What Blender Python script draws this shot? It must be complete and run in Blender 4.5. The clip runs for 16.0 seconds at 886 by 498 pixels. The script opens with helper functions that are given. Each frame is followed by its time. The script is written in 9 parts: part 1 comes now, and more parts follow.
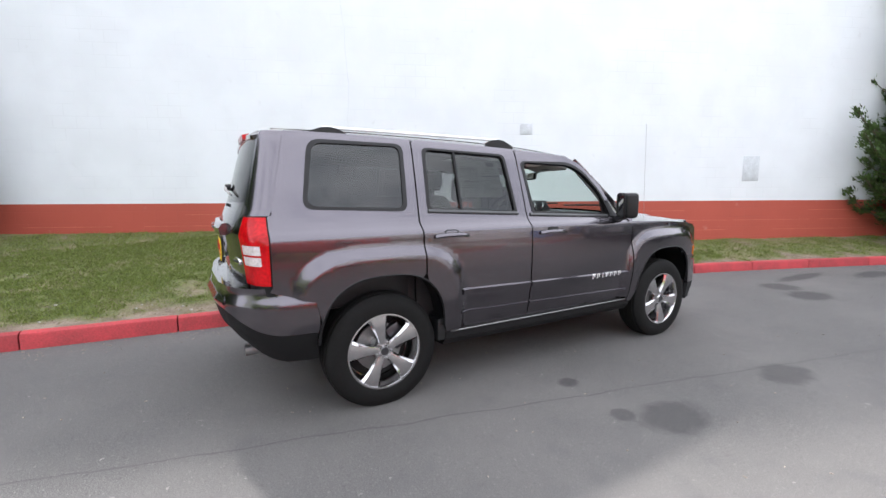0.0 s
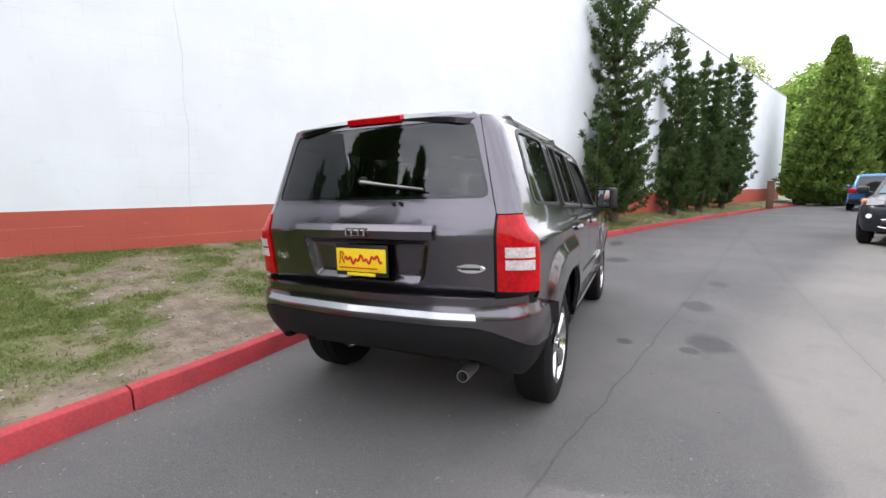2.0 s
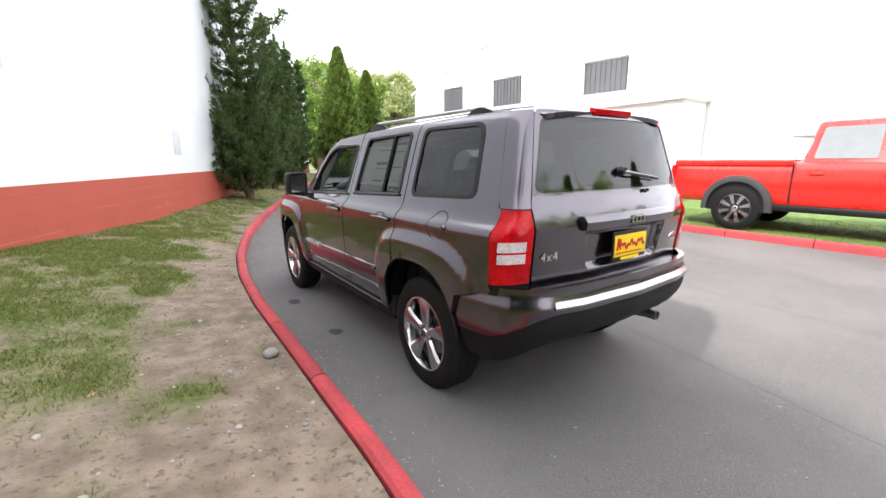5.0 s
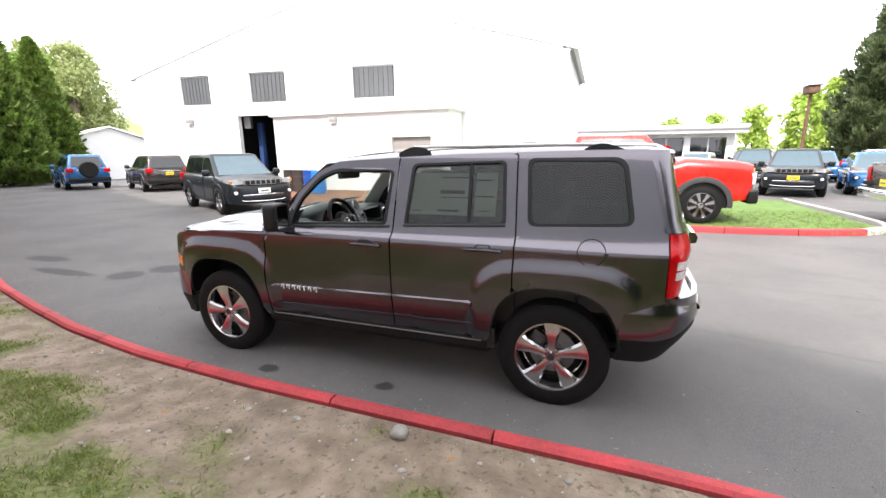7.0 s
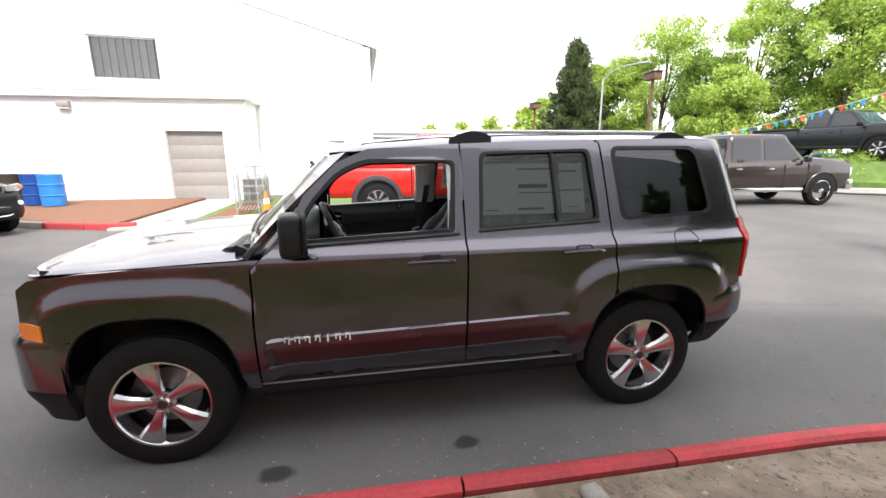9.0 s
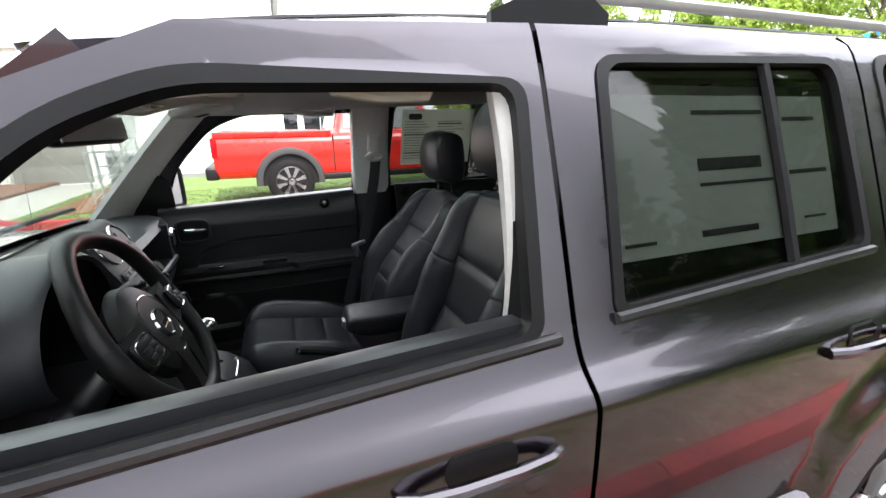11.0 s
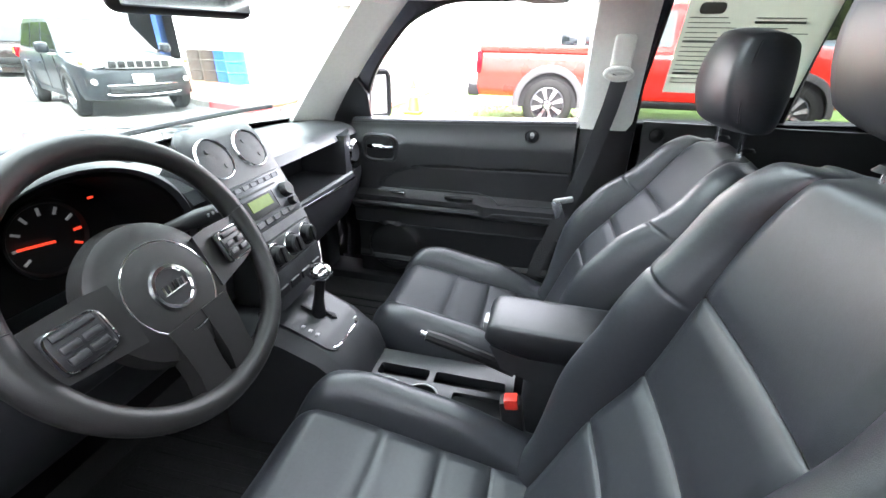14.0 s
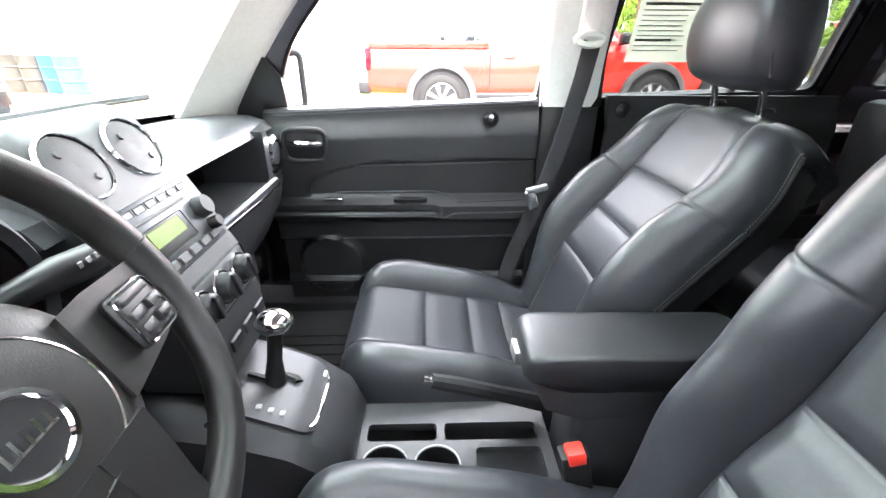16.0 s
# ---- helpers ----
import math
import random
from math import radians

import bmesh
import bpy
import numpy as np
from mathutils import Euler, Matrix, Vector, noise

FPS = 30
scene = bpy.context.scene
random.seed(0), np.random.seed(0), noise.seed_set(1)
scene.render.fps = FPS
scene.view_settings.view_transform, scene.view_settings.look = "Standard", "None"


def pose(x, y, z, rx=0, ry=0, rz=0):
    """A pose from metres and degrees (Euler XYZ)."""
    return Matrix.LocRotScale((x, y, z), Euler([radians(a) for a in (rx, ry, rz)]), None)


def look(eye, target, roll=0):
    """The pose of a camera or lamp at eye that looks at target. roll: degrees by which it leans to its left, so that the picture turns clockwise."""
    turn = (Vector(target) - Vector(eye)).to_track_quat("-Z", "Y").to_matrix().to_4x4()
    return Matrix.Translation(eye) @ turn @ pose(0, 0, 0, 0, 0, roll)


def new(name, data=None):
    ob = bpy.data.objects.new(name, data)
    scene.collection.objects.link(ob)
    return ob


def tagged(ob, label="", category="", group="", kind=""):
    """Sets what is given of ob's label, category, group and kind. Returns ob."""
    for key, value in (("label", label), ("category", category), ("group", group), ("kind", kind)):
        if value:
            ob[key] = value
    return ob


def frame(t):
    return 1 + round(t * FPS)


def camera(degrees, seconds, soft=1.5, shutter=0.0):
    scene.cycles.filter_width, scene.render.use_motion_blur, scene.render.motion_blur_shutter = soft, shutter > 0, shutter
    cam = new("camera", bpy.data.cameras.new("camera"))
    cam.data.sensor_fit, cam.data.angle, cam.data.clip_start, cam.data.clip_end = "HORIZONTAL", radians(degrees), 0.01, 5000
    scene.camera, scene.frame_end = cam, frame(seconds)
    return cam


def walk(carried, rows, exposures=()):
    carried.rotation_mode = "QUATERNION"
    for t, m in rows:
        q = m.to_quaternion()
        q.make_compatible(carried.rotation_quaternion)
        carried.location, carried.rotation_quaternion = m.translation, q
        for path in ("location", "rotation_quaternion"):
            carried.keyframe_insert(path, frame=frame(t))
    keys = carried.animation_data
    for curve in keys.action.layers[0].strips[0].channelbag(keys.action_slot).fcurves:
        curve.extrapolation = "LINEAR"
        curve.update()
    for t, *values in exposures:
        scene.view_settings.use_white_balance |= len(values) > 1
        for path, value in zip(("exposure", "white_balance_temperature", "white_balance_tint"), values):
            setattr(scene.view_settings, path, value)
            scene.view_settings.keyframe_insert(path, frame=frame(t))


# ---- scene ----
cam = camera(92.5, 16.0)
PATH = [
    (0, (3.135, -2.219, 1.261), (1.41, -1.24, 1.009), -0.2),
    (0.5, (2.798, -2.764, 1.266), (1.207, -1.584, 0.993), -1.1),
    (1, (2.334, -3.226, 1.244), (0.952, -1.811, 0.948), -0.9),
    (1.5, (1.799, -3.615, 1.278), (0.659, -2.002, 0.966), -0.5),
    (2, (1.263, -3.848, 1.251), (0.421, -2.053, 0.99), -1.1),
    (2.5, (0.68, -4.029, 1.292), (0.177, -2.107, 1.061), -0.2),
    (3, (0.073, -4.107, 1.327), (-0.056, -2.132, 1.039), -0.9),
    (3.2, (-0.166, -4.115, 1.322), (-0.173, -2.137, 1.031), -1.5),
    (5.3, (-2.383, -3.141, 1.42), (-1.137, -1.632, 1.005), -1.3),
    (5.5, (-2.528, -2.948, 1.457), (-1.21, -1.502, 1.044), -2.2),
    (6, (-2.911, -2.486, 1.544), (-1.375, -1.281, 1.11), -1.0),
    (6.5, (-3.18, -2.018, 1.59), (-1.458, -1.081, 1.196), -0.4),
    (7, (-3.407, -1.529, 1.611), (-1.573, -0.862, 1.171), -0.7),
    (7.5, (-3.526, -1.051, 1.609), (-1.646, -0.632, 1.073), 0.1),
    (8, (-3.468, -0.536, 1.608), (-1.56, -0.351, 1.036), 0.1),
    (8.5, (-3.295, -0.043, 1.583), (-1.372, -0.125, 1.043), -0.8),
    (9, (-2.957, 0.302, 1.538), (-1.04, -0.059, 1.098), -0.2),
    (9.2, (-2.813, 0.407, 1.507), (-0.913, -0.059, 1.09), 0.1),
    (11.3, (-1.115, 0.163, 1.42), (0.656, -0.542, 0.814), -0.4),
    (11.5, (-1.029, 0.164, 1.398), (0.733, -0.526, 0.751), 0.2),
    (12, (-0.902, 0.112, 1.343), (0.887, -0.441, 0.64), -0.7),
    (12.5, (-0.838, 0.038, 1.323), (0.978, -0.26, 0.542), 1.7),
    (13, (-0.805, -0.017, 1.334), (1.032, 0.01, 0.546), 1.9),
    (13.5, (-0.789, -0.042, 1.354), (1.014, 0.234, 0.535), 1.9),
    (14, (-0.772, -0.041, 1.374), (0.98, 0.357, 0.494), 1.2),
    (14.5, (-0.723, 0.02, 1.362), (1.02, 0.416, 0.466), 0.5),
    (15, (-0.661, 0.082, 1.349), (1.091, 0.404, 0.439), 0.8),
    (15.5, (-0.598, 0.131, 1.317), (1.171, 0.341, 0.409), -0.2),
    (16, (-0.563, 0.177, 1.285), (1.239, 0.115, 0.418), 0.4),
]
EXPOSURES = [(0, 1.08, 6280, 12), (2.0, 1.08, 6380, 13), (3.2, 1.28, 6450, 13), (5.3, 1.36, 6550, 13), (6.5, 1.36, 6570, 13), (8.0, 1.24, 6600, 12), (9.2, 1.12, 6600, 12), (11.3, 2.0, 6450, 12), (11.6, 2.2, 6400, 13), (12.1, 2.7, 6350, 13), (12.6, 3.6, 6280, 13), (13.0, 3.85, 6250, 13), (13.6, 3.95, 6250, 13), (14.2, 4.25, 6300, 13), (15, 4.5, 6400, 14), (16, 4.85, 6500, 14)]
walk(cam, [(t, look(eye, target, roll)) for t, eye, target, roll in PATH], EXPOSURES)

# ---- light ----
SUN_UP, SUN_AZ = 49.0, 184.0          # degrees: height, and the compass side it stands on (from +x, counter-clockwise)
world = bpy.data.worlds.new("sky")
scene.world = world
world.use_nodes = True


def sky():
    nt = world.node_tree
    bg = nt.nodes["Background"]
    air = nt.nodes.new("ShaderNodeTexSky")
    air.sky_type, air.sun_disc = "NISHITA", False
    air.sun_elevation, air.sun_rotation = radians(SUN_UP), radians(90 - SUN_AZ)
    air.air_density, air.dust_density = 1.0, 2.0
    tex = nt.nodes.new("ShaderNodeTexCoord")
    flat = nt.nodes.new("ShaderNodeMapping")
    flat.inputs["Scale"].default_value = (1, 1, 2.6)
    nt.links.new(tex.outputs["Generated"], flat.inputs["Vector"])
    cloud = nt.nodes.new("ShaderNodeTexNoise")
    cloud.inputs["Scale"].default_value, cloud.inputs["Detail"].default_value = 2.3, 7
    nt.links.new(flat.outputs[0], cloud.inputs["Vector"])
    ramp = nt.nodes.new("ShaderNodeValToRGB")
    ramp.color_ramp.elements[0].position, ramp.color_ramp.elements[1].position = 0.18, 0.46
    nt.links.new(cloud.outputs[0], ramp.inputs[0])
    mix = nt.nodes.new("ShaderNodeMix")
    mix.data_type = "RGBA"
    nt.links.new(ramp.outputs[0], mix.inputs[0])
    nt.links.new(air.outputs[0], mix.inputs[6])
    mix.inputs[7].default_value = (12.2, 12.5, 13.1, 1)
    nt.links.new(mix.outputs[2], bg.inputs[0])
    bg.inputs[1].default_value = 0.10


sky()
sun = new("sun", bpy.data.lights.new("sun", "SUN"))
sun.data.energy, sun.data.angle, sun.data.color = 2.5, radians(3.0), (1.0, 0.95, 0.88)
a = radians(SUN_AZ)
sun.matrix_world = look((40 * math.cos(a), 40 * math.sin(a), 40 * math.tan(radians(SUN_UP))), (0, 0, 0))
scene.view_settings.exposure = 0.0

# ---- materials ----


def mat(name, col, rough=0.5, metal=0.0, var=0.12, scale=6.0, fine=90.0, bump=0.0, bscale=220.0, coat=0.0, spec=0.5, dark=None, each=0.0, alpha=1.0):
    """A surface with colour varied at a wide and a fine scale, an uneven gloss and a fine relief."""
    m = bpy.data.materials.new(name)
    m.use_nodes = True
    nt = m.node_tree
    b = nt.nodes["Principled BSDF"]
    b.inputs["Metallic"].default_value = metal
    b.inputs["Coat Weight"].default_value, b.inputs["Coat Roughness"].default_value = coat, 0.04
    b.inputs["Specular IOR Level"].default_value = spec
    co = nt.nodes.new("ShaderNodeTexCoord")
    n1, n2 = nt.nodes.new("ShaderNodeTexNoise"), nt.nodes.new("ShaderNodeTexNoise")
    for n, s in ((n1, scale), (n2, fine)):
        n.inputs["Scale"].default_value, n.inputs["Detail"].default_value = s, 5
        nt.links.new(co.outputs["Object"], n.inputs["Vector"])
    add = nt.nodes.new("ShaderNodeMath")
    add.operation = "ADD"
    nt.links.new(n1.outputs[0], add.inputs[0]), nt.links.new(n2.outputs[0], add.inputs[1])
    ramp = nt.nodes.new("ShaderNodeMapRange")
    ramp.inputs[1].default_value, ramp.inputs[2].default_value = 0.7, 1.3
    nt.links.new(add.outputs[0], ramp.inputs[0])
    mix = nt.nodes.new("ShaderNodeMix")
    mix.data_type = "RGBA"
    lo = dark or [c * (1 - var) for c in col]
    mix.inputs[6].default_value = (*lo, 1)
    mix.inputs[7].default_value = (*[min(1, c * (1 + var)) for c in col], 1)
    nt.links.new(ramp.outputs[0], mix.inputs[0])
    out = mix.outputs[2]
    if each:
        info = nt.nodes.new("ShaderNodeObjectInfo")
        hsv = nt.nodes.new("ShaderNodeHueSaturation")
        val = nt.nodes.new("ShaderNodeMapRange")
        val.inputs[3].default_value, val.inputs[4].default_value = 1 - each, 1 + each
        nt.links.new(info.outputs["Random"], val.inputs[0])
        nt.links.new(val.outputs[0], hsv.inputs["Value"]), nt.links.new(out, hsv.inputs["Color"])
        out = hsv.outputs[0]
    nt.links.new(out, b.inputs["Base Color"])
    rr = nt.nodes.new("ShaderNodeMapRange")
    rr.inputs[3].default_value, rr.inputs[4].default_value = max(0.0, rough - 0.06), min(1, rough + 0.06)
    nt.links.new(n1.outputs[0], rr.inputs[0]), nt.links.new(rr.outputs[0], b.inputs["Roughness"])
    if bump:
        n3 = nt.nodes.new("ShaderNodeTexNoise")
        n3.inputs["Scale"].default_value, n3.inputs["Detail"].default_value = bscale, 3
        nt.links.new(co.outputs["Object"], n3.inputs["Vector"])
        bp = nt.nodes.new("ShaderNodeBump")
        bp.inputs["Strength"].default_value, bp.inputs["Distance"].default_value = bump, 0.004
        nt.links.new(n3.outputs[0], bp.inputs["Height"]), nt.links.new(bp.outputs[0], b.inputs["Normal"])
    return m


def glass(name, tint, clear=0.6, rough=0.0, mirror=0.06):
    """Thin pane: part mirror, part see-through with a tint."""
    m = bpy.data.materials.new(name)
    m.use_nodes = True
    nt = m.node_tree
    for n in list(nt.nodes):
        if n.type != "OUTPUT_MATERIAL":
            nt.nodes.remove(n)
    tr, gl, mx, fr = (nt.nodes.new(k) for k in ("ShaderNodeBsdfTransparent", "ShaderNodeBsdfGlossy", "ShaderNodeMixShader", "ShaderNodeLayerWeight"))
    pw, fm = nt.nodes.new("ShaderNodeMath"), nt.nodes.new("ShaderNodeMath")
    pw.operation, fm.operation = "POWER", "MULTIPLY_ADD"
    pw.inputs[1].default_value, fm.inputs[1].default_value, fm.inputs[2].default_value = 5.0, 0.99 - mirror, mirror
    tr.inputs[0].default_value = (*[c * clear for c in tint], 1)
    gl.inputs["Roughness"].default_value = rough
    fr.inputs[0].default_value = 0.5
    nt.links.new(fr.outputs["Facing"], pw.inputs[0]), nt.links.new(pw.outputs[0], fm.inputs[0]), nt.links.new(fm.outputs[0], mx.inputs[0])
    nt.links.new(tr.outputs[0], mx.inputs[1]), nt.links.new(gl.outputs[0], mx.inputs[2])
    nt.links.new(mx.outputs[0], nt.nodes["Material Output"].inputs[0])
    return m


def glow(name, col, strength):
    m = mat(name, col, 0.5)
    b = m.node_tree.nodes["Principled BSDF"]
    b.inputs["Emission Color"].default_value, b.inputs["Emission Strength"].default_value = (*col, 1), strength
    return m


def foliage(name, col, var=0.35):
    """Leaves that vary from clump to clump and let some light through."""
    m = bpy.data.materials.new(name)
    m.use_nodes = True
    nt = m.node_tree
    b = nt.nodes["Principled BSDF"]
    b.inputs["Roughness"].default_value = 0.6
    geo, hsv, val = nt.nodes.new("ShaderNodeNewGeometry"), nt.nodes.new("ShaderNodeHueSaturation"), nt.nodes.new("ShaderNodeMapRange")
    val.inputs[3].default_value, val.inputs[4].default_value = 1 - var, 1 + var
    hue = nt.nodes.new("ShaderNodeMapRange")
    hue.inputs[3].default_value, hue.inputs[4].default_value = 0.485, 0.515
    nt.links.new(geo.outputs["Random Per Island"], val.inputs[0]), nt.links.new(geo.outputs["Random Per Island"], hue.inputs[0])
    hsv.inputs["Color"].default_value = (*col, 1)
    nt.links.new(val.outputs[0], hsv.inputs["Value"]), nt.links.new(hue.outputs[0], hsv.inputs["Hue"])
    nt.links.new(hsv.outputs[0], b.inputs["Base Color"])
    tl, mx = nt.nodes.new("ShaderNodeBsdfTranslucent"), nt.nodes.new("ShaderNodeMixShader")
    mx.inputs[0].default_value = 0.4
    nt.links.new(hsv.outputs[0], tl.inputs[0])
    nt.links.new(b.outputs[0], mx.inputs[1]), nt.links.new(tl.outputs[0], mx.inputs[2])
    nt.links.new(mx.outputs[0], nt.nodes["Material Output"].inputs[0])
    return m


PAINT = mat("metallic_grey_paint", (0.112, 0.102, 0.118), 0.25, 1.0, 0.10, 1.5, 900, coat=1.0)
PLASTIC = mat("black_plastic", (0.010, 0.010, 0.011), 0.6, bump=0.3, bscale=500, spec=0.25)
BRIGHTSTEP = mat("worn_bright_step", (0.40, 0.40, 0.41), 0.14, 1.0, 0.06, 20)
LETTERSILVER = mat("silver_letter", (0.80, 0.80, 0.81), 0.4, 0.2, 0.03)
SATIN = mat("satin_black", (0.008, 0.008, 0.009), 0.45, spec=0.35)
SILLBLACK = mat("smooth_black_sill", (0.026, 0.027, 0.030), 0.30, spec=0.65, var=0.15)
SUNGLASS = glass("sunroof_tint", (0.75, 0.80, 0.78), 0.92)
RUBBER = mat("tyre_rubber", (0.007, 0.007, 0.007), 0.75, spec=0.25, var=0.3, scale=20, bump=0.3, bscale=150)
CHROME = mat("chrome", (0.80, 0.80, 0.81), 0.08, 1.0, 0.03)
ALLOY = mat("polished_alloy", (0.62, 0.61, 0.62), 0.16, 1.0, 0.06, 20)
GUNMETAL = mat("dark_alloy", (0.10, 0.10, 0.11), 0.35, 0.9)
STEEL = mat("grey_steel", (0.28, 0.28, 0.28), 0.45, 0.8)
SMOKELENS = mat("smoky_clear_lens", (0.62, 0.56, 0.56), 0.15, coat=0.6, var=0.25, scale=60)
REDLENS = mat("red_lens", (0.44, 0.003, 0.006), 0.14, coat=0.0, var=0.35, scale=14, fine=60, spec=0.3)
CLEARLENS = mat("clear_lens", (0.70, 0.70, 0.72), 0.15, coat=1.0)
AMBER = mat("amber_lens", (0.85, 0.22, 0.02), 0.15, coat=1.0)
DOORTINT = glass("rear_door_tint", (0.54, 0.56, 0.55), 0.80, mirror=0.06)
PRIVACY = glass("privacy_glass", (0.52, 0.56, 0.56), 0.50, mirror=0.07)
CLEAR = glass("clear_glass", (0.90, 0.96, 0.93), 0.92)
DARKGLASS = mat("dark_glass", (0.010, 0.012, 0.014), 0.04, spec=0.8)
YELLOW = mat("yellow_card", (0.88, 0.62, 0.01), 0.5)
REDINK = mat("red_print", (0.55, 0.01, 0.01), 0.5)
BLACKINK = mat("black_print", (0.01, 0.01, 0.01), 0.5)
# darker copy of the paper: the shade behind the tint is put into its colour
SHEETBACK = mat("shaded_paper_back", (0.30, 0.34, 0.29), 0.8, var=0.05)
RAILSILVER = mat("silver_rail", (0.72, 0.72, 0.73), 0.35, 0.3, 0.05)
PAPER = mat("sticker_paper", (0.70, 0.73, 0.66), 0.7, var=0.05)
thin = PAPER.node_tree                                  # thin paper lets the daylight behind it through
see, mx = thin.nodes.new("ShaderNodeBsdfTranslucent"), thin.nodes.new("ShaderNodeMixShader")
see.inputs[0].default_value, mx.inputs[0].default_value = (0.80, 0.82, 0.74, 1), 0.55
thin.links.new(thin.nodes["Principled BSDF"].outputs[0], mx.inputs[1]), thin.links.new(see.outputs[0], mx.inputs[2])
thin.links.new(mx.outputs[0], thin.nodes["Material Output"].inputs[0])
GREYINK = mat("grey_print", (0.13, 0.15, 0.13), 0.7)
LEATHER = mat("black_leather", (0.0172, 0.0190, 0.0228), 0.385, var=0.2, scale=5, fine=160, bump=0.10, bscale=900, spec=0.58)
LEATHER2 = mat("black_leather_matt", (0.014, 0.015, 0.017), 0.38, var=0.15, bump=0.12, bscale=800)
TRIM = mat("dark_trim", (0.015, 0.015, 0.0165), 0.43, var=0.12, bump=0.14, bscale=900)
DASH = mat("dash_plastic", (0.021, 0.022, 0.0245), 0.42, spec=0.55, var=0.1, bump=0.15, bscale=900)
WHEELSKIN = mat("steering_wheel_leather", (0.0125, 0.012, 0.0118), 0.40, var=0.15, bump=0.12, bscale=800, spec=0.35)
SILVER = mat("silver_trim", (0.075, 0.076, 0.082), 0.36, 0.4)
LIGHTTRIM = mat("light_grey_cloth", (0.69, 0.69, 0.66), 0.85, var=0.05, bump=0.1, bscale=700)
CARPET = mat("black_carpet", (0.012, 0.012, 0.013), 0.95, bump=1.0, bscale=350)
BELT = mat("grey_webbing", (0.030, 0.029, 0.033), 0.7, bump=0.6, bscale=900)
STITCH = mat("grey_thread", (0.28, 0.28, 0.28), 0.8)
REDBTN = mat("red_button", (0.62, 0.03, 0.02), 0.4)
REDPAINT = mat("red_car_paint", (0.62, 0.017, 0.010), 0.28, 0.0, 0.05, 2, coat=0.6)
BLACKPAINT = mat("black_car_paint", (0.010, 0.013, 0.017), 0.3, 0.0, coat=0.25, spec=0.3)
BLUEPAINT = mat("blue_car_paint", (0.02, 0.13, 0.35), 0.25, 0.2, coat=1.0)
BROWNPAINT = mat("brown_car_paint", (0.045, 0.035, 0.033), 0.25, 0.5, coat=1.0)
SILVERPAINT = mat("silver_car_paint", (0.42, 0.43, 0.45), 0.25, 0.6, coat=1.0)
WHITEPAINT = mat("white_car_paint", (0.75, 0.75, 0.75), 0.25, coat=1.0)


# ---- tools for shapes ----
def finish(bm_or_me, name, material, smooth=35):
    if isinstance(bm_or_me, bmesh.types.BMesh):
        me = bpy.data.meshes.new(name)
        bmesh.ops.recalc_face_normals(bm_or_me, faces=bm_or_me.faces)
        bm_or_me.to_mesh(me)
        bm_or_me.free()
    else:
        me = bm_or_me
    me.materials.append(material)
    if smooth:
        me.shade_smooth()
        me.set_sharp_from_angle(angle=radians(smooth))
    return me


def part(name, bm, material, parent, label="", smooth=35):
    ob = new(name, finish(bm, name, material, smooth))
    ob.parent = parent
    if label:
        ob["label"] = label
    return ob


def thing(name, label, category, group="", m=None):
    ob = new(name)
    ob.empty_display_size = 0.1
    if m is not None:
        ob.matrix_basis = m
    return tagged(ob, label, category, group)


def solid(name, bm, material, label, category="", kind="", group="", smooth=35):
    return tagged(new(name, finish(bm, name, material, smooth)), label, category, group, kind)


def mesh(verts, faces):
    me = bpy.data.meshes.new("m")
    me.from_pydata(verts, [], faces)
    me.update()
    return me


def bmesh_of(verts, faces):
    bm = bmesh.new()
    vs = [bm.verts.new(v) for v in verts]
    for f in faces:
        bm.faces.new([vs[i] for i in f])
    return bm


def join(*bms):
    out = bms[0]
    for b in bms[1:]:
        me = bpy.data.meshes.new("t")
        b.to_mesh(me)
        b.free()
        out.from_mesh(me)
        bpy.data.meshes.remove(me)
    return out


def box(lo, hi, r=0.0, seg=2, m=None):
    bm = bmesh.new()
    bmesh.ops.create_cube(bm, size=1)
    for v in bm.verts:
        v.co = Vector([lo[i] + (v.co[i] + 0.5) * (hi[i] - lo[i]) for i in range(3)])
    if r:
        bmesh.ops.bevel(bm, geom=bm.edges[:], offset=r, segments=seg, profile=0.5, affect="EDGES")
    if m is not None:
        bm.transform(m)
    return bm


def cyl(p, q, r, n=20, r2=None, bevel=0.0):
    p, q = Vector(p), Vector(q)
    bm = bmesh.new()
    bmesh.ops.create_cone(bm, cap_ends=True, segments=n, radius1=r, radius2=r if r2 is None else r2, depth=(q - p).length)
    if bevel:
        bmesh.ops.bevel(bm, geom=[e for e in bm.edges if len(e.link_faces) == 2 and e.calc_face_angle(0) > 1], offset=bevel, segments=2, affect="EDGES")
    bm.transform(Matrix.Translation((p + q) / 2) @ (q - p).to_track_quat("Z", "Y").to_matrix().to_4x4())
    return bm


def lathe(profile, n=48, axis="X", at=(0, 0, 0), full=None):
    """profile: (distance along the axis, radius)."""
    verts, faces = [], []
    for i in range(n):
        a = 2 * math.pi * i / n
        for d, r in profile:
            c, s = r * math.cos(a), r * math.sin(a)
            v = {"X": (d, c, s), "Y": (s, d, c), "Z": (c, s, d)}[axis]
            verts.append([v[k] + at[k] for k in range(3)])
    k = len(profile)
    for i in range(n):
        for j in range(k - 1):
            a, b = i * k + j, ((i + 1) % n) * k + j
            faces.append((a, b, b + 1, a + 1))
    return bmesh_of(verts, faces)


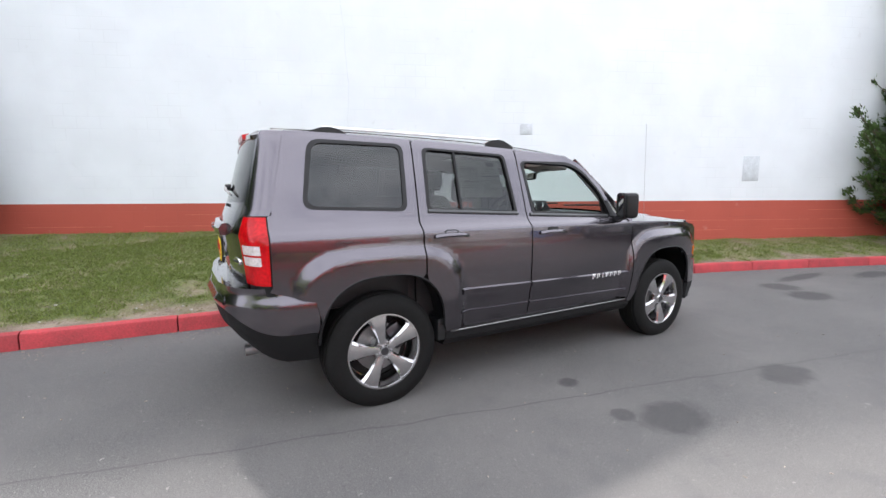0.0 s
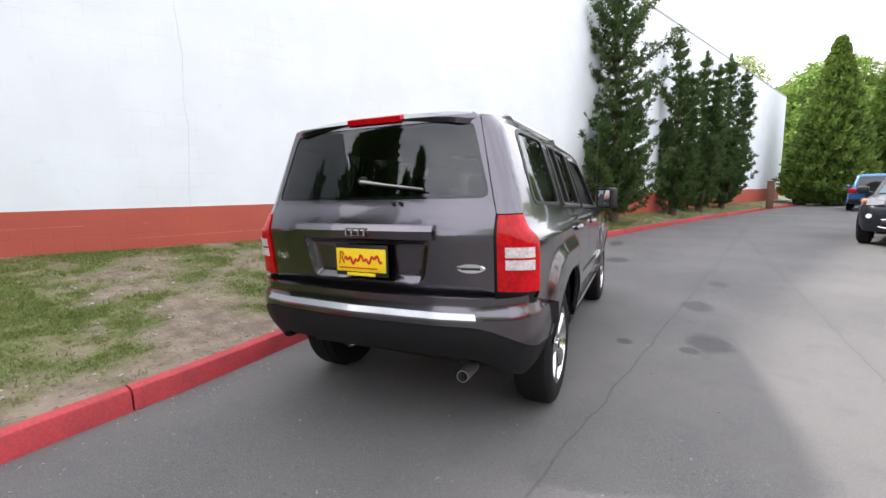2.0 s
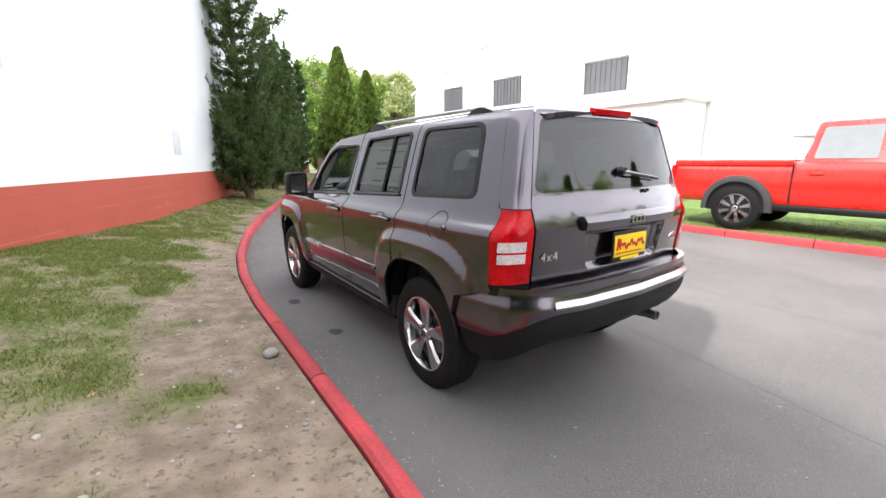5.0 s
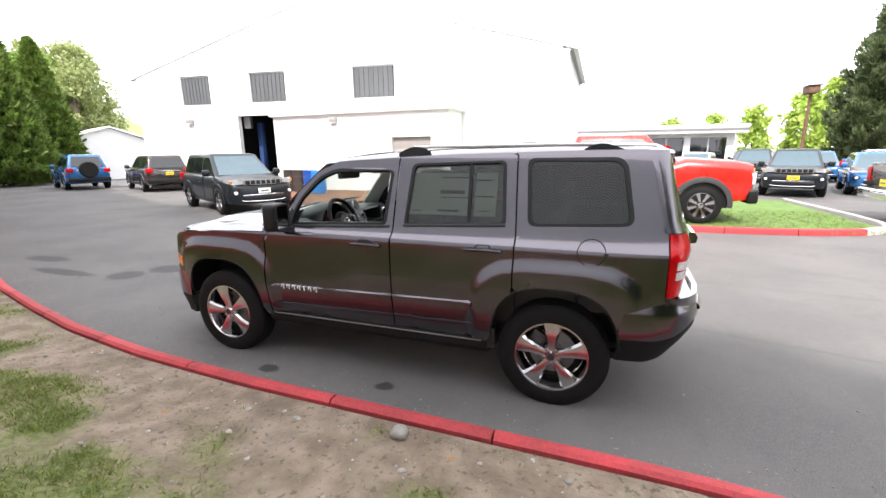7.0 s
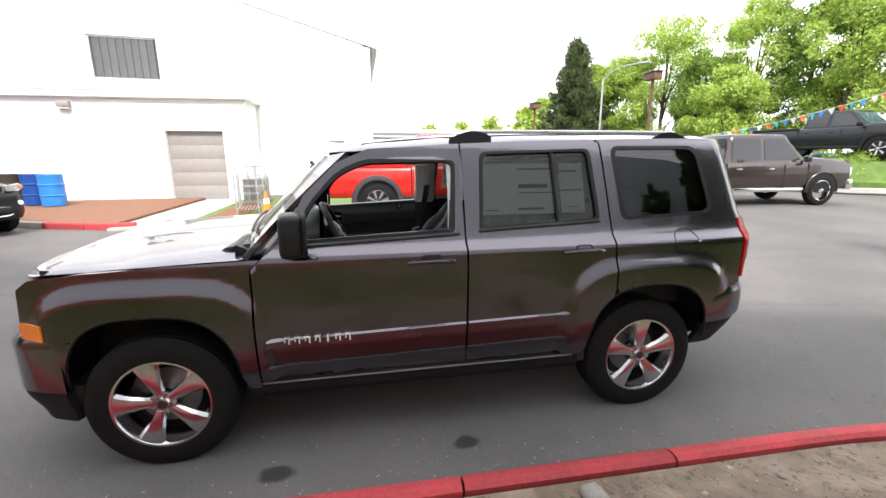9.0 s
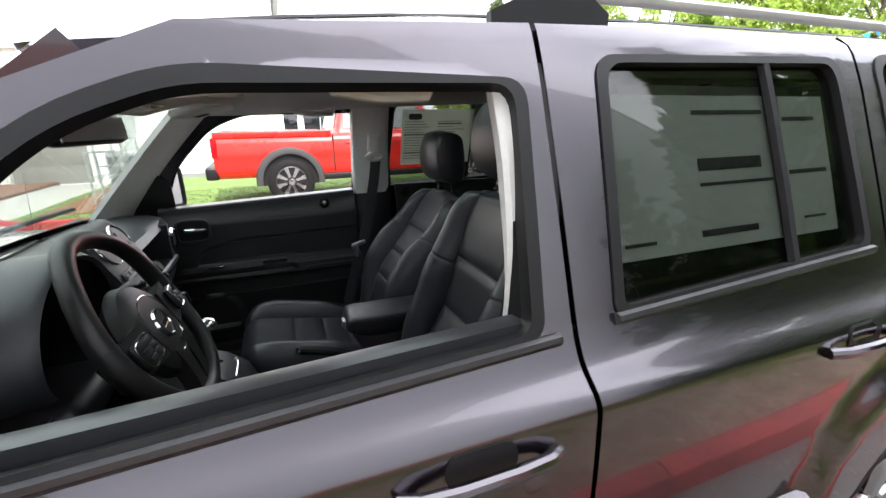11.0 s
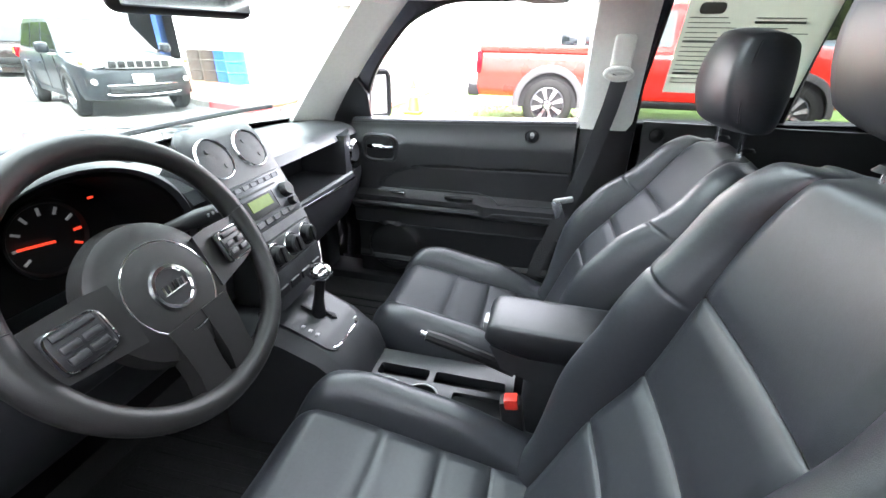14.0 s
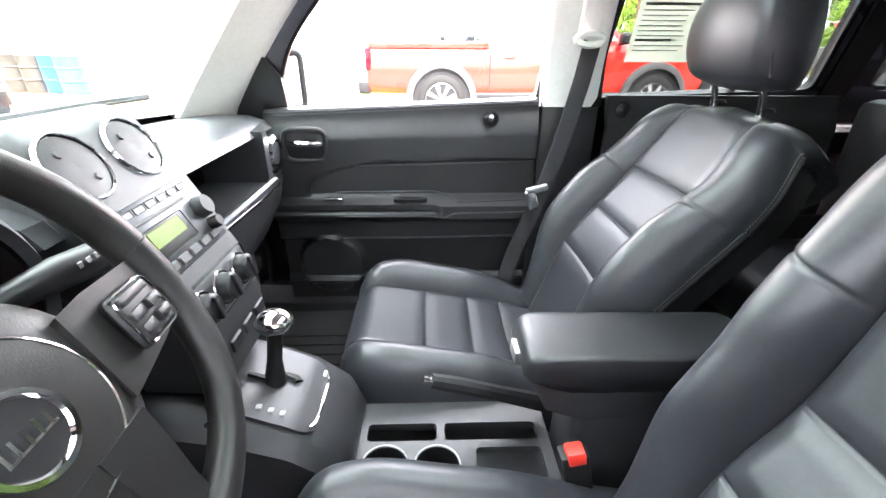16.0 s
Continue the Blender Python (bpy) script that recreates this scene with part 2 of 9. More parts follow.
def tube(points, r, n=8, closed=False, flat=1.0, caps=True):
    """A round (or, with flat < 1, strap-like) bar along points; r may be a list."""
    pts = [Vector(p) for p in points]
    k = len(pts)
    verts, faces = [], []
    up = None
    for i, p in enumerate(pts):
        t = (pts[(i + 1) % k] - pts[i - 1]) if closed or 0 < i < k - 1 else (pts[min(i + 1, k - 1)] - pts[max(i - 1, 0)])
        t.normalize()
        if up is None:
            up = t.orthogonal().normalized()
        up = (up - up.dot(t) * t).normalized()
        side = t.cross(up)
        rr = r[i] if isinstance(r, (list, tuple)) else r
        for j in range(n):
            a = 2 * math.pi * j / n
            verts.append(p + side * (rr * math.cos(a)) + up * (rr * flat * math.sin(a)))
    for i in range(k if closed else k - 1):
        for j in range(n):
            a, b = i * n, ((i + 1) % k) * n
            faces.append((a + j, a + (j + 1) % n, b + (j + 1) % n, b + j))
    if not closed and caps:
        faces += [tuple(range(n))[::-1], tuple((k - 1) * n + j for j in range(n))]
    return bmesh_of(verts, faces)


def loft(rings, caps=True, closed=True):
    n = len(rings[0])
    verts = [v for ring in rings for v in ring]
    faces = []
    for i in range(len(rings) - 1):
        for j in range(n if closed else n - 1):
            a, b = i * n + j, i * n + (j + 1) % n
            faces.append((a, b, b + n, a + n))
    if caps and closed:
        faces += [tuple(range(n))[::-1], tuple((len(rings) - 1) * n + j for j in range(n))]
    return bmesh_of(verts, faces)


def sheet(f, us, vs, thick=0.0, flip=1):
    """A curved sheet f(u, v), with thickness when given."""
    P = [[Vector(f(u, v)) for v in vs] for u in us]
    nu, nv = len(us), len(vs)
    verts = [p for row in P for p in row]
    faces = [(i * nv + j, (i + 1) * nv + j, (i + 1) * nv + j + 1, i * nv + j + 1) for i in range(nu - 1) for j in range(nv - 1)]
    if thick:
        back = []
        for i in range(nu):
            for j in range(nv):
                du = P[min(i + 1, nu - 1)][j] - P[max(i - 1, 0)][j]
                dv = P[i][min(j + 1, nv - 1)] - P[i][max(j - 1, 0)]
                back.append(P[i][j] - du.cross(dv).normalized() * thick * flip)
        k = len(verts)
        verts = verts + back
        faces = faces + [tuple(reversed([a + k for a in f])) for f in faces]
        rim = [(i * nv, (i + 1) * nv) for i in range(nu - 1)] + [(i * nv + nv - 1, (i + 1) * nv + nv - 1) for i in range(nu - 1)]
        rim += [(j, j + 1) for j in range(nv - 1)] + [((nu - 1) * nv + j, (nu - 1) * nv + j + 1) for j in range(nv - 1)]
        faces = faces + [(a, b, b + k, a + k) for a, b in rim]
    return bmesh_of(verts, faces)


def rounded(poly, r, n=5):
    """A polygon with its corners rounded; r may be a list."""
    out, k = [], len(poly)
    for i in range(k):
        p, a, b = Vector(poly[i]), Vector(poly[i - 1]), Vector(poly[(i + 1) % k])
        rr = r[i] if isinstance(r, (list, tuple)) else r
        da, db = (a - p), (b - p)
        rr = min(rr, da.length * 0.45, db.length * 0.45)
        if rr < 1e-4:
            out.append((p.x, p.y))
            continue
        s, e = p + da.normalized() * rr, p + db.normalized() * rr
        for j in range(n + 1):
            t = j / n
            q = s * (1 - t) ** 2 + p * 2 * t * (1 - t) + e * t * t
            out.append((q.x, q.y))
    return out


def plate(outline, holes, f, thick, cu=(), cv=(), flip=1):
    """A sheet cut to an outline with holes in the (u, v) plane, laid on the surface f(u, v) and given thickness."""
    bm = bmesh.new()
    edges = []
    for loop in (outline, *holes):
        vs = [bm.verts.new((u, v, 0)) for u, v in loop]
        edges += [bm.edges.new((vs[i], vs[(i + 1) % len(vs)])) for i in range(len(vs))]
    bmesh.ops.triangle_fill(bm, use_beauty=True, use_dissolve=False, edges=edges, normal=(0, 0, 1))
    for c in cu:
        bmesh.ops.bisect_plane(bm, geom=bm.verts[:] + bm.edges[:] + bm.faces[:], plane_co=(c, 0, 0), plane_no=(1, 0, 0))
    for c in cv:
        bmesh.ops.bisect_plane(bm, geom=bm.verts[:] + bm.edges[:] + bm.faces[:], plane_co=(0, c, 0), plane_no=(0, 1, 0))
    bm.verts.index_update()
    uv = [(v.co.x, v.co.y) for v in bm.verts]
    tris = [tuple(v.index for v in fc.verts) for fc in bm.faces]
    rim = [(e.verts[0].index, e.verts[1].index) for e in bm.edges if len(e.link_faces) == 1]
    bm.free()
    front, back, nor = [], [], []
    for u, v in uv:
        p, d = Vector(f(u, v)), 0.010
        n = (Vector(f(u + d, v)) - Vector(f(u - d, v))).cross(Vector(f(u, v + d)) - Vector(f(u, v - d))).normalized() * flip
        front.append(p), back.append(p - n * thick), nor.append(n)
    k = len(uv)
    if flip < 0:
        tris = [t[::-1] for t in tris]
    faces = tris + [tuple(reversed([a + k for a in t])) for t in tris] + [(a, b, b + k, a + k) for a, b in rim]
    me = mesh(front + back, faces)
    b = bmesh.new()
    b.from_mesh(me)
    bmesh.ops.recalc_face_normals(b, faces=b.faces)
    b.to_mesh(me)
    b.free()
    me.shade_smooth()
    me.set_sharp_from_angle(angle=radians(40))
    own = []
    nt = len(tris)
    for fc in me.polygons:
        for vi in fc.vertices:
            if fc.index < nt:
                own.append(nor[vi])
            elif fc.index < 2 * nt:
                own.append(-nor[vi - k])
            else:
                own.append((0, 0, 0))
    me.normals_split_custom_set(own)
    return me


def lettering(text, size, depth=0.002, spread=1.0):
    """Raised letters in the xy plane, centred, as a mesh."""
    cu = bpy.data.curves.new("text", "FONT")
    cu.body, cu.size, cu.extrude, cu.align_x, cu.align_y, cu.space_character = text, size, depth, "CENTER", "CENTER", spread
    ob = bpy.data.objects.new("text", cu)
    scene.collection.objects.link(ob)
    me = bpy.data.meshes.new_from_object(ob.evaluated_get(bpy.context.evaluated_depsgraph_get()))
    bpy.data.objects.remove(ob)
    bpy.data.curves.remove(cu)
    bm = bmesh.new()
    bm.from_mesh(me)
    return bm


def span(a, b, n):
    return [a + (b - a) * i / (n - 1) for i in range(n)]


def smooth(a, b, x):
    t = min(1, max(0, (x - a) / (b - a)))
    return t * t * (3 - 2 * t)

# ---- the setting: road, kerbs, verge, long wall, white workshop ----
def nodes_of(name, rough=0.9):
    m = bpy.data.materials.new(name)
    m.use_nodes = True
    nt = m.node_tree
    b = nt.nodes["Principled BSDF"]
    b.inputs["Roughness"].default_value = rough
    co = nt.nodes.new("ShaderNodeTexCoord")

    def tex(scale, detail=4, kind="ShaderNodeTexNoise"):
        n = nt.nodes.new(kind)
        n.inputs["Scale"].default_value = scale
        if kind == "ShaderNodeTexNoise":
            n.inputs["Detail"].default_value = detail
        nt.links.new(co.outputs["Object"], n.inputs["Vector"])
        return n.outputs[0]

    def calc(op, x, y=0.0, z=0.0):
        n = nt.nodes.new("ShaderNodeMath")
        n.operation = op
        for i, v in enumerate((x, y, z)):
            if isinstance(v, (int, float)):
                n.inputs[i].default_value = v
            else:
                nt.links.new(v, n.inputs[i])
        return n.outputs[0]

    def step(x, lo, hi, a=0.0, c=1.0):
        n = nt.nodes.new("ShaderNodeMapRange")
        n.interpolation_type = "SMOOTHSTEP"
        n.inputs[1].default_value, n.inputs[2].default_value, n.inputs[3].default_value, n.inputs[4].default_value = lo, hi, a, c
        nt.links.new(x, n.inputs[0])
        return n.outputs[0]

    def mix(fac, a, c, kind="MIX"):
        n = nt.nodes.new("ShaderNodeMix")
        n.data_type, n.blend_type = "RGBA", kind
        for i, v in ((0, fac), (6, a), (7, c)):
            if isinstance(v, tuple):
                n.inputs[i].default_value = (*v, 1)
            elif isinstance(v, (int, float)):
                n.inputs[i].default_value = v
            else:
                nt.links.new(v, n.inputs[i])
        return n.outputs[2]

    def bump(h, strength, dist=0.005):
        n = nt.nodes.new("ShaderNodeBump")
        n.inputs["Strength"].default_value, n.inputs["Distance"].default_value = strength, dist
        nt.links.new(h, n.inputs["Height"]), nt.links.new(n.outputs[0], b.inputs["Normal"])

    sep = nt.nodes.new("ShaderNodeSeparateXYZ")
    nt.links.new(co.outputs["Object"], sep.inputs[0])
    return m, nt, b, tex, calc, step, mix, bump, sep


def asphalt():
    m, nt, b, tex, calc, step, mix, bump, sep = nodes_of("asphalt", 0.85)
    grit, fine, wide = tex(260, 2), tex(90, 3), tex(0.55, 5)
    col = mix(step(grit, 0.35, 0.7), (0.048, 0.046, 0.046), (0.172, 0.165, 0.159))
    col = mix(step(tex(150, 2), 0.60, 0.72, 0, 0.7), col, (0.23, 0.22, 0.21))
    col = mix(step(tex(70, 2), 0.63, 0.70, 0, 0.45), col, (0.30, 0.285, 0.27))
    col = mix(step(tex(22, 2), 0.71, 0.75, 0, 0.4), col, (0.42, 0.40, 0.37))
    col = mix(step(tex(38, 3), 0.62, 0.70, 0, 0.6), col, (0.045, 0.043, 0.042))
    col = mix(step(wide, 0.35, 0.68, 0.0, 0.55), col, (0.162, 0.153, 0.146))
    col = mix(step(tex(5, 6), 0.5, 0.8, 0, 0.35), col, (0.075, 0.075, 0.078))
    wob = calc("MULTIPLY", calc("SUBTRACT", tex(9, 4), 0.5), 0.9)
    # oil and water marks: x, y, half sizes, strength
    for x, y, rx, ry, k in ((1.80, 0.05, 0.16, 0.22, 0.5), (1.84, 1.30, 0.15, 0.22, 0.5), (0.29, 5.7, 0.12, 0.65, 0.65), (0.75, 6.9, 0.15, 0.5, 0.6),
                            (1.17, -0.13, 0.06, 0.08, 0.6), (-0.55, 6.2, 0.22, 0.2, 0.7), (-0.99, -0.19, 0.055, 0.07, 0.9), (-1.04, 0.78, 0.06, 0.09, 0.85),
                            (0.89, 4.32, 0.2, 0.3, 0.6), (0.45, 4.6, 0.22, 0.25, 0.6), (1.64, -0.18, 0.07, 0.07, 0.5), (2.2, 2.6, 0.1, 0.2, 0.4)):
        dx = calc("DIVIDE", calc("SUBTRACT", sep.outputs[0], x), rx)
        dy = calc("DIVIDE", calc("SUBTRACT", sep.outputs[1], y), ry)
        d = calc("ADD", calc("SQRT", calc("ADD", calc("MULTIPLY", dx, dx), calc("MULTIPLY", dy, dy))), wob)
        col = mix(step(d, 0.7, 1.25, k, 0.0), col, (0.018, 0.018, 0.020))
    # the seam between two strips of paving, and a finer crack
    shake = calc("MULTIPLY", calc("SUBTRACT", tex(3.5, 6), 0.5), 0.08)
    for x0, k, w, s in ((1.40, 0.235, 0.006, 0.32), (2.75, 0.10, 0.004, 0.3), (4.6, 0.3, 0.004, 0.3)):
        d = calc("ABSOLUTE", calc("ADD", calc("SUBTRACT", calc("SUBTRACT", sep.outputs[0], x0), calc("MULTIPLY", sep.outputs[1], k)), shake))
        col = mix(step(d, w * 0.4, w * 2, s, 0.0), col, (0.02, 0.02, 0.021))
        col = mix(step(d, 0.02, 0.12, s * 0.25, 0.0), col, (0.05, 0.05, 0.052))
    nt.links.new(col, b.inputs["Base Color"])
    bump(calc("ADD", calc("MULTIPLY", grit, 0.6), fine), 0.5, 0.004)
    return m


def soil():
    """Bare earth where the verge's own "grass" value is low, thin turf where it is high."""
    m, nt, b, tex, calc, step, mix, bump, sep = nodes_of("verge_earth", 0.95)
    at = nt.nodes.new("ShaderNodeAttribute")
    at.attribute_name = "grass"
    earth = mix(step(tex(6, 6), 0.3, 0.7), (0.150, 0.112, 0.080), (0.265, 0.212, 0.160))
    earth = mix(step(tex(55, 4), 0.64, 0.78, 0, 0.7), earth, (0.34, 0.29, 0.23))
    earth = mix(step(tex(30, 3), 0.56, 0.70, 0, 0.8), earth, (0.095, 0.072, 0.053))
    turf = mix(step(tex(25, 4), 0.35, 0.65), (0.080, 0.103, 0.027), (0.155, 0.170, 0.054))
    turf = mix(step(tex(2.2, 5), 0.42, 0.70, 0, 0.85), turf, (0.24, 0.20, 0.12))
    g = calc("ADD", at.outputs["Fac"], calc("MULTIPLY", calc("SUBTRACT", tex(14, 5), 0.5), 0.9))
    nt.links.new(mix(step(g, 0.16, 0.82), earth, turf), b.inputs["Base Color"])
    bump(calc("ADD", tex(45, 5), calc("MULTIPLY", tex(9, 4), 1.5)), 0.8, 0.02)
    return m


def masonry(name, col, joint, grime, rough=0.75, strength=0.25, lines=0.5):
    """Painted concrete block: faint joints 0.4 x 0.2 m in relief, streaks and scuffs."""
    m, nt, b, tex, calc, step, mix, bump, sep = nodes_of(name, rough)
    com = nt.nodes.new("ShaderNodeCombineXYZ")
    nt.links.new(calc("ADD", sep.outputs[1], calc("MULTIPLY", sep.outputs[0], 0.42)), com.inputs[0]), nt.links.new(sep.outputs[2], com.inputs[1])
    br = nt.nodes.new("ShaderNodeTexBrick")
    br.inputs["Scale"].default_value, br.inputs["Brick Width"].default_value, br.inputs["Row Height"].default_value = 1.0, 0.40, 0.20
    br.inputs["Mortar Size"].default_value, br.inputs["Mortar Smooth"].default_value = 0.006, 0.6
    nt.links.new(com.outputs[0], br.inputs["Vector"])
    fac = br.outputs["Fac"]
    c = mix(step(tex(1.3, 5), 0.3, 0.7), col, tuple(k * 0.94 for k in col))
    c = mix(calc("MULTIPLY", fac, step(tex(1.1, 4), 0.46, 0.66, 0.0, lines)), c, joint)
    c = mix(step(tex(4.5, 7), 0.68, 0.80, 0, 0.6), c, grime)
    nt.links.new(c, b.inputs["Base Color"])
    bump(calc("SUBTRACT", calc("MULTIPLY", tex(70, 3), 0.15), fac), strength, 0.004)
    return m


ASPHALT, SOIL = asphalt(), soil()
WALLWHITE = masonry("white_painted_block", (0.76, 0.79, 0.82), (0.55, 0.57, 0.58), (0.62, 0.64, 0.65), lines=0.3, strength=0.15)
WALLRED = masonry("red_painted_block", (0.44, 0.085, 0.055), (0.34, 0.07, 0.05), (0.52, 0.22, 0.18), lines=0.8, strength=0.5)
STUCCO = mat("white_stucco", (0.80, 0.80, 0.79), 0.85, var=0.05, scale=1.2, bump=0.4, bscale=60)
KERBRED = mat("worn_red_kerb_paint", (0.385, 0.038, 0.045), 0.75, var=0.25, scale=5, fine=60, dark=(0.26, 0.034, 0.038), bump=0.7, bscale=70, each=0.15)
CONCRETE = mat("pale_concrete", (0.42, 0.40, 0.37), 0.85, var=0.2, scale=5, bump=0.5, bscale=80, each=0.1)
BARK_CHIP = mat("bark_mulch", (0.20, 0.095, 0.055), 0.95, var=0.5, scale=25, fine=80, bump=1.0, bscale=60)
LAWN = mat("lawn_turf", (0.10, 0.17, 0.035), 0.95, var=0.4, scale=4, fine=70, bump=1.0, bscale=90)


def kerb_x(y):
    """The road side of the long kerb."""
    return float(np.interp(y, [-40, -16, -8, -3.6, -2, 0.6, 1.7, 2.8, 3.8, 5.0, 6.2, 7.7, 11.2, 14.5, 17.8, 24.5, 31.0, 38.0],
                           [-5.0, -2.9, -2.0, -1.52, -1.38, -1.34, -1.27, -1.12, -0.90, -0.60, -0.22, 0.30, 1.60, 2.95, 4.35, 7.3, 10.3, 13.6]))


def wall_x(y):
    return -4.65 + 0.42 * y


def rise(y):
    """Height of the verge where it meets the wall."""
    return float(np.interp(y, [-40, -2, 1.5, 4, 6, 12, 38], [0.66, 0.62, 0.56, 0.42, 0.32, 0.36, 0.30]))


def grassy(x, y):
    a, b = kerb_x(y) - 0.14, wall_x(y)
    s = (a - x) / max(0.3, a - b)
    n = noise.noise(Vector((x * 1.1, y * 1.1, 3.3))) * 0.6 + noise.noise(Vector((x * 3.1, y * 3.1, 9.1))) * 0.55
    far = smooth(2.2, 5.0, y)
    near = smooth(-2.2, -0.6, y) * (1 - far)
    for px, py, r in ((-1.90, 0.38, 0.26), (-2.36, 0.54, 0.24), (-2.17, 1.15, 0.24), (-2.05, 1.75, 0.3), (-1.60, -0.48, 0.12), (-2.03, -0.9, 0.16), (-2.42, -0.1, 0.22), (-2.5, -0.5, 0.2), (-2.1, 3.3, 0.5)):
        n += 0.78 * math.exp(-((x - px) ** 2 + (y - py) ** 2) / (r * r))
    return 0.36 + 0.38 * s + n - 0.45 * smooth(0.35, 0.0, s) * (0.4 + 0.6 * near) - 0.06 * near + 0.22 * near * smooth(0.22, 0.45, s) + 0.15 * far + 0.50 * smooth(-1.4, -2.8, y) * smooth(0.0, 0.12, s)


def verge_z(x, y):
    a, b = kerb_x(y) - 0.14, wall_x(y)
    s = min(1.05, max(0.0, (a - x) / max(0.3, a - b)))
    return 0.108 + (rise(y) - 0.108) * s ** 1.15 + 0.022 * noise.noise(Vector((x * 1.7, y * 1.7, 0))) * min(1, 6 * s)


def ground():
    xs = [-600, -120, -40, -14, 0, 14, 40, 120, 600]
    verts = [(x, y, 0) for x in xs for y in xs]
    k = len(xs)
    return bmesh_of(verts, [(i * k + j, (i + 1) * k + j, (i + 1) * k + j + 1, i * k + j + 1) for i in range(k - 1) for j in range(k - 1)])


solid("ground", ground(), ASPHALT, "grey worn asphalt drive with oil spots and cracks", "road", "structure")


def verge():
    ys = span(-40, -12, 20) + span(-11.8, 12, 150) + span(12.5, 37.5, 50)
    cols = [0, 0.01] + span(0.03, 0.98, 44) + [1.03]
    verts = [(0, 0, 0)] * 0
    for y in ys:
        a, b = kerb_x(y) - 0.12, wall_x(y)
        for s in cols:
            x = a + (b - a) * s
            verts.append((x, y, verge_z(x, y)))
    k = len(cols)
    me = mesh(verts, [(i * k + j, (i + 1) * k + j, (i + 1) * k + j + 1, i * k + j + 1) for i in range(len(ys) - 1) for j in range(k - 1)])
    at = me.attributes.new("grass", "FLOAT", "POINT")
    at.data.foreach_set("value", [grassy(v[0], v[1]) for v in verts])
    return me


tagged(new("verge", finish(verge(), "verge", SOIL)), "bare earth verge with thin patchy grass between kerb and wall", "verge", kind="structure")


# the long white wall with its red foot
def wall_strip(z0, z1, y0, y1, thick):
    """A strip of the wall from y0 to y1, thick measured along x, its face on the wall line."""
    a, b = wall_x(y0), wall_x(y1)
    verts = [(a, y0, z0), (b, y1, z0), (b, y1, z1), (a, y0, z1), (a - thick, y0, z0), (b - thick, y1, z0), (b - thick, y1, z1), (a - thick, y0, z1)]
    return bmesh_of(verts, [(0, 1, 2, 3), (7, 6, 5, 4), (0, 4, 5, 1), (1, 5, 6, 2), (2, 6, 7, 3), (3, 7, 4, 0)])


RED_TOP = 1.13
wall_west = solid("wall_west", wall_strip(RED_TOP, 7.75, -40, 36.5, 0.35), WALLWHITE, "tall white painted block wall of a long building", "wall", "structure", smooth=0)
part("red_band", wall_strip(-0.1, RED_TOP, -40, 36.5, 0.352), WALLRED, wall_west, "red painted foot of the wall", smooth=0)
JOINT = mat("worn_red_joint", (0.53, 0.14, 0.09), 0.85, var=0.3, scale=3, fine=40)
rnd = random.Random(41)
for z in (0.33, 0.53, 0.73, 0.93):
    y = -9.0
    while y < 12.0:
        end = y + rnd.uniform(0.4, 2.6)
        if rnd.random() < 0.72:
            part("block_joint", wall_strip(z - 0.0045, z + 0.0045, y, end, 0.01), JOINT, wall_west, smooth=0).location = (0.0022, 0, 0)
        y = end + rnd.uniform(0.02, 0.5)
part("coping", wall_strip(7.75, 7.87, -40, 36.5, 0.40), STEEL, wall_west, "thin grey metal coping", smooth=0)


def wall_patch(y, z, w, h):
    d = Vector((0.42, 1, 0)).normalized()
    c = Vector((wall_x(y), y, z)) + Vector((d.y, -d.x, 0)) * 0.004
    m = Matrix((( d.x, 0, d.y, c.x), (d.y, 0, -d.x, c.y), (0, 1, 0, c.z), (0, 0, 0, 1)))
    return box((-w / 2, -h / 2, -0.01), (w / 2, h / 2, 0.006), 0.004, m=m)


GREYPATCH = mat("pale_grey_patch", (0.58, 0.61, 0.64), 0.8, var=0.15, scale=9)
for y, z, w, h in ((7.65, 1.78, 0.36, 0.50), (3.25, 2.5, 0.24, 0.2)):
    part("wall_patch", wall_patch(y, z, w, h), GREYPATCH, wall_west, "pale grey patched plate on the wall")


def crack():
    pts, y, z = [], 0.15, RED_TOP
    rnd = random.Random(5)
    while z < 7.7:
        pts.append((wall_x(y) + 0.003, y, z))
        z, y = z + 0.19, y + rnd.uniform(-0.03, 0.022)
    return tube(pts, 0.0025, 5)


part("crack", crack(), GREYPATCH, wall_west, "fine crack up the wall", smooth=0)


# the long kerb, in stones with open joints
def kerb_row(xs_of, stones, width, top, name, parent, materials, side):
    for (y0, y1), m in zip(stones, materials):
        rings = []
        for y in span(y0, y1, 5):
            p = Vector(xs_of(y))
            t = (Vector(xs_of(y + 0.05)) - Vector(xs_of(y - 0.05))).normalized()
            n = Vector((-t.y, t.x, 0)) * side
            w = [(0.0, -0.12), (0.008, top - 0.035), (0.018, top - 0.012), (0.04, top), (width - 0.02, top + 0.002), (width, top - 0.015), (width, -0.12)]
            wob = noise.noise(p * 2.3) * 0.006
            rings.append([p + n * (a + wob) + Vector((0, 0, b + wob * 0.6)) for a, b in w])
        part(name, loft(rings), m, parent)


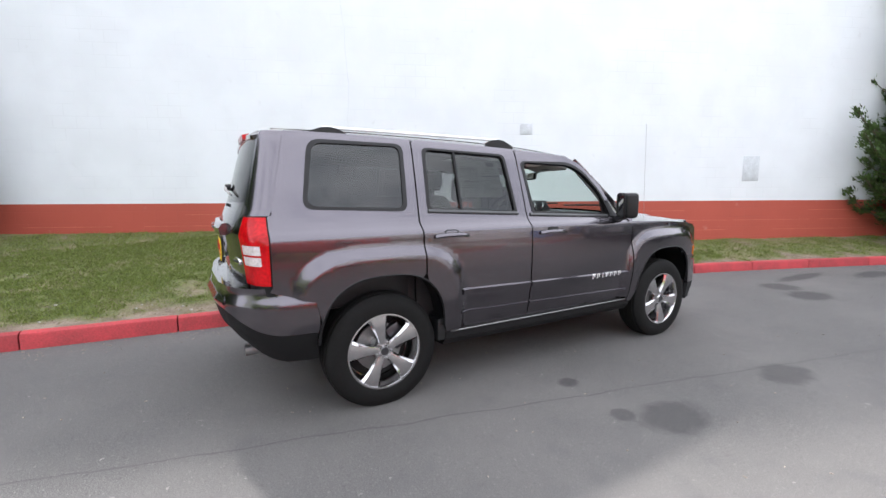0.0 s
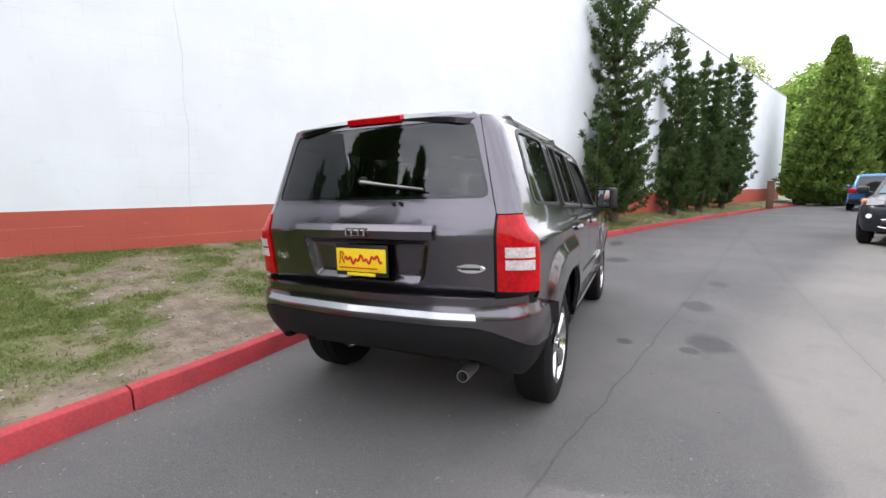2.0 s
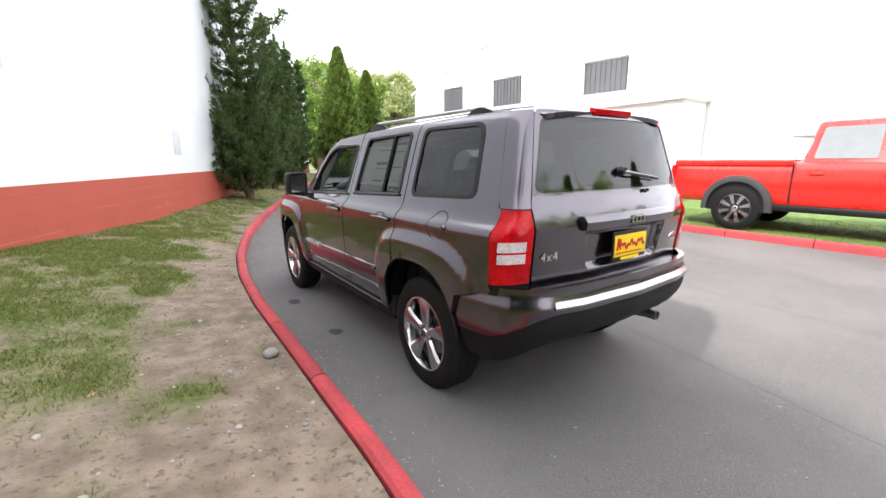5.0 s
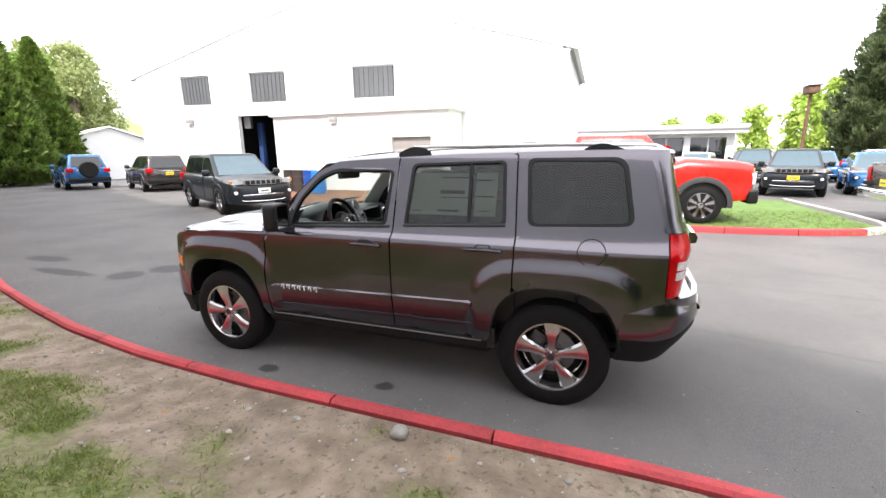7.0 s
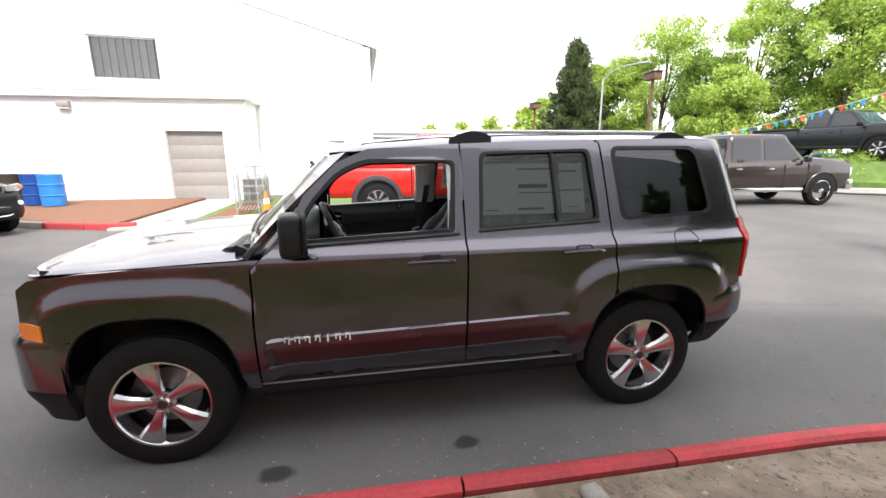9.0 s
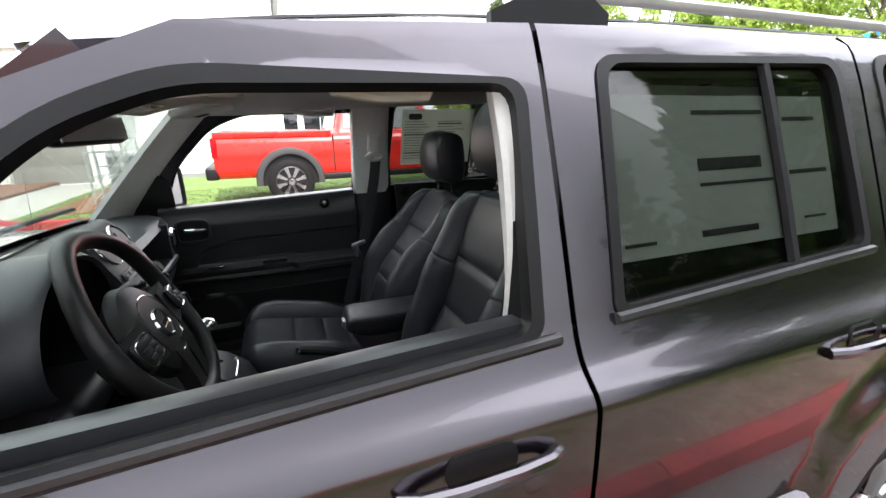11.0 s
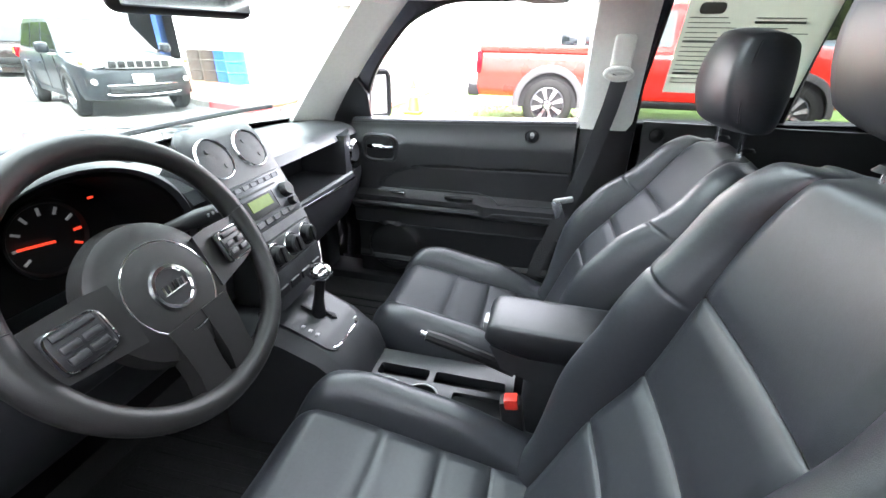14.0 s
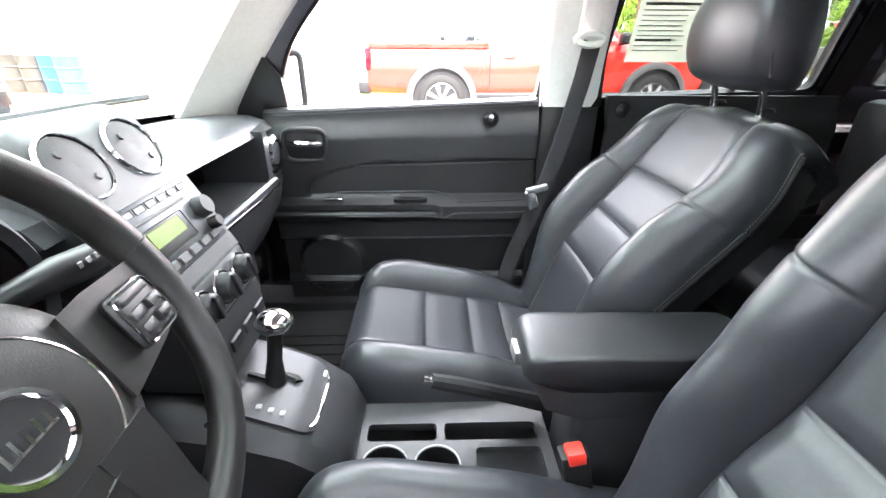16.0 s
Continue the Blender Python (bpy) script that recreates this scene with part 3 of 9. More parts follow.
kerb = tagged(new("kerb"), "red painted concrete kerb, chipped, along the verge", "kerb", kind="structure")
joints = [-9.4, -8.2, -7.05, -5.9, -4.75, -3.6, -2.48, -1.09, -0.07, 1.17, 2.3, 3.45, 4.6, 5.7, 6.8, 8.0, 9.2, 10.4, 11.7, 13, 14.4, 15.8, 17.2, 18.7, 20.2, 22, 24, 26, 28.5, 31, 34, 37]
stones = [(-40 + 3.06 * i, -40 + 3.06 * (i + 1) - 0.03) for i in range(10)] + [(a + 0.006, b - 0.006) for a, b in zip(joints, joints[1:])]
kerb_row(lambda y: (kerb_x(y), y, 0), stones, 0.108, 0.142, "kerb_stone", kerb, [KERBRED] * len(stones), 1)

# the island across the drive
ISLAND = [(7.2, 4.6), (6.62, 3.9), (6.42, 2.6), (6.28, 1.0), (6.20, -0.8), (6.18, -2.6), (6.22, -4.2), (6.36, -5.4), (6.62, -6.3), (7.1, -6.95), (7.8, -7.2), (9.0, -7.25), (12.6, -7.1)]


def along(poly, n):
    P = [Vector((*p, 0)) for p in poly]
    d = [0.0]
    for a, b in zip(P, P[1:]):
        d.append(d[-1] + (b - a).length)
    return [tuple(float(np.interp(s, d, [p[k] for p in P])) for k in range(2)) for s in span(0, d[-1], n)], d[-1]


pts, length = along(ISLAND, 200)
xi, yi = [p[0] for p in pts], [p[1] for p in pts]


def island_at(s):
    k = s / length * 199
    return (float(np.interp(k, range(200), xi)), float(np.interp(k, range(200), yi)), 0)


island_kerb = tagged(new("island_kerb"), "kerb of the grass island, red painted with a bare concrete end", "kerb", kind="structure")
stones = [(length * i / 14 + 0.006, length * (i + 1) / 14 - 0.006) for i in range(14)]
kerb_row(island_at, stones, 0.14, 0.12, "kerb_stone", island_kerb, [KERBRED if (a + b) / 2 < 11.3 else CONCRETE for a, b in stones], 1)


def island_edge(y):
    near = [(p[1], p[0]) for p in pts if p[0] < 7.4 and p[1] < 4.3]
    near.sort()
    return float(np.interp(y, [a for a, _ in near], [b for _, b in near])) + 0.11


rows = span(-6.9, 4.2, 46)
lawn = [[(island_edge(y) + (12.6 - island_edge(y)) * t, y, 0.058 + 0.012 * noise.noise(Vector((t * 6, y, 4)))) for t in span(0, 1, 30)] for y in rows]
solid("island_lawn", loft(lawn, closed=False), LAWN, "grass island with short green turf", "lawn", "structure")


# the kerb and the bark bed before the workshop
BED = [(10.2, 12.6), (9.2, 10.4), (8.0, 8.3), (7.55, 7.5), (7.15, 6.5), (6.85, 5.55), (6.95, 5.05)]
pts, length = along(BED, 200)
xi, yi = [p[0] for p in pts], [p[1] for p in pts]
bed_kerb = tagged(new("bed_kerb"), "pale concrete kerb with a red painted end by the workshop", "kerb", kind="structure")
stones = [(length * i / 8 + 0.006, length * (i + 1) / 8 - 0.006) for i in range(8)]
kerb_row(island_at, stones, 0.15, 0.13, "kerb_stone", bed_kerb, [CONCRETE] * 6 + [KERBRED] * 2, 1)
solid("bark_bed", plate([(7.05, 5.5), (7.3, 6.45), (7.7, 7.45), (8.15, 8.25), (9.3, 10.3), (10.3, 12.5), (12.6, 12.5), (12.6, 5.5)], [], lambda u, v: (u, v, 0.11), 0.15), BARK_CHIP,
      "bed of reddish brown bark mulch beside the workshop", "mulch bed", "structure")
solid("path", box((6.72, 3.95, -0.05), (12.3, 5.48, 0.055), 0.01), CONCRETE, "pale concrete path to the garage door", "path", "structure")
solid("bark_strip", box((7.4, 3.2, -0.05), (12.2, 3.93, 0.085), 0.01), BARK_CHIP, "narrow strip of brown bark mulch", "mulch bed", "structure")


# the white workshop with its gabled front and lean-to
def front_x(y):
    return 14.70 - 0.115 * y


def facade(u, v):
    return (front_x(u), u, v)


WIN = [(16.05, 17.7), (12.05, 13.92), (6.86, 8.83)]
holes = [[(a, 3.97), (b, 3.97), (b, 5.33), (a, 5.33)] for a, b in WIN] + [[(12.6, 0.02), (14.7, 0.02), (14.7, 3.45), (12.6, 3.45)]]
gable = [(0.05, 0.0), (20.2, 0.0), (20.2, 5.45), (10.1, 8.3), (0.05, 5.65)]
workshop = thing("workshop", "white stucco workshop with a gabled front and lean-to", "building")
part("front_wall", plate(gable, holes, facade, 0.25, flip=-1), STUCCO, workshop, smooth=0)
part("side_wall", box((14.72, -0.2, 0), (24.0, 0.05, 5.5)), STUCCO, workshop, smooth=0)
part("far_wall", box((12.45, 20.2, 0), (24.0, 20.4, 5.5)), STUCCO, workshop, smooth=0)
FASCIA = mat("weathered_grey_fascia", (0.46, 0.47, 0.48), 0.7)
part("fascia", box((14.75, -0.32, 5.42), (24.0, -0.2, 5.68), 0.01), FASCIA, workshop, "grey fascia board along the eave")
ROOFING = mat("pale_roofing", (0.80, 0.80, 0.79), 0.8)
for y0, z0, y1, z1 in ((-0.5, 5.55, 10.1, 8.38), (20.6, 5.40, 10.1, 8.38)):
    part("roof_slope", bmesh_of([(front_x(y0) - 0.05, y0, z0), (24, y0, z0), (24, y1, z1), (front_x(y1) - 0.05, y1, z1), (front_x(y0) - 0.05, y0, z0 - 0.12), (24, y0, z0 - 0.12), (24, y1, z1 - 0.12), (front_x(y1) - 0.05, y1, z1 - 0.12)],
                         [(0, 1, 2, 3), (7, 6, 5, 4), (0, 4, 5, 1), (1, 5, 6, 2), (2, 6, 7, 3), (3, 7, 4, 0)]), ROOFING, workshop, smooth=0)
SLATGREY = mat("grey_blind_slat", (0.098, 0.103, 0.108), 0.7, each=0.10)
PANE = mat("dusty_grey_pane", (0.07, 0.075, 0.08), 0.4, spec=0.2, var=0.08, scale=2.5, fine=14)
for a, b in WIN:
    w = part("window", plate([(a - 0.02, 3.95), (b + 0.02, 3.95), (b + 0.02, 5.35), (a - 0.02, 5.35)], [[(a + 0.05, 4.03), (b - 0.05, 4.03), (b - 0.05, 5.27), (a + 0.05, 5.27)]],
                             lambda u, v: (front_x(u) + 0.05, u, v), 0.06, flip=-1), FASCIA, workshop, "grey metal window frame", smooth=0)
    part("pane", plate([(a + 0.03, 3.99), (b - 0.03, 3.99), (b - 0.03, 5.30), (a + 0.03, 5.30)], [], lambda u, v: (front_x(u) + 0.09, u, v), 0.02, flip=-1), PANE, w, "dusty grey window pane", smooth=0)
    n = 9
    for i in range(1, n):
        y = a + (b - a) * i / n
        part("blind_slat", box((front_x(y) + 0.072, y - (b - a) / n * 0.492, 4.02), (front_x(y) + 0.088, y + (b - a) / n * 0.492, 5.28)), SLATGREY, w, smooth=0)
# lining added in near-black: the bay's shade is put into its colour
DIM = mat("dim_inside", (0.03, 0.03, 0.03), 0.9)
part("bay_floor", box((13.4, 11.7, 0.0), (17.5, 16.4, 0.012)), DIM, workshop, smooth=0)
part("bay_ceiling", box((13.62, 11.6, 3.9), (17.6, 16.5, 4.0)), DIM, workshop, smooth=0)
for y in (11.6, 16.4):
    part("bay_side", box((13.62, y, 0), (17.5, y + 0.1, 3.9)), DIM, workshop, smooth=0)
part("bay_back", box((17.5, 11.6, 0), (17.6, 16.5, 4)), DIM, workshop, smooth=0)
BLUESTEEL = mat("blue_steel", (0.03, 0.07, 0.20), 0.5)
for y in (13.3, 14.5):
    part("lift_post", box((14.1, y - 0.12, 0), (14.4, y + 0.12, 3.2), 0.02), BLUESTEEL, workshop, "blue post of a car lift")
part("roller_door", box((13.35, 14.3, 2.9), (13.5, 14.68, 3.45)), STEEL, workshop, smooth=0)
# lean-to
part("lean_wall", plate([(4.0, 0), (12.3, 0), (12.3, 3.25), (4.0, 3.25)], [[(4.75, 0.03), (6.48, 0.03), (6.48, 2.28), (4.75, 2.28)]], lambda u, v: (12.62, u, v), 0.2, flip=-1), STUCCO, workshop, smooth=0)
part("lean_end", box((12.63, 3.985, 0), (14.2, 4.2, 3.25)), STUCCO, workshop, smooth=0)
part("lean_far_end", box((12.64, 12.1, 0), (13.3, 12.3, 3.25)), STUCCO, workshop, smooth=0)
part("lean_roof", box((12.6, 3.9, 3.25), (14.4, 12.4, 3.35)), ROOFING, workshop, smooth=0)
part("cornice", box((12.46, 3.85, 3.27), (12.64, 12.42, 3.39), 0.02), STUCCO, workshop, "white cornice along the lean-to")
part("cornice", box((12.52, 3.88, 3.47), (12.70, 12.40, 3.55), 0.01), FASCIA, workshop)
part("cornice", box((12.64, 3.82, 3.27), (14.25, 3.98, 3.39), 0.02), STUCCO, workshop)
DOORGREY = mat("pale_grey_door", (0.30, 0.285, 0.27), 0.6, var=0.08)
door = part("garage_door", box((12.78, 4.72, 0.03), (12.84, 6.51, 2.31)), DOORGREY, workshop, "pale grey garage door", smooth=0)
for i in range(5):
    part("door_panel", box((12.765, 4.77, 0.06 + 0.443 * i), (12.79, 6.46, 0.500 + 0.443 * i), 0.002), DOORGREY, door)
for y, z, x in ((9.15, 2.98, 12.5), (17.3, 3.2, 12.55)):
    lamp = part("wall_lamp", box((x - 0.06, y - 0.17, z - 0.02), (x + 0.2, y + 0.17, z + 0.16), 0.03), DOORGREY, workshop, "weathered metal wall lamp")
    part("lens", box((x - 0.04, y - 0.14, z - 0.07), (x + 0.12, y + 0.14, z - 0.018), 0.02), CLEARLENS, lamp)
part("meter_box", box((14.5, 0.9, 2.0), (14.68, 1.5, 2.3), 0.02), FASCIA, workshop, "grey meter box")
part("wall_conduit", cyl((14.62, 0.35, 2.4), (14.62, 0.35, 5.4), 0.03), FASCIA, workshop)
# ---- the grey SUV: body ----
suv = thing("suv", "dark metallic grey boxy SUV with open front windows beside kerb", "car")
ZS = [0.18, 0.34, 0.46, 0.62, 0.80, 0.95, 1.047, 1.078, 1.12, 1.30, 1.50, 1.58, 1.63]
XS = [0.77, 0.812, 0.850, 0.876, 0.884, 0.884, 0.881, 0.838, 0.815, 0.758, 0.691, 0.659, 0.617]
AXLE, HUB = 1.3175, 0.335


def half(y, z):
    """Half width of the body at y, z."""
    w = sum(float(np.interp(z + d, ZS, XS)) for d in (-0.016, -0.008, 0, 0.008, 0.016)) / 5
    if y > 1.2:
        w -= 0.12 * ((y - 1.2) / 0.8) ** 2.4
    if y < -1.45:
        w -= 0.048 * ((-1.45 - y) / 0.55) ** 2.2
    for c in (-AXLE, AXLE):
        r = ((abs(y - c) / 0.53) ** 4 + (abs(z - 0.33) / 0.615) ** 4) ** 0.25
        w += 0.034 * smooth(1.06, 0.925, r)
    return w


def sided(s):
    return lambda y, z: (s * half(y, z), y, z)


def arch(c, a0, a1, n=22, a=0.392, b=0.468):
    """Points on the rim of a wheel opening, by angle in degrees from the front."""
    out = []
    for t in span(a0, a1, n):
        k, s = math.cos(radians(t)), math.sin(radians(t))
        out.append((c + a * math.copysign(abs(k) ** 0.72, k), HUB + 0.005 + b * math.copysign(abs(s) ** 0.72, s)))
    return out


W_FRONT = rounded([(0.640, 1.103), (-0.155, 1.137), (-0.178, 1.50), (0.28, 1.500), (0.415, 1.448), (0.577, 1.28)], [0.03, 0.03, 0.04, 0.05, 0.08, 0.1])
W_REAR = rounded([(-0.312, 1.147), (-0.992, 1.175), (-0.966, 1.556), (-0.338, 1.538)], [0.02, 0.03, 0.04, 0.04])
W_QUARTER = rounded([(-1.152, 1.175), (-1.735, 1.197), (-1.672, 1.567), (-1.122, 1.567)], [0.05, 0.06, 0.07, 0.05])
G = 0.005                                   # half a shut line
CU, CV = span(-1.9, 1.85, 95), sorted(span(0.2, 1.60, 57) + [1.035, 1.047, 1.056, 1.066, 1.078, 1.088])
FENDER = [(0.845 + G, 0.37)] + [(0.845 + G, 1.0), (0.80, 1.045)] + [(1.2, 1.035), (1.55, 1.015), (1.80, 0.985), (1.86, 0.94), (1.875, 0.78), (1.86, 0.695), (1.70, 0.690)] + arch(AXLE, 46, 158, 24) + [(0.925, 0.43), (0.90, 0.37)]
DOOR_F = [(0.845 - G, 0.40), (0.845 - G, 1.0), (0.79, 1.05), (0.70, 1.12), (0.595, 1.335), (0.43, 1.486), (0.27, 1.538), (0.0, 1.553), (-0.222 + G, 1.565), (-0.222 + G, 0.40)]
DOOR_R = [(-0.222 - G, 0.40), (-0.222 - G, 1.565), (-0.60, 1.58), (-1.0, 1.588), (-1.045 + G, 1.57), (-1.07 + G, 1.10), (-1.07 + G, 0.80)] + [p for p in arch(-AXLE, 55, 8, 12) if p[0] > -1.07 + G + 0.01] + [(-0.905, 0.40)]
QUARTER = [(-1.07 - G, 0.80), (-1.07 - G, 1.10), (-1.045 - G, 1.57), (-1.03, 1.588), (-1.5, 1.597), (-1.80, 1.597), (-1.83, 1.50), (-1.905, 1.16), (-1.925, 1.15), (-1.925, 0.79), (-1.94, 0.765), (-1.72, 0.70)] + [p for p in arch(-AXLE, 158, 58, 20) if p[0] < -1.07 - G - 0.01]


def lifted(poly):
    return [(y, z + 0.024 * smooth(1.46, 1.54, z)) for y, z in poly]


DOOR_F, DOOR_R, QUARTER = lifted(DOOR_F), lifted(DOOR_R), lifted(QUARTER)
for s, side in ((-1, "driver"), (1, "passenger")):
    f = sided(s)
    part("fender", plate(rounded(FENDER, 0.004, 1), [], f, 0.02, CU, CV, s), PAINT, suv)
    # doors: skin, window frame rubber, glass, handle, moulding
    for kind, outline, win in (("front_door", DOOR_F, W_FRONT), ("rear_door", DOOR_R, W_REAR)):
        door = part(kind, plate(outline, [win], f, 0.03, CU, CV, s), PAINT, suv, side + " side door with its window " + ("lowered" if kind == "front_door" else "closed"))
        c = Vector((sum(p[0] for p in win) / len(win), sum(p[1] for p in win) / len(win)))
        grow = [tuple(Vector(p) + (Vector(p) - c).normalized() * 0.013) for p in win]
        part("window_seal", plate(grow, [[tuple(Vector(p) - (Vector(p) - c).normalized() * 0.010) for p in win]], lambda y, z, s=s: (s * (half(y, z) + 0.004), y, z), 0.03, CU, CV, s), SATIN, door, "black rubber window seal")
        y0, y1 = (0.60, -0.19) if kind == "front_door" else (-0.30, -1.0)
        z0, z1 = (1.100, 1.132) if kind == "front_door" else (1.143, 1.172)
        part("sill_strip", tube([(s * (half(y, z0 + (z1 - z0) * k / 9) + 0.004), y, z0 + (z1 - z0) * k / 9 - 0.008) for k, y in enumerate(span(y0, y1, 10))], 0.014, 8, flat=0.7), SILLBLACK, door, "black strip at the window sill")
        hy, hz = (-0.03, 1.0) if kind == "front_door" else (-0.875, 1.015)
        # flat black plate: shade in the upper half of the cup, put into colour
        part("handle_cup", plate(rounded([(hy - 0.055, hz - 0.012), (hy + 0.055, hz - 0.012), (hy + 0.050, hz + 0.034), (hy - 0.050, hz + 0.034)], 0.02), [], lambda y, z: (s * (half(y, z) + 0.0025), y, z), 0.003, (), (), s), SATIN, door)
        part("door_handle", tube([(s * (half(hy, hz) + d), hy + e, hz + g) for e, d, g in ((0.115, 0.004, -0.006), (0.09, 0.020, 0), (0.04, 0.028, 0.004), (-0.04, 0.028, 0.004), (-0.09, 0.020, 0), (-0.115, 0.004, -0.006))], 0.014, 10, flat=0.8), PAINT, door, "body-coloured door handle")
        ys = span(0.80, -0.215, 14) if kind == "front_door" else span(-0.23, -0.80, 10)
        for z, h, o in ((0.635, 0.022, 0.013), (0.495, 0.010, 0.009)):
            rings = [[(s * (half(y, z + dz) + dx), y, z + dz + 0.03 * (-y / 0.8 + 0.0) * 0.5) for dz, dx in ((-h, -0.004), (-h * 0.9, o * 0.8), (h * 0.45, o), (h, -0.006))] for y in ys]
            part("side_moulding", loft(rings), PAINT, door, "raised moulding along the door")
    part("rear_door_glass", plate(W_REAR, [], lambda y, z: (s * (half(y, z) - 0.012), y, z), 0.004, CU, CV, s), DOORTINT, suv, "dark tinted rear door glass").visible_shadow = False
    part("division_bar", tube([(s * (half(-0.755, z) - 0.004), -0.755 - (z - 1.15) * -0.03, z) for z in span(1.15, 1.54, 6)], 0.011, 6), SATIN, suv)
    part("quarter_panel", plate(QUARTER, [W_QUARTER], f, 0.03, CU, CV, s), PAINT, suv)
    part("quarter_glass", plate(W_QUARTER, [], lambda y, z: (s * (half(y, z) - 0.006), y, z), 0.004, CU, CV, s), PRIVACY, suv, "dark tinted quarter glass").visible_shadow = False
    c = Vector((-1.42, 1.37))
    part("window_seal", plate([tuple(Vector(p) + (Vector(p) - c).normalized() * 0.016) for p in W_QUARTER], [[tuple(Vector(p) - (Vector(p) - c).normalized() * 0.012) for p in W_QUARTER]],
                              lambda y, z, s=s: (s * (half(y, z) + 0.003), y, z), 0.015, CU, CV, s), SATIN, suv)
    part("pillar_backing", plate([(-1.10, 0.80), (-1.03, 0.80), (-1.00, 1.56), (-1.085, 1.56)], [], lambda y, z: (s * (half(y, z) - 0.034), y, z), 0.006, (), span(0.9, 1.55, 12), s), SATIN, suv)
    # sill under the doors
    rings = [[(s * 0.830, y, 0.392)] + [(s * 0.842, y, 0.380), (s * 0.838, y, 0.335), (s * 0.80, y, 0.29), (s * 0.55, y, 0.27), (s * 0.55, y, 0.392)] for y in span(0.90, -0.90, 12)]
    part("sill", loft(rings), PLASTIC, suv, "dark sill under the doors")
    # added pale line: paints the highlight on the sill's edge
    part("sill_highlight", tube([(s * 0.846, y, 0.386) for y in span(0.88, -0.86, 12)], 0.005, 6), STEEL, suv, "pale steel line standing in for the sill's edge highlight")
    # wheel housings
    for c in (-AXLE, AXLE):
        pts = arch(c, 6, 174, 30, 0.40, 0.475)
        rings = [[(s * x, y, z) for y, z in pts] for x in (0.845, 0.58)]
        part("wheel_housing", loft(rings, closed=False), SATIN, suv, "black wheel housing")
        part("housing_back", plate(pts, [], lambda y, z: (s * 0.56, y, z), 0.02), SATIN, suv)
        lip = [(s * (half(y, z) - 0.004), y, z) for y, z in arch(c, 8, 172, 30, 0.392, 0.468)]
        part("arch_lip", tube(lip, 0.007, 6), SATIN, suv)
    # corner between the front bumper and the wheel opening
    side_fill = [(1.735, 0.44), (1.735, 0.697), (1.63, 0.697)] + [q for q in arch(AXLE, 46, 6, 12) if q[1] > 0.44 and q[1] < 0.69]
    part("bumper_corner", plate(side_fill, [], lambda y, z: (s * (half(y, z) + 0.002), y, z), 0.02, (), (), s), PAINT, suv)
    part("front_liner", box((s * 0.70 - 0.125, 1.655, 0.285), (s * 0.70 + 0.125, 1.735, 0.46), 0.02), SATIN, suv, "black liner ahead of the wheel")
    # roof rail
    rail_z = lambda y: 1.648 + 0.008 * math.cos((y + 0.95) * 1.1)
    part("roof_rail", tube([(s * 0.585, y, rail_z(y)) for y in span(-0.30, -1.58, 14)], 0.012, 10, flat=0.8), RAILSILVER, suv, "silver roof rail")
    for y, d in ((-0.30, 1), (-1.56, -1)):
        part("rail_foot", loft([[(s * (0.585 + a), y + d * k, 1.615 + (h if h else lo)) for a, h in ((-w, 0), (w, 0), (w * 0.8, t), (-w * 0.8, t))] for k, w, t, lo in ((-0.12, 0.011, 0.012, -0.02), (-0.08, 0.015, 0.034, -0.02), (-0.02, 0.016, 0.044, -0.02), (0.03, 0.015, 0.038, -0.02), (0.08, 0.012, 0.020, -0.02), (0.12, 0.010, 0.002, -0.02))]), SATIN, suv, "black roof rail foot")
    # door mirror
    mx_, my, mz = (0.985, 0.625, 1.165) if s < 0 else (0.950, 0.690, 1.160)
    toe = -34 if s > 0 else 8
    mirror = part("door_mirror", box((-0.088, -0.05, -0.098), (0.088, 0.055, 0.098), 0.030, 4, pose(s * mx_, my, mz + 0.015, 0, 0, toe)), SATIN, suv, "black door mirror")
    part("mirror_glass", box((-0.068, -0.004, -0.077), (0.068, 0.004, 0.077), 0.003, 1, pose(s * mx_, my, mz + 0.015, 0, 0, toe) @ pose(0, -0.052, 0)), CHROME, mirror, "mirror glass")
    rim_at = pose(s * mx_, my, mz + 0.015, 0, 0, toe)
    part("mirror_rim", tube([rim_at @ Vector((x, -0.054, z)) for x, z in rounded([(-0.078, -0.088), (0.078, -0.088), (0.078, 0.088), (-0.078, 0.088)], 0.03)], 0.011, 8, closed=True), PLASTIC, mirror)
    part("mirror_foot", loft([[(s * x, my + dy, z + dz) for dy, dz in ((-0.035, -0.02), (0.035, -0.02), (0.035, 0.02), (-0.035, 0.02))] for x, z in ((0.79, 1.075), (0.86, 1.068), (mx_ - 0.035, 1.085))]), SATIN, mirror)
    part("mirror_sail", plate([(0.70, 1.085), (0.625, 1.092), (0.605, 1.185), (0.635, 1.22)], [], lambda y, z: (s * (half(y, z) + 0.006), y, z), 0.03, (), (), s), SATIN, mirror)
    # side marker, headlamp, rear lamp
    part("side_marker", plate(rounded([(1.755, 0.705), (1.880, 0.705), (1.878, 0.785), (1.755, 0.785)], 0.01), [], lambda y, z: (s * (half(y, z) + 0.006), y, z), 0.02, (), (), s), AMBER, suv, "amber side marker lamp")
    part("headlamp", lathe([(1.80, 0.0), (1.845, 0.05), (1.85, 0.075), (1.82, 0.085), (1.74, 0.085)], 28, "Y", (s * 0.60, 0, 0.86)), CLEARLENS, suv, "round headlamp")

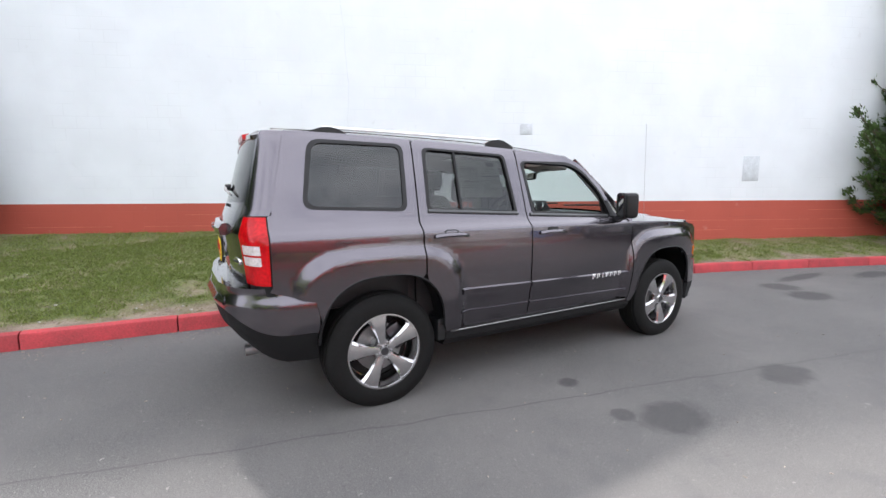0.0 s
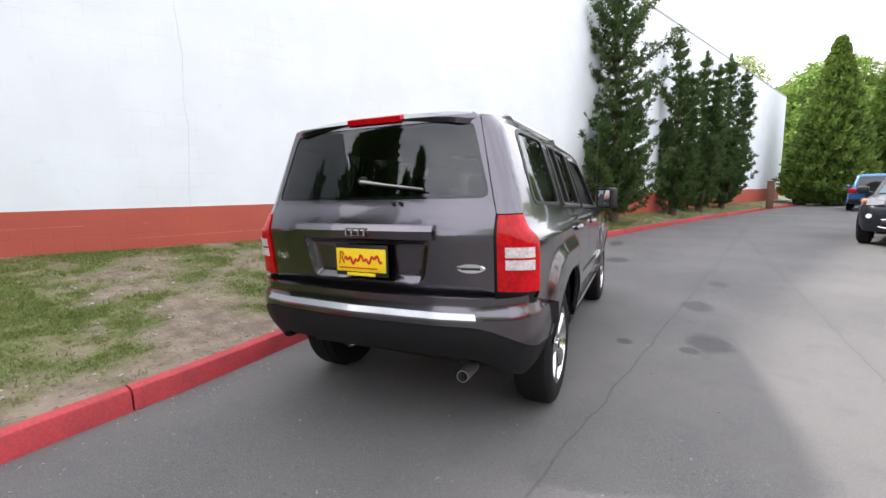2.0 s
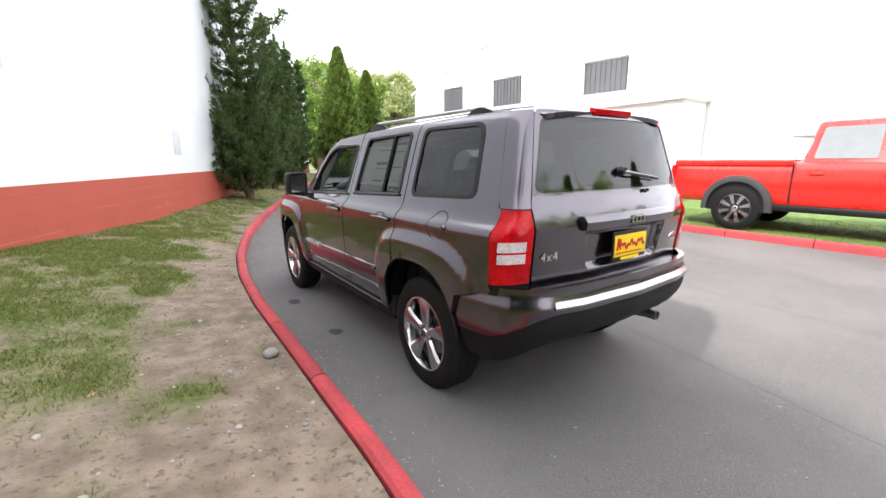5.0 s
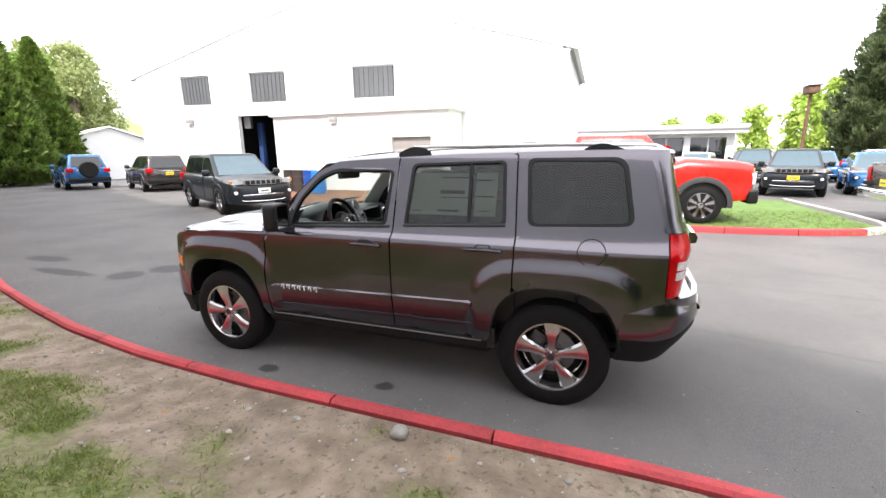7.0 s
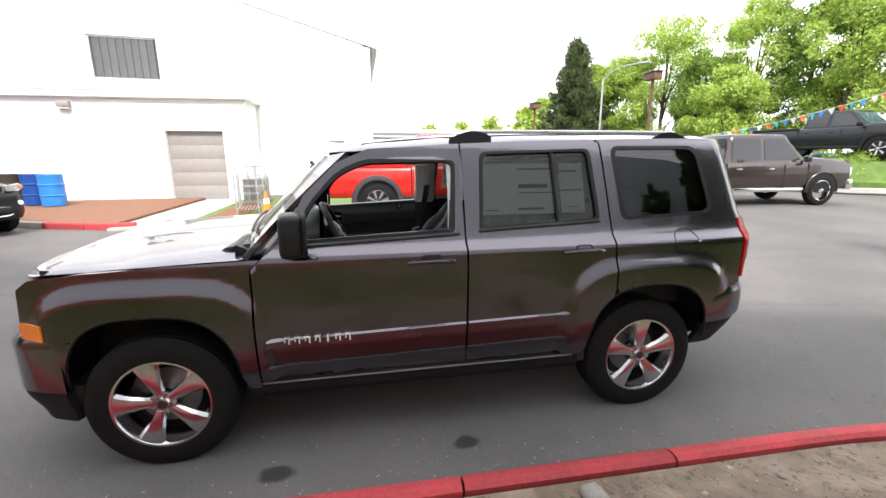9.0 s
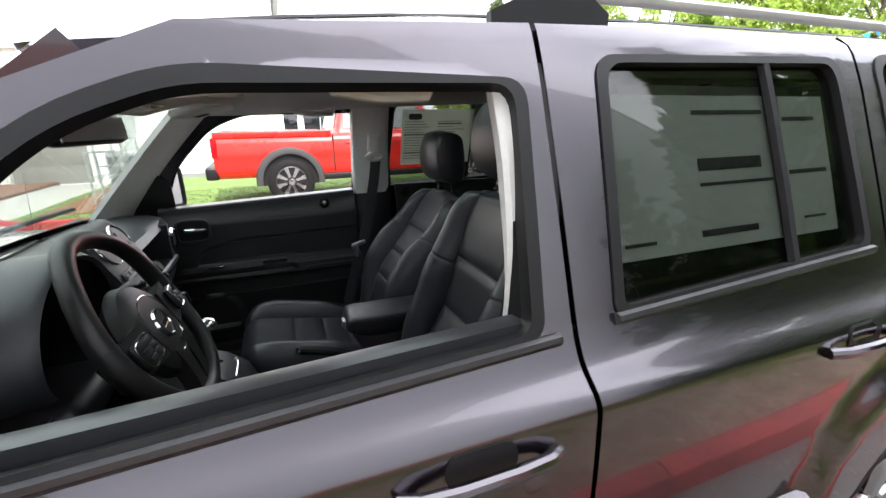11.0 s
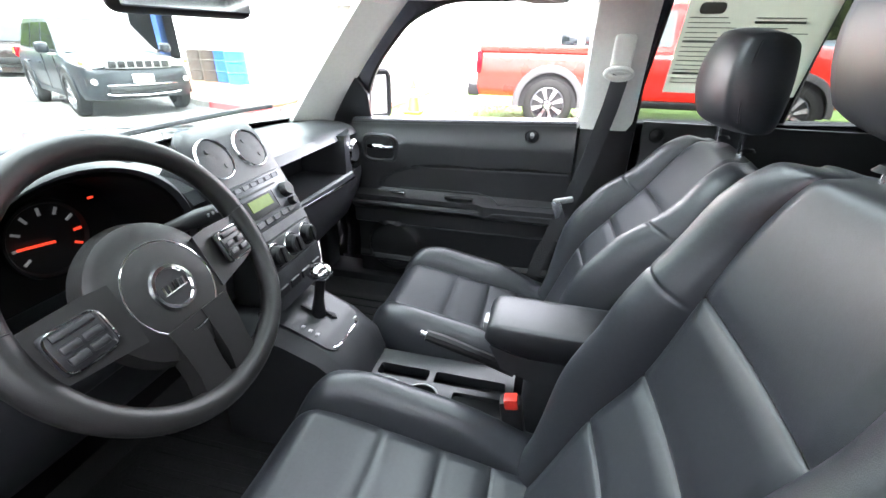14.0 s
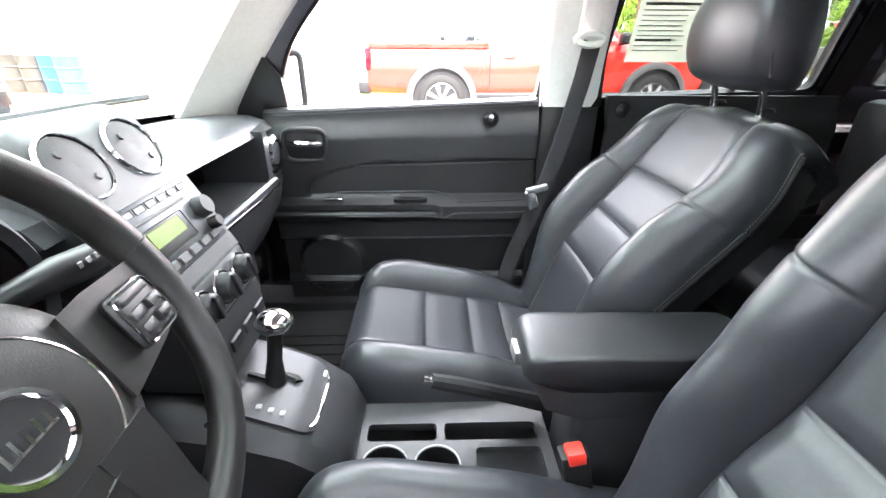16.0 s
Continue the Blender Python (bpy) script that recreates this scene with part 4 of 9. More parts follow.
# printed sheet inside the driver's side rear window, in two columns
for y0, y1, rows in ((-0.322, -0.752, ((-0.54, -0.73, 1.452, 0.008), (-0.54, -0.71, 1.360, 0.022), (-0.54, -0.74, 1.325, 0.006), (-0.53, -0.68, 1.240, 0.012), (-0.35, -0.42, 1.236, 0.006))), (-0.785, -0.925, ((-0.79, -0.89, 1.438, 0.008), (-0.79, -0.91, 1.335, 0.008), (-0.82, -0.89, 1.245, 0.005)))):
    on = lambda y, z: (-(half(y, z) - 0.0140), y, z)
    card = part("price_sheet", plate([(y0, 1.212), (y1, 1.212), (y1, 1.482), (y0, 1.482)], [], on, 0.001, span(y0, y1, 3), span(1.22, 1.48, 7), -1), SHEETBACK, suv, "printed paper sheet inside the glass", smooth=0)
    for a, b, z, h in rows:
        part("print_bar", plate([(a, z - h / 2), (b, z - h / 2), (b, z + h / 2), (a, z + h / 2)], [], lambda y, z: (-(half(y, z) - 0.0131), y, z), 0.0006, (), (), -1), BLACKINK, card, smooth=0)



def letters(bm, m, parent, label, metal):
    """Each raised letter a part of its own."""
    bm.transform(m)
    left = set(bm.verts)
    while left:
        todo, seen = [left.pop()], set()
        while todo:
            v = todo.pop()
            seen.add(v)
            for e in v.link_edges:
                w = e.other_vert(v)
                if w not in seen:
                    todo.append(w)
        left -= seen
        order = {v: i for i, v in enumerate(seen)}
        faces = {f for v in seen for f in v.link_faces}
        part("letter", bmesh_of([v.co.copy() for v in order], [[order[v] for v in f.verts] for f in faces]), metal, parent, label, smooth=0)
    bm.free()


for s in (-1, 1):
    for i, y in enumerate(span(0.705, 0.408, 7)):
        k = half(y, 0.628)
        if i == 4:
            part("badge_bar", box((min(s * (k + 0.006), s * (k + 0.0165)), y - 0.004, 0.611), (max(s * (k + 0.006), s * (k + 0.0165)), y + 0.004, 0.646), 0.001), LETTERSILVER, suv, "raised silver bar")
        else:
            part("badge_bar", join(box((min(s * (k + 0.006), s * (k + 0.0165)), y - 0.014, 0.611), (max(s * (k + 0.006), s * (k + 0.0165)), y - 0.007, 0.646), 0.001), box((min(s * (k + 0.006), s * (k + 0.0165)), y - 0.012, 0.639), (max(s * (k + 0.006), s * (k + 0.0165)), y + 0.014, 0.646), 0.001), box((min(s * (k + 0.006), s * (k + 0.0165)), y + 0.006, 0.622), (max(s * (k + 0.006), s * (k + 0.0165)), y + 0.012, 0.644), 0.001)), LETTERSILVER, suv, "raised silver mark")


# roof, bonnet, windscreen
def roof_z(x, y):
    z = float(np.interp(y, [-2.05, -1.8, -1.3, -0.6, -0.1, 0.25, 0.45, 0.56], [1.622, 1.638, 1.645, 1.638, 1.620, 1.592, 1.560, 1.530]))
    return z + 0.018 - 0.062 * (abs(x) / 0.64) ** 5 + 0.010 * (1 - (x / 0.6) ** 2) - 0.034 * smooth(-1.83, -1.955, y) ** 2


SUNROOF = rounded([(-0.40, -0.32), (0.40, -0.32), (0.40, 0.16), (-0.40, 0.16)], 0.05)
part("roof", plate(rounded([(-0.545, -1.957), (0.545, -1.957), (0.620, -1.70), (0.635, 0.10), (0.605, 0.33), (0.56, 0.47), (0, 0.56), (-0.56, 0.47), (-0.605, 0.33), (-0.635, 0.10), (-0.620, -1.70)], [0.09, 0.09, 0.1, 0, 0, 0.02, 0, 0.02, 0, 0, 0.1]), [SUNROOF], lambda x, y: (x, y, roof_z(x, y)), 0.025, span(-0.62, 0.62, 25), span(-1.94, 0.5, 33)), PAINT, suv, "roof with a sunroof opening")
part("sunroof_glass", plate(SUNROOF, [], lambda x, y: (x, y, roof_z(x, y) - 0.004), 0.005, span(-0.4, 0.4, 9), span(-0.3, 0.15, 7)), SUNGLASS, suv, "tinted sunroof glass").visible_shadow = False
for x in (-0.50, 0.50):
    part("roof_groove", tube([(x, y, roof_z(x, y) - 0.001) for y in span(0.3, -1.85, 14)], 0.006, 5), SATIN, suv)


def bonnet_z(x, y):
    z = float(np.interp(y, [0.86, 1.05, 1.4, 1.75, 1.86, 1.9], [1.105, 1.100, 1.085, 1.055, 1.03, 1.0]))
    return z - 0.045 * (abs(x) / 0.76) ** 3 + 0.012 * smooth(0.42, 0.36, abs(x))


part("bonnet", plate(rounded([(-0.846, 0.88), (0.846, 0.88), (0.844, 1.3), (0.829, 1.55), (0.807, 1.70), (0.786, 1.80), (0.70, 1.89), (0, 1.92), (-0.70, 1.89), (-0.786, 1.80), (-0.807, 1.70), (-0.829, 1.55), (-0.844, 1.3)], [0.03, 0.03, 0, 0, 0, 0.03, 0.05, 0, 0.05, 0.03, 0, 0, 0]), [], lambda x, y: (x, y, bonnet_z(x, y)), 0.03, span(-0.84, 0.84, 29), span(0.9, 1.9, 14)), PAINT, suv, "bonnet with a raised middle")


def screen(u, v):
    """Windscreen: u across, v from the cowl (0) to the roof (1)."""
    w = 0.70 - 0.145 * v
    return (u * w, 0.985 - 0.045 * u * u - 0.455 * v - 0.04 * u * u * (1 - v), 1.085 + 0.44 * v - 0.02 * u * u * (1 - v) + 0.03 * v * (1 - v))


part("windscreen", sheet(screen, span(-1, 1, 21), span(0, 1, 12), 0.006), CLEAR, suv, "clear laminated windscreen").visible_shadow = False
for s in (-1, 1):
    f = lambda a, v, s=s: (lambda p, q: tuple(p[i] * (1 - a) + q[i] * a for i in range(3)))(screen(s * 0.985, v), (s * half(0.83 - 0.52 * v, 1.06 + 0.475 * v) * 0.996, 0.880 - 0.50 * v + 0.012 * math.sin(v * 3.1), 1.06 + 0.485 * v))
    part("windscreen_pillar", sheet(f, span(0, 1, 6), span(0, 1, 14), 0.03, -s), PAINT, suv)
part("cowl", loft([[(x, 0.86, 1.03), (x, 1.0 - 0.05 * (x / 0.7) ** 2, 1.075), (x, 1.0 - 0.05 * (x / 0.7) ** 2, 1.09), (x, 0.93, 1.10), (x, 0.84, 1.06)] for x in span(-0.76, 0.76, 11)]), SATIN, suv, "black plastic cowl")
for x0, x1 in ((-0.62, -0.05), (0.02, 0.58)):
    pts = []
    for k in range(9):
        x = x0 + (x1 - x0) * k / 8
        p = screen(x / 0.70, 0.120 + 0.045 * k / 8)
        pts.append((p[0], p[1] + 0.012, p[2] + 0.016))
    part("wiper", tube(pts, 0.008, 6), SATIN, suv, "black windscreen wiper")

CERAMIC = mat("black_glass_border", (0.006, 0.006, 0.007), 0.25)
inner_face = lambda u, v: (lambda p: (p[0], p[1] - 0.008, p[2] - 0.005))(screen(u, v))
part("glass_border", sheet(inner_face, span(-0.99, 0.99, 25), span(0.0, 0.105, 4), 0.002), CERAMIC, suv, "black border of the windscreen")
for s in (-1, 1):
    part("glass_border", sheet(inner_face, [s * u for u in span(0.945, 0.99, 3)], span(0.105, 1.0, 12), 0.002), CERAMIC, suv)

# nose
NOSE = [(0.0, 2.07), (0.45, 2.045), (0.69, 1.995), (0.79, 1.915), (0.838, 1.82), (0.862, 1.712)]
nx, ny = [p[0] for p in NOSE], [p[1] for p in NOSE]


def nose(u, v, out=0.0):
    x = 0.862 * u
    return (x, float(np.interp(abs(x), nx, ny)) + out - 0.10 * smooth(0.75, 1.05, v) - 0.03 * smooth(0.45, 0.3, v), v)


part("grille_panel", sheet(lambda u, v: nose(u, v, -0.06), span(-0.90, 0.90, 25), span(0.70, 1.02, 8), 0.03, -1), PAINT, suv, "upright seven-slot front panel")
for i in range(7):
    x = -0.27 + 0.09 * i
    part("grille_slot", box((x - 0.026, 1.94, 0.77), (x + 0.026, 2.012, 0.95), 0.012), SATIN, suv)
part("front_bumper", sheet(lambda u, v: nose(u, v, 0.022 * smooth(0.70, 0.65, v) * (1 - u ** 8) - 0.03 * smooth(0.68, 0.705, v)), span(-1, 1, 51), span(0.44, 0.705, 10), 0.03, -1), PAINT, suv, "painted front bumper")
part("front_apron", sheet(lambda u, v: nose(u, v, (0.014 - 0.08 * smooth(0.43, 0.28, v)) * (1 - u ** 8)), span(-0.998, 0.998, 41), span(0.29, 0.45, 7), 0.035, -1), PLASTIC, suv, "black lower front apron")
part("undertray", box((-0.68, -1.75, 0.30), (0.68, 1.75, 0.36), 0.02), SATIN, suv, "dark underside")
for c in (-AXLE, AXLE):
    part("axle", cyl((-0.62, c, HUB - 0.04), (0.62, c, HUB - 0.04), 0.04, 12), SATIN, suv)


# tail
def tail_y(x, z):
    base = float(np.interp(z, [0.70, 0.80, 0.98, 1.06, 1.14, 1.20, 1.58, 1.63], [-2.085, -2.095, -2.115, -2.125, -2.10, -2.072, -1.968, -1.950]))
    return base + 0.075 * (abs(x) / 0.70) ** 2.6


def tail(x, z):
    return (x, tail_y(x, z), z)


GLASS = rounded([(-0.640, 1.225), (0.640, 1.225), (0.532, 1.592), (-0.532, 1.592)], 0.05)
RECESS = rounded([(-0.33, 0.815), (0.33, 0.815), (0.385, 1.045), (-0.385, 1.045)], 0.05)
GATE = rounded([(-0.665, 0.735), (0.665, 0.735), (0.672, 1.16), (0.655, 1.21), (0.560, 1.622), (-0.560, 1.622), (-0.655, 1.21), (-0.672, 1.16)], [0.05, 0.05, 0, 0, 0.04, 0.04, 0, 0])
gate = part("tailgate", plate(GATE, [GLASS, RECESS], tail, 0.03, span(-0.64, 0.64, 21), span(0.75, 1.58, 20), 1), PAINT, suv, "tailgate with a recessed number plate")
part("tailgate_glass", plate(GLASS, [], lambda x, z: (x, tail_y(x, z) + 0.004, z), 0.004, span(-0.6, 0.6, 15), span(1.23, 1.57, 8), 1), PRIVACY, suv, "dark tinted tailgate glass").visible_shadow = False
part("glass_border", plate([(p[0] * 1.012, 1.4 + (p[1] - 1.4) * 1.02) for p in GLASS], [[(p[0] * 0.965, 1.4 + (p[1] - 1.4) * 0.92) for p in GLASS]], lambda x, z: (x, tail_y(x, z) + 0.008, z), 0.004, span(-0.6, 0.6, 15), span(1.23, 1.57, 8), 1), SATIN, gate, "black border of the glass")


def recess(x, z):
    e = min(1.0, max(0.0, min(0.385 - abs(x) - 0.05 * (1.045 - z) / 0.23, z - 0.815, 1.045 - z) / 0.045))
    return (x, tail_y(x, z) + 0.035 * smooth(0, 1, e), z)


part("plate_recess", plate([(p[0] * 1.02, 0.93 + (p[1] - 0.93) * 1.02) for p in RECESS], [], recess, 0.01, span(-0.36, 0.36, 25), span(0.83, 1.03, 13), 1), PAINT, gate)
part("handle_bar", loft([[(x, tail_y(x, 1.07) - d, 1.07 + h) for d, h in ((-0.005, -0.036), (0.032, -0.030), (0.038, 0.008), (0.020, 0.034), (-0.005, 0.038))] for x in span(-0.405, 0.405, 21)]), PAINT, gate, "bar over the number plate")
card = part("number_plate", box((-0.156, -2.125, 0.845), (0.156, -2.112, 1.005), 0.006), BLACKINK, gate, "yellow dealer plate in a black frame")
part("plate_face", box((-0.148, -2.129, 0.868), (0.148, -2.124, 0.985), 0.002), YELLOW, card, "yellow plate face")
part("frame_strip", box((-0.085, -2.130, 0.847), (0.085, -2.126, 0.863), 0.001), YELLOW, card)
b = join(tube([(-0.100 + 0.225 * t, -2.131, 0.926 + 0.010 * math.sin(t * 44) + 0.012 * math.sin(t * 17) + 0.010 * t) for t in span(0, 1, 70)], 0.0062, 6, flat=0.4), box((-0.13, -2.132, 0.884), (0.10, -2.129, 0.890)), tube([(-0.128, -2.131, 0.905), (-0.120, -2.131, 0.968), (-0.100, -2.131, 0.962), (-0.112, -2.131, 0.936), (-0.098, -2.131, 0.908)], 0.006, 6, flat=0.4))
part("plate_mark", b, REDINK, card, "red mark on the plate", smooth=0)
MARQUE = box((-0.068, -2.158, 1.048), (0.068, -2.150, 1.090), 0.006)
part("maker_badge", MARQUE, SATIN, gate)
bars = [tube([(x, -2.162, 1.053), (x, -2.162, 1.086)], 0.005, 6) for x in (-0.055, -0.022, 0.018, 0.05)] + [tube([(-0.06, -2.162, z), (0.06, -2.162, z)], 0.004, 6) for z in (1.056, 1.083)]
part("badge_mark", join(*bars), CHROME, gate, "chrome maker's mark", smooth=0)
letters(lettering("4x4", 0.062, 0.003, 1.2), pose(-0.585, tail_y(0.585, 0.92) - 0.003, 0.92, 90, 0, -9), gate, "raised chrome letter", CHROME)
oval = lathe([(-0.004, 0.0), (-0.004, 0.062), (0.0, 0.068), (0.006, 0.068)], 32, "Y")
oval.transform(pose(0.565, tail_y(0.565, 0.905) - 0.002, 0.905, 0, 0, 9) @ Matrix.Diagonal((1, 1, 0.33, 1)))
part("oval_badge", oval, CHROME, gate, "oval chrome badge")
part("badge_bar", box((-0.045, -0.009, -0.005), (0.045, -0.004, 0.005), 0.001, 1, pose(0.565, tail_y(0.565, 0.905) - 0.002, 0.905, 0, 0, 9)), SATIN, gate)
part("stop_lamp", loft([[(x, tail_y(x, 1.632) - d, 1.628 + h) for d, h in ((-0.02, -0.020), (0.018, -0.018), (0.022, 0.010), (-0.02, 0.022))] for x in span(-0.16, 0.16, 9)]), REDLENS, gate, "red high stop lamp")
part("wiper_arm", tube([(-0.02, tail_y(0, 1.315) - 0.03, 1.315), (0.10, tail_y(0, 1.30) - 0.035, 1.300), (0.33, tail_y(0.3, 1.275) - 0.025, 1.272)], [0.010, 0.006, 0.004], 8), STEEL, gate, "grey rear wiper arm")
part("wiper_blade", tube([(0.05, tail_y(0, 1.305) - 0.02, 1.298), (0.34, tail_y(0.3, 1.27) - 0.015, 1.264)], 0.005, 6), SATIN, gate)
part("wiper_hub", lathe([(-0.035, 0.0), (-0.035, 0.018), (0.0, 0.024)], 16, "Y", (-0.02, tail_y(0, 1.32), 1.318)), SATIN, gate)
for x in (-0.02, 0.02):
    part("washer_stop", box((x + 0.19 - 0.008, tail_y(0.2, 1.205) - 0.016, 1.198), (x + 0.19 + 0.008, tail_y(0.2, 1.2), 1.216), 0.003), SATIN, gate)

for s in (-1, 1):
    # corner from the tailgate edge round to the flank
    def corner(a, z, s=s, o=0.0):
        xi_, yi_ = float(np.interp(z, [0.735, 1.16, 1.21, 1.622], [0.670, 0.677, 0.660, 0.563])), 0
        yi_ = tail_y(xi_, z)
        yo = float(np.interp(z, [0.78, 1.15, 1.16, 1.52, 1.62], [-1.925, -1.925, -1.905, -1.83, -1.80]))
        xo = half(yo, z)
        p, q = Vector((xi_, yi_, z)), Vector((xo, yo, z))
        k = Vector((xo - 0.012, yi_ + 0.030, z))
        r = p * (1 - a) ** 2 + k * 2 * a * (1 - a) + q * a * a
        return (s * (r.x + o * 0.6), r.y - o * 0.6, z)
    part("rear_pillar", sheet(corner, span(0, 1, 12), span(1.155, 1.617, 14), 0.03, s), PAINT, suv)
    lamp = part("rear_lamp", sheet(lambda a, z, s=s: corner(a, z, s, 0.008), span(0.02, 0.98, 14), span(0.80, 1.150, 12), 0.05, s), REDLENS, suv, "tall red rear lamp with a clear middle")
    for z0, z1 in ((0.903, 0.948), (0.959, 1.006)):
        part("clear_band", sheet(lambda a, z, s=s: corner(a, z, s, 0.013), span(0.13, 0.74, 10), span(z0, z1, 4), 0.012, s), SMOKELENS, lamp, "clear reversing lamp")
    part("lamp_back", sheet(lambda a, z, s=s: corner(a, z, s, -0.02), span(0, 1, 10), span(0.74, 1.16, 6), 0.02, s), SATIN, lamp)

# rear bumper: a painted wrap, a bright step and a dark lower part
BX, BY = [0.0, 0.45, 0.64, 0.74, 0.81, 0.850, 0.868, 0.878], [-2.205, -2.180, -2.140, -2.08, -2.005, -1.90, -1.80, -1.70]
BD = [0.0]
for i in range(1, 8):
    BD.append(BD[-1] + math.hypot(BX[i] - BX[i - 1], BY[i] - BY[i - 1]))


def bump_at(u, z, out=0.0):
    d = abs(u) * BD[-1]
    x, y = float(np.interp(d, BD, BX)), float(np.interp(d, BD, BY))
    k = 0.030 * smooth(0.60, 0.40, z) + 0.02 * smooth(0.68, 0.75, z)
    n = Vector((x * 0.9, y + 1.5, 0)).normalized()
    return (math.copysign(x - n.x * k + n.x * out, u), y - n.y * k + n.y * out, z)



def low_edge(u):
    """Where the paint of the bumper ends and the black part begins."""
    return 0.655 - 0.13 * smooth(0.50, 0.85, abs(u))


part("rear_bumper", sheet(lambda u, h: bump_at(u, low_edge(u) + (0.78 - low_edge(u)) * h), span(-1, 1, 61), span(0, 1, 11), 0.03, 1), PAINT, suv, "painted rear bumper")
part("bumper_lower", sheet(lambda u, h: bump_at(u, low_edge(u) - 0.175 * (1 - h), -0.010 - 0.06 * (1 - h) ** 2), span(-0.985, 0.985, 51), span(0, 1.03, 8), 0.03, 1), PLASTIC, suv, "black lower bumper")
part("bumper_step", loft([[(bump_at(u, 0.70, o)[0], bump_at(u, 0.70, o)[1], z) for o, z in ((0.004, 0.676), (0.014, 0.680), (0.016, 0.690), (-0.004, 0.716), (-0.04, 0.710))] for u in span(-0.525, 0.525, 31)]), BRIGHTSTEP, suv, "bright metal step on the bumper")
part("bumper_shelf", loft([[(bump_at(u, 0.74, -0.01)[0], bump_at(u, 0.74, -0.01)[1], 0.755), (bump_at(u, 0.74)[0] * 0.93, -1.90, 0.765), (bump_at(u, 0.74)[0] * 0.93, -1.90, 0.74), (bump_at(u, 0.74, -0.01)[0], bump_at(u, 0.74, -0.01)[1], 0.735)] for u in span(-0.80, 0.80, 31)]), PAINT, suv)
part("exhaust_tip", lathe([(-2.05, 0.026), (-2.05, 0.031), (-1.9, 0.031), (-1.9, 0.026), (-2.05, 0.026)], 24, "Y", (0.51, 0, 0.372)), STEEL, suv, "round chrome exhaust tip")
part("exhaust_pipe", cyl((0.51, -1.95, 0.365), (0.40, -1.2, 0.33), 0.027, 12), SATIN, suv)
part("aerial", cyl((0.80, 1.10, 1.02), (0.815, 1.05, 1.84), 0.0011, 6), STEEL, suv, "thin mast aerial")
# fuel flap on the driver's flank
flap = plate([(-1.52 + 0.082 * math.cos(t), 1.035 + 0.078 * math.sin(t)) for t in span(0, 2 * math.pi * 31 / 32, 32)], [[(-1.52 + 0.076 * math.cos(t), 1.035 + 0.072 * math.sin(t)) for t in span(0, 2 * math.pi * 31 / 32, 32)]], lambda y, z: (-half(y, z) - 0.001, y, z), 0.01, (), (), -1)
part("fuel_flap", flap, SATIN, suv, "round fuel flap")
part("flap_lock", lathe([(-0.012, 0.0), (-0.012, 0.009), (0.0, 0.014)], 12, "X", (-half(-1.60, 1.035), -1.60, 1.035)), PAINT, suv)


# wheels
def wheel(x, y, s, radius=0.350, rim=0.228, width=0.215, spokes=5, turn=0.0):
    """x is the outer face; s is the side that it faces."""
    R, t = radius, radius - rim
    prof = [(-0.030, rim - 0.006), (-0.004, rim + 0.004), (0.0, rim + 0.02), (0.002, rim + t * 0.5), (-0.010, R - 0.022), (-0.028, R - 0.004), (-0.06, R), (-width / 2, R + 0.001), (-width + 0.06, R), (-width + 0.01, R - 0.02), (-width, rim + 0.03), (-width + 0.02, rim - 0.006)]
    tyre = lathe([(d * s, r) for d, r in prof], 64)
    root = part("wheel", tyre, RUBBER, suv, "black tyre on a five-spoke polished alloy rim")
    ribs = [lathe([(s * d, R - 0.004), (s * d, R + 0.003), (s * (d - 0.028), R + 0.003), (s * (d - 0.028), R - 0.004)], 64) for d in (-0.05, -0.094, -0.138)]
    part("tread_rib", join(*ribs), RUBBER, root)
    part("rim", lathe([(s * d, r) for d, r in ((-0.020, rim + 0.004), (-0.006, rim + 0.002), (-0.006, rim - 0.008), (-0.020, rim - 0.016), (-0.17, rim - 0.026), (-0.175, rim - 0.01))], 64), ALLOY, root, "bright rim lip")
    part("brake_disc", lathe([(s * -0.11, 0.0), (s * -0.11, 0.148), (s * -0.125, 0.148), (s * -0.125, 0.0)], 40), STEEL, root, "steel brake disc")
    part("caliper", box((-0.03, -0.05, -0.08), (0.03, 0.05, 0.08), 0.015, 2, pose(s * -0.105, 0.11, 0.06, 30)), GUNMETAL, root)
    part("rim_back", lathe([(s * -0.145, 0.05), (s * -0.15, rim - 0.03)], 40), SATIN, root)
    hub = part("hub", lathe([(s * d, r) for d, r in ((-0.012, 0.0), (-0.012, 0.030), (-0.022, 0.036), (-0.024, 0.062), (-0.05, 0.070), (-0.11, 0.07))], 32), ALLOY, root)
    part("cap", lathe([(s * -0.008, 0.0), (s * -0.008, 0.022), (s * -0.014, 0.026)], 24), GUNMETAL, root)
    for i in range(spokes):
        a = 2 * math.pi * i / spokes + radians(turn)
        rings = []
        for r, w, d, th in ((0.045, 0.027, -0.022, 0.05), (0.085, 0.031, -0.018, 0.04), (0.14, 0.042, -0.012, 0.034), (0.19, 0.058, -0.010, 0.03), (rim - 0.006, 0.074, -0.012, 0.028)):
            rings.append([(s * (d + e), r * math.cos(a) - q * math.sin(a), r * math.sin(a) + q * math.cos(a)) for q, e in ((-w, -0.014), (-w * 0.72, 0), (0, 0.004), (w * 0.72, 0), (w, -0.014), (w * 0.7, -th), (-w * 0.7, -th))])
        part("spoke", loft(rings), ALLOY, root, "polished spoke")
        nut = a + math.pi / spokes
        part("wheel_nut", cyl((s * -0.026, 0.050 * math.cos(nut), 0.050 * math.sin(nut)), (s * -0.012, 0.050 * math.cos(nut), 0.050 * math.sin(nut)), 0.010, 6), STEEL, root)
    root.matrix_basis = pose(x, y, HUB)
    return root


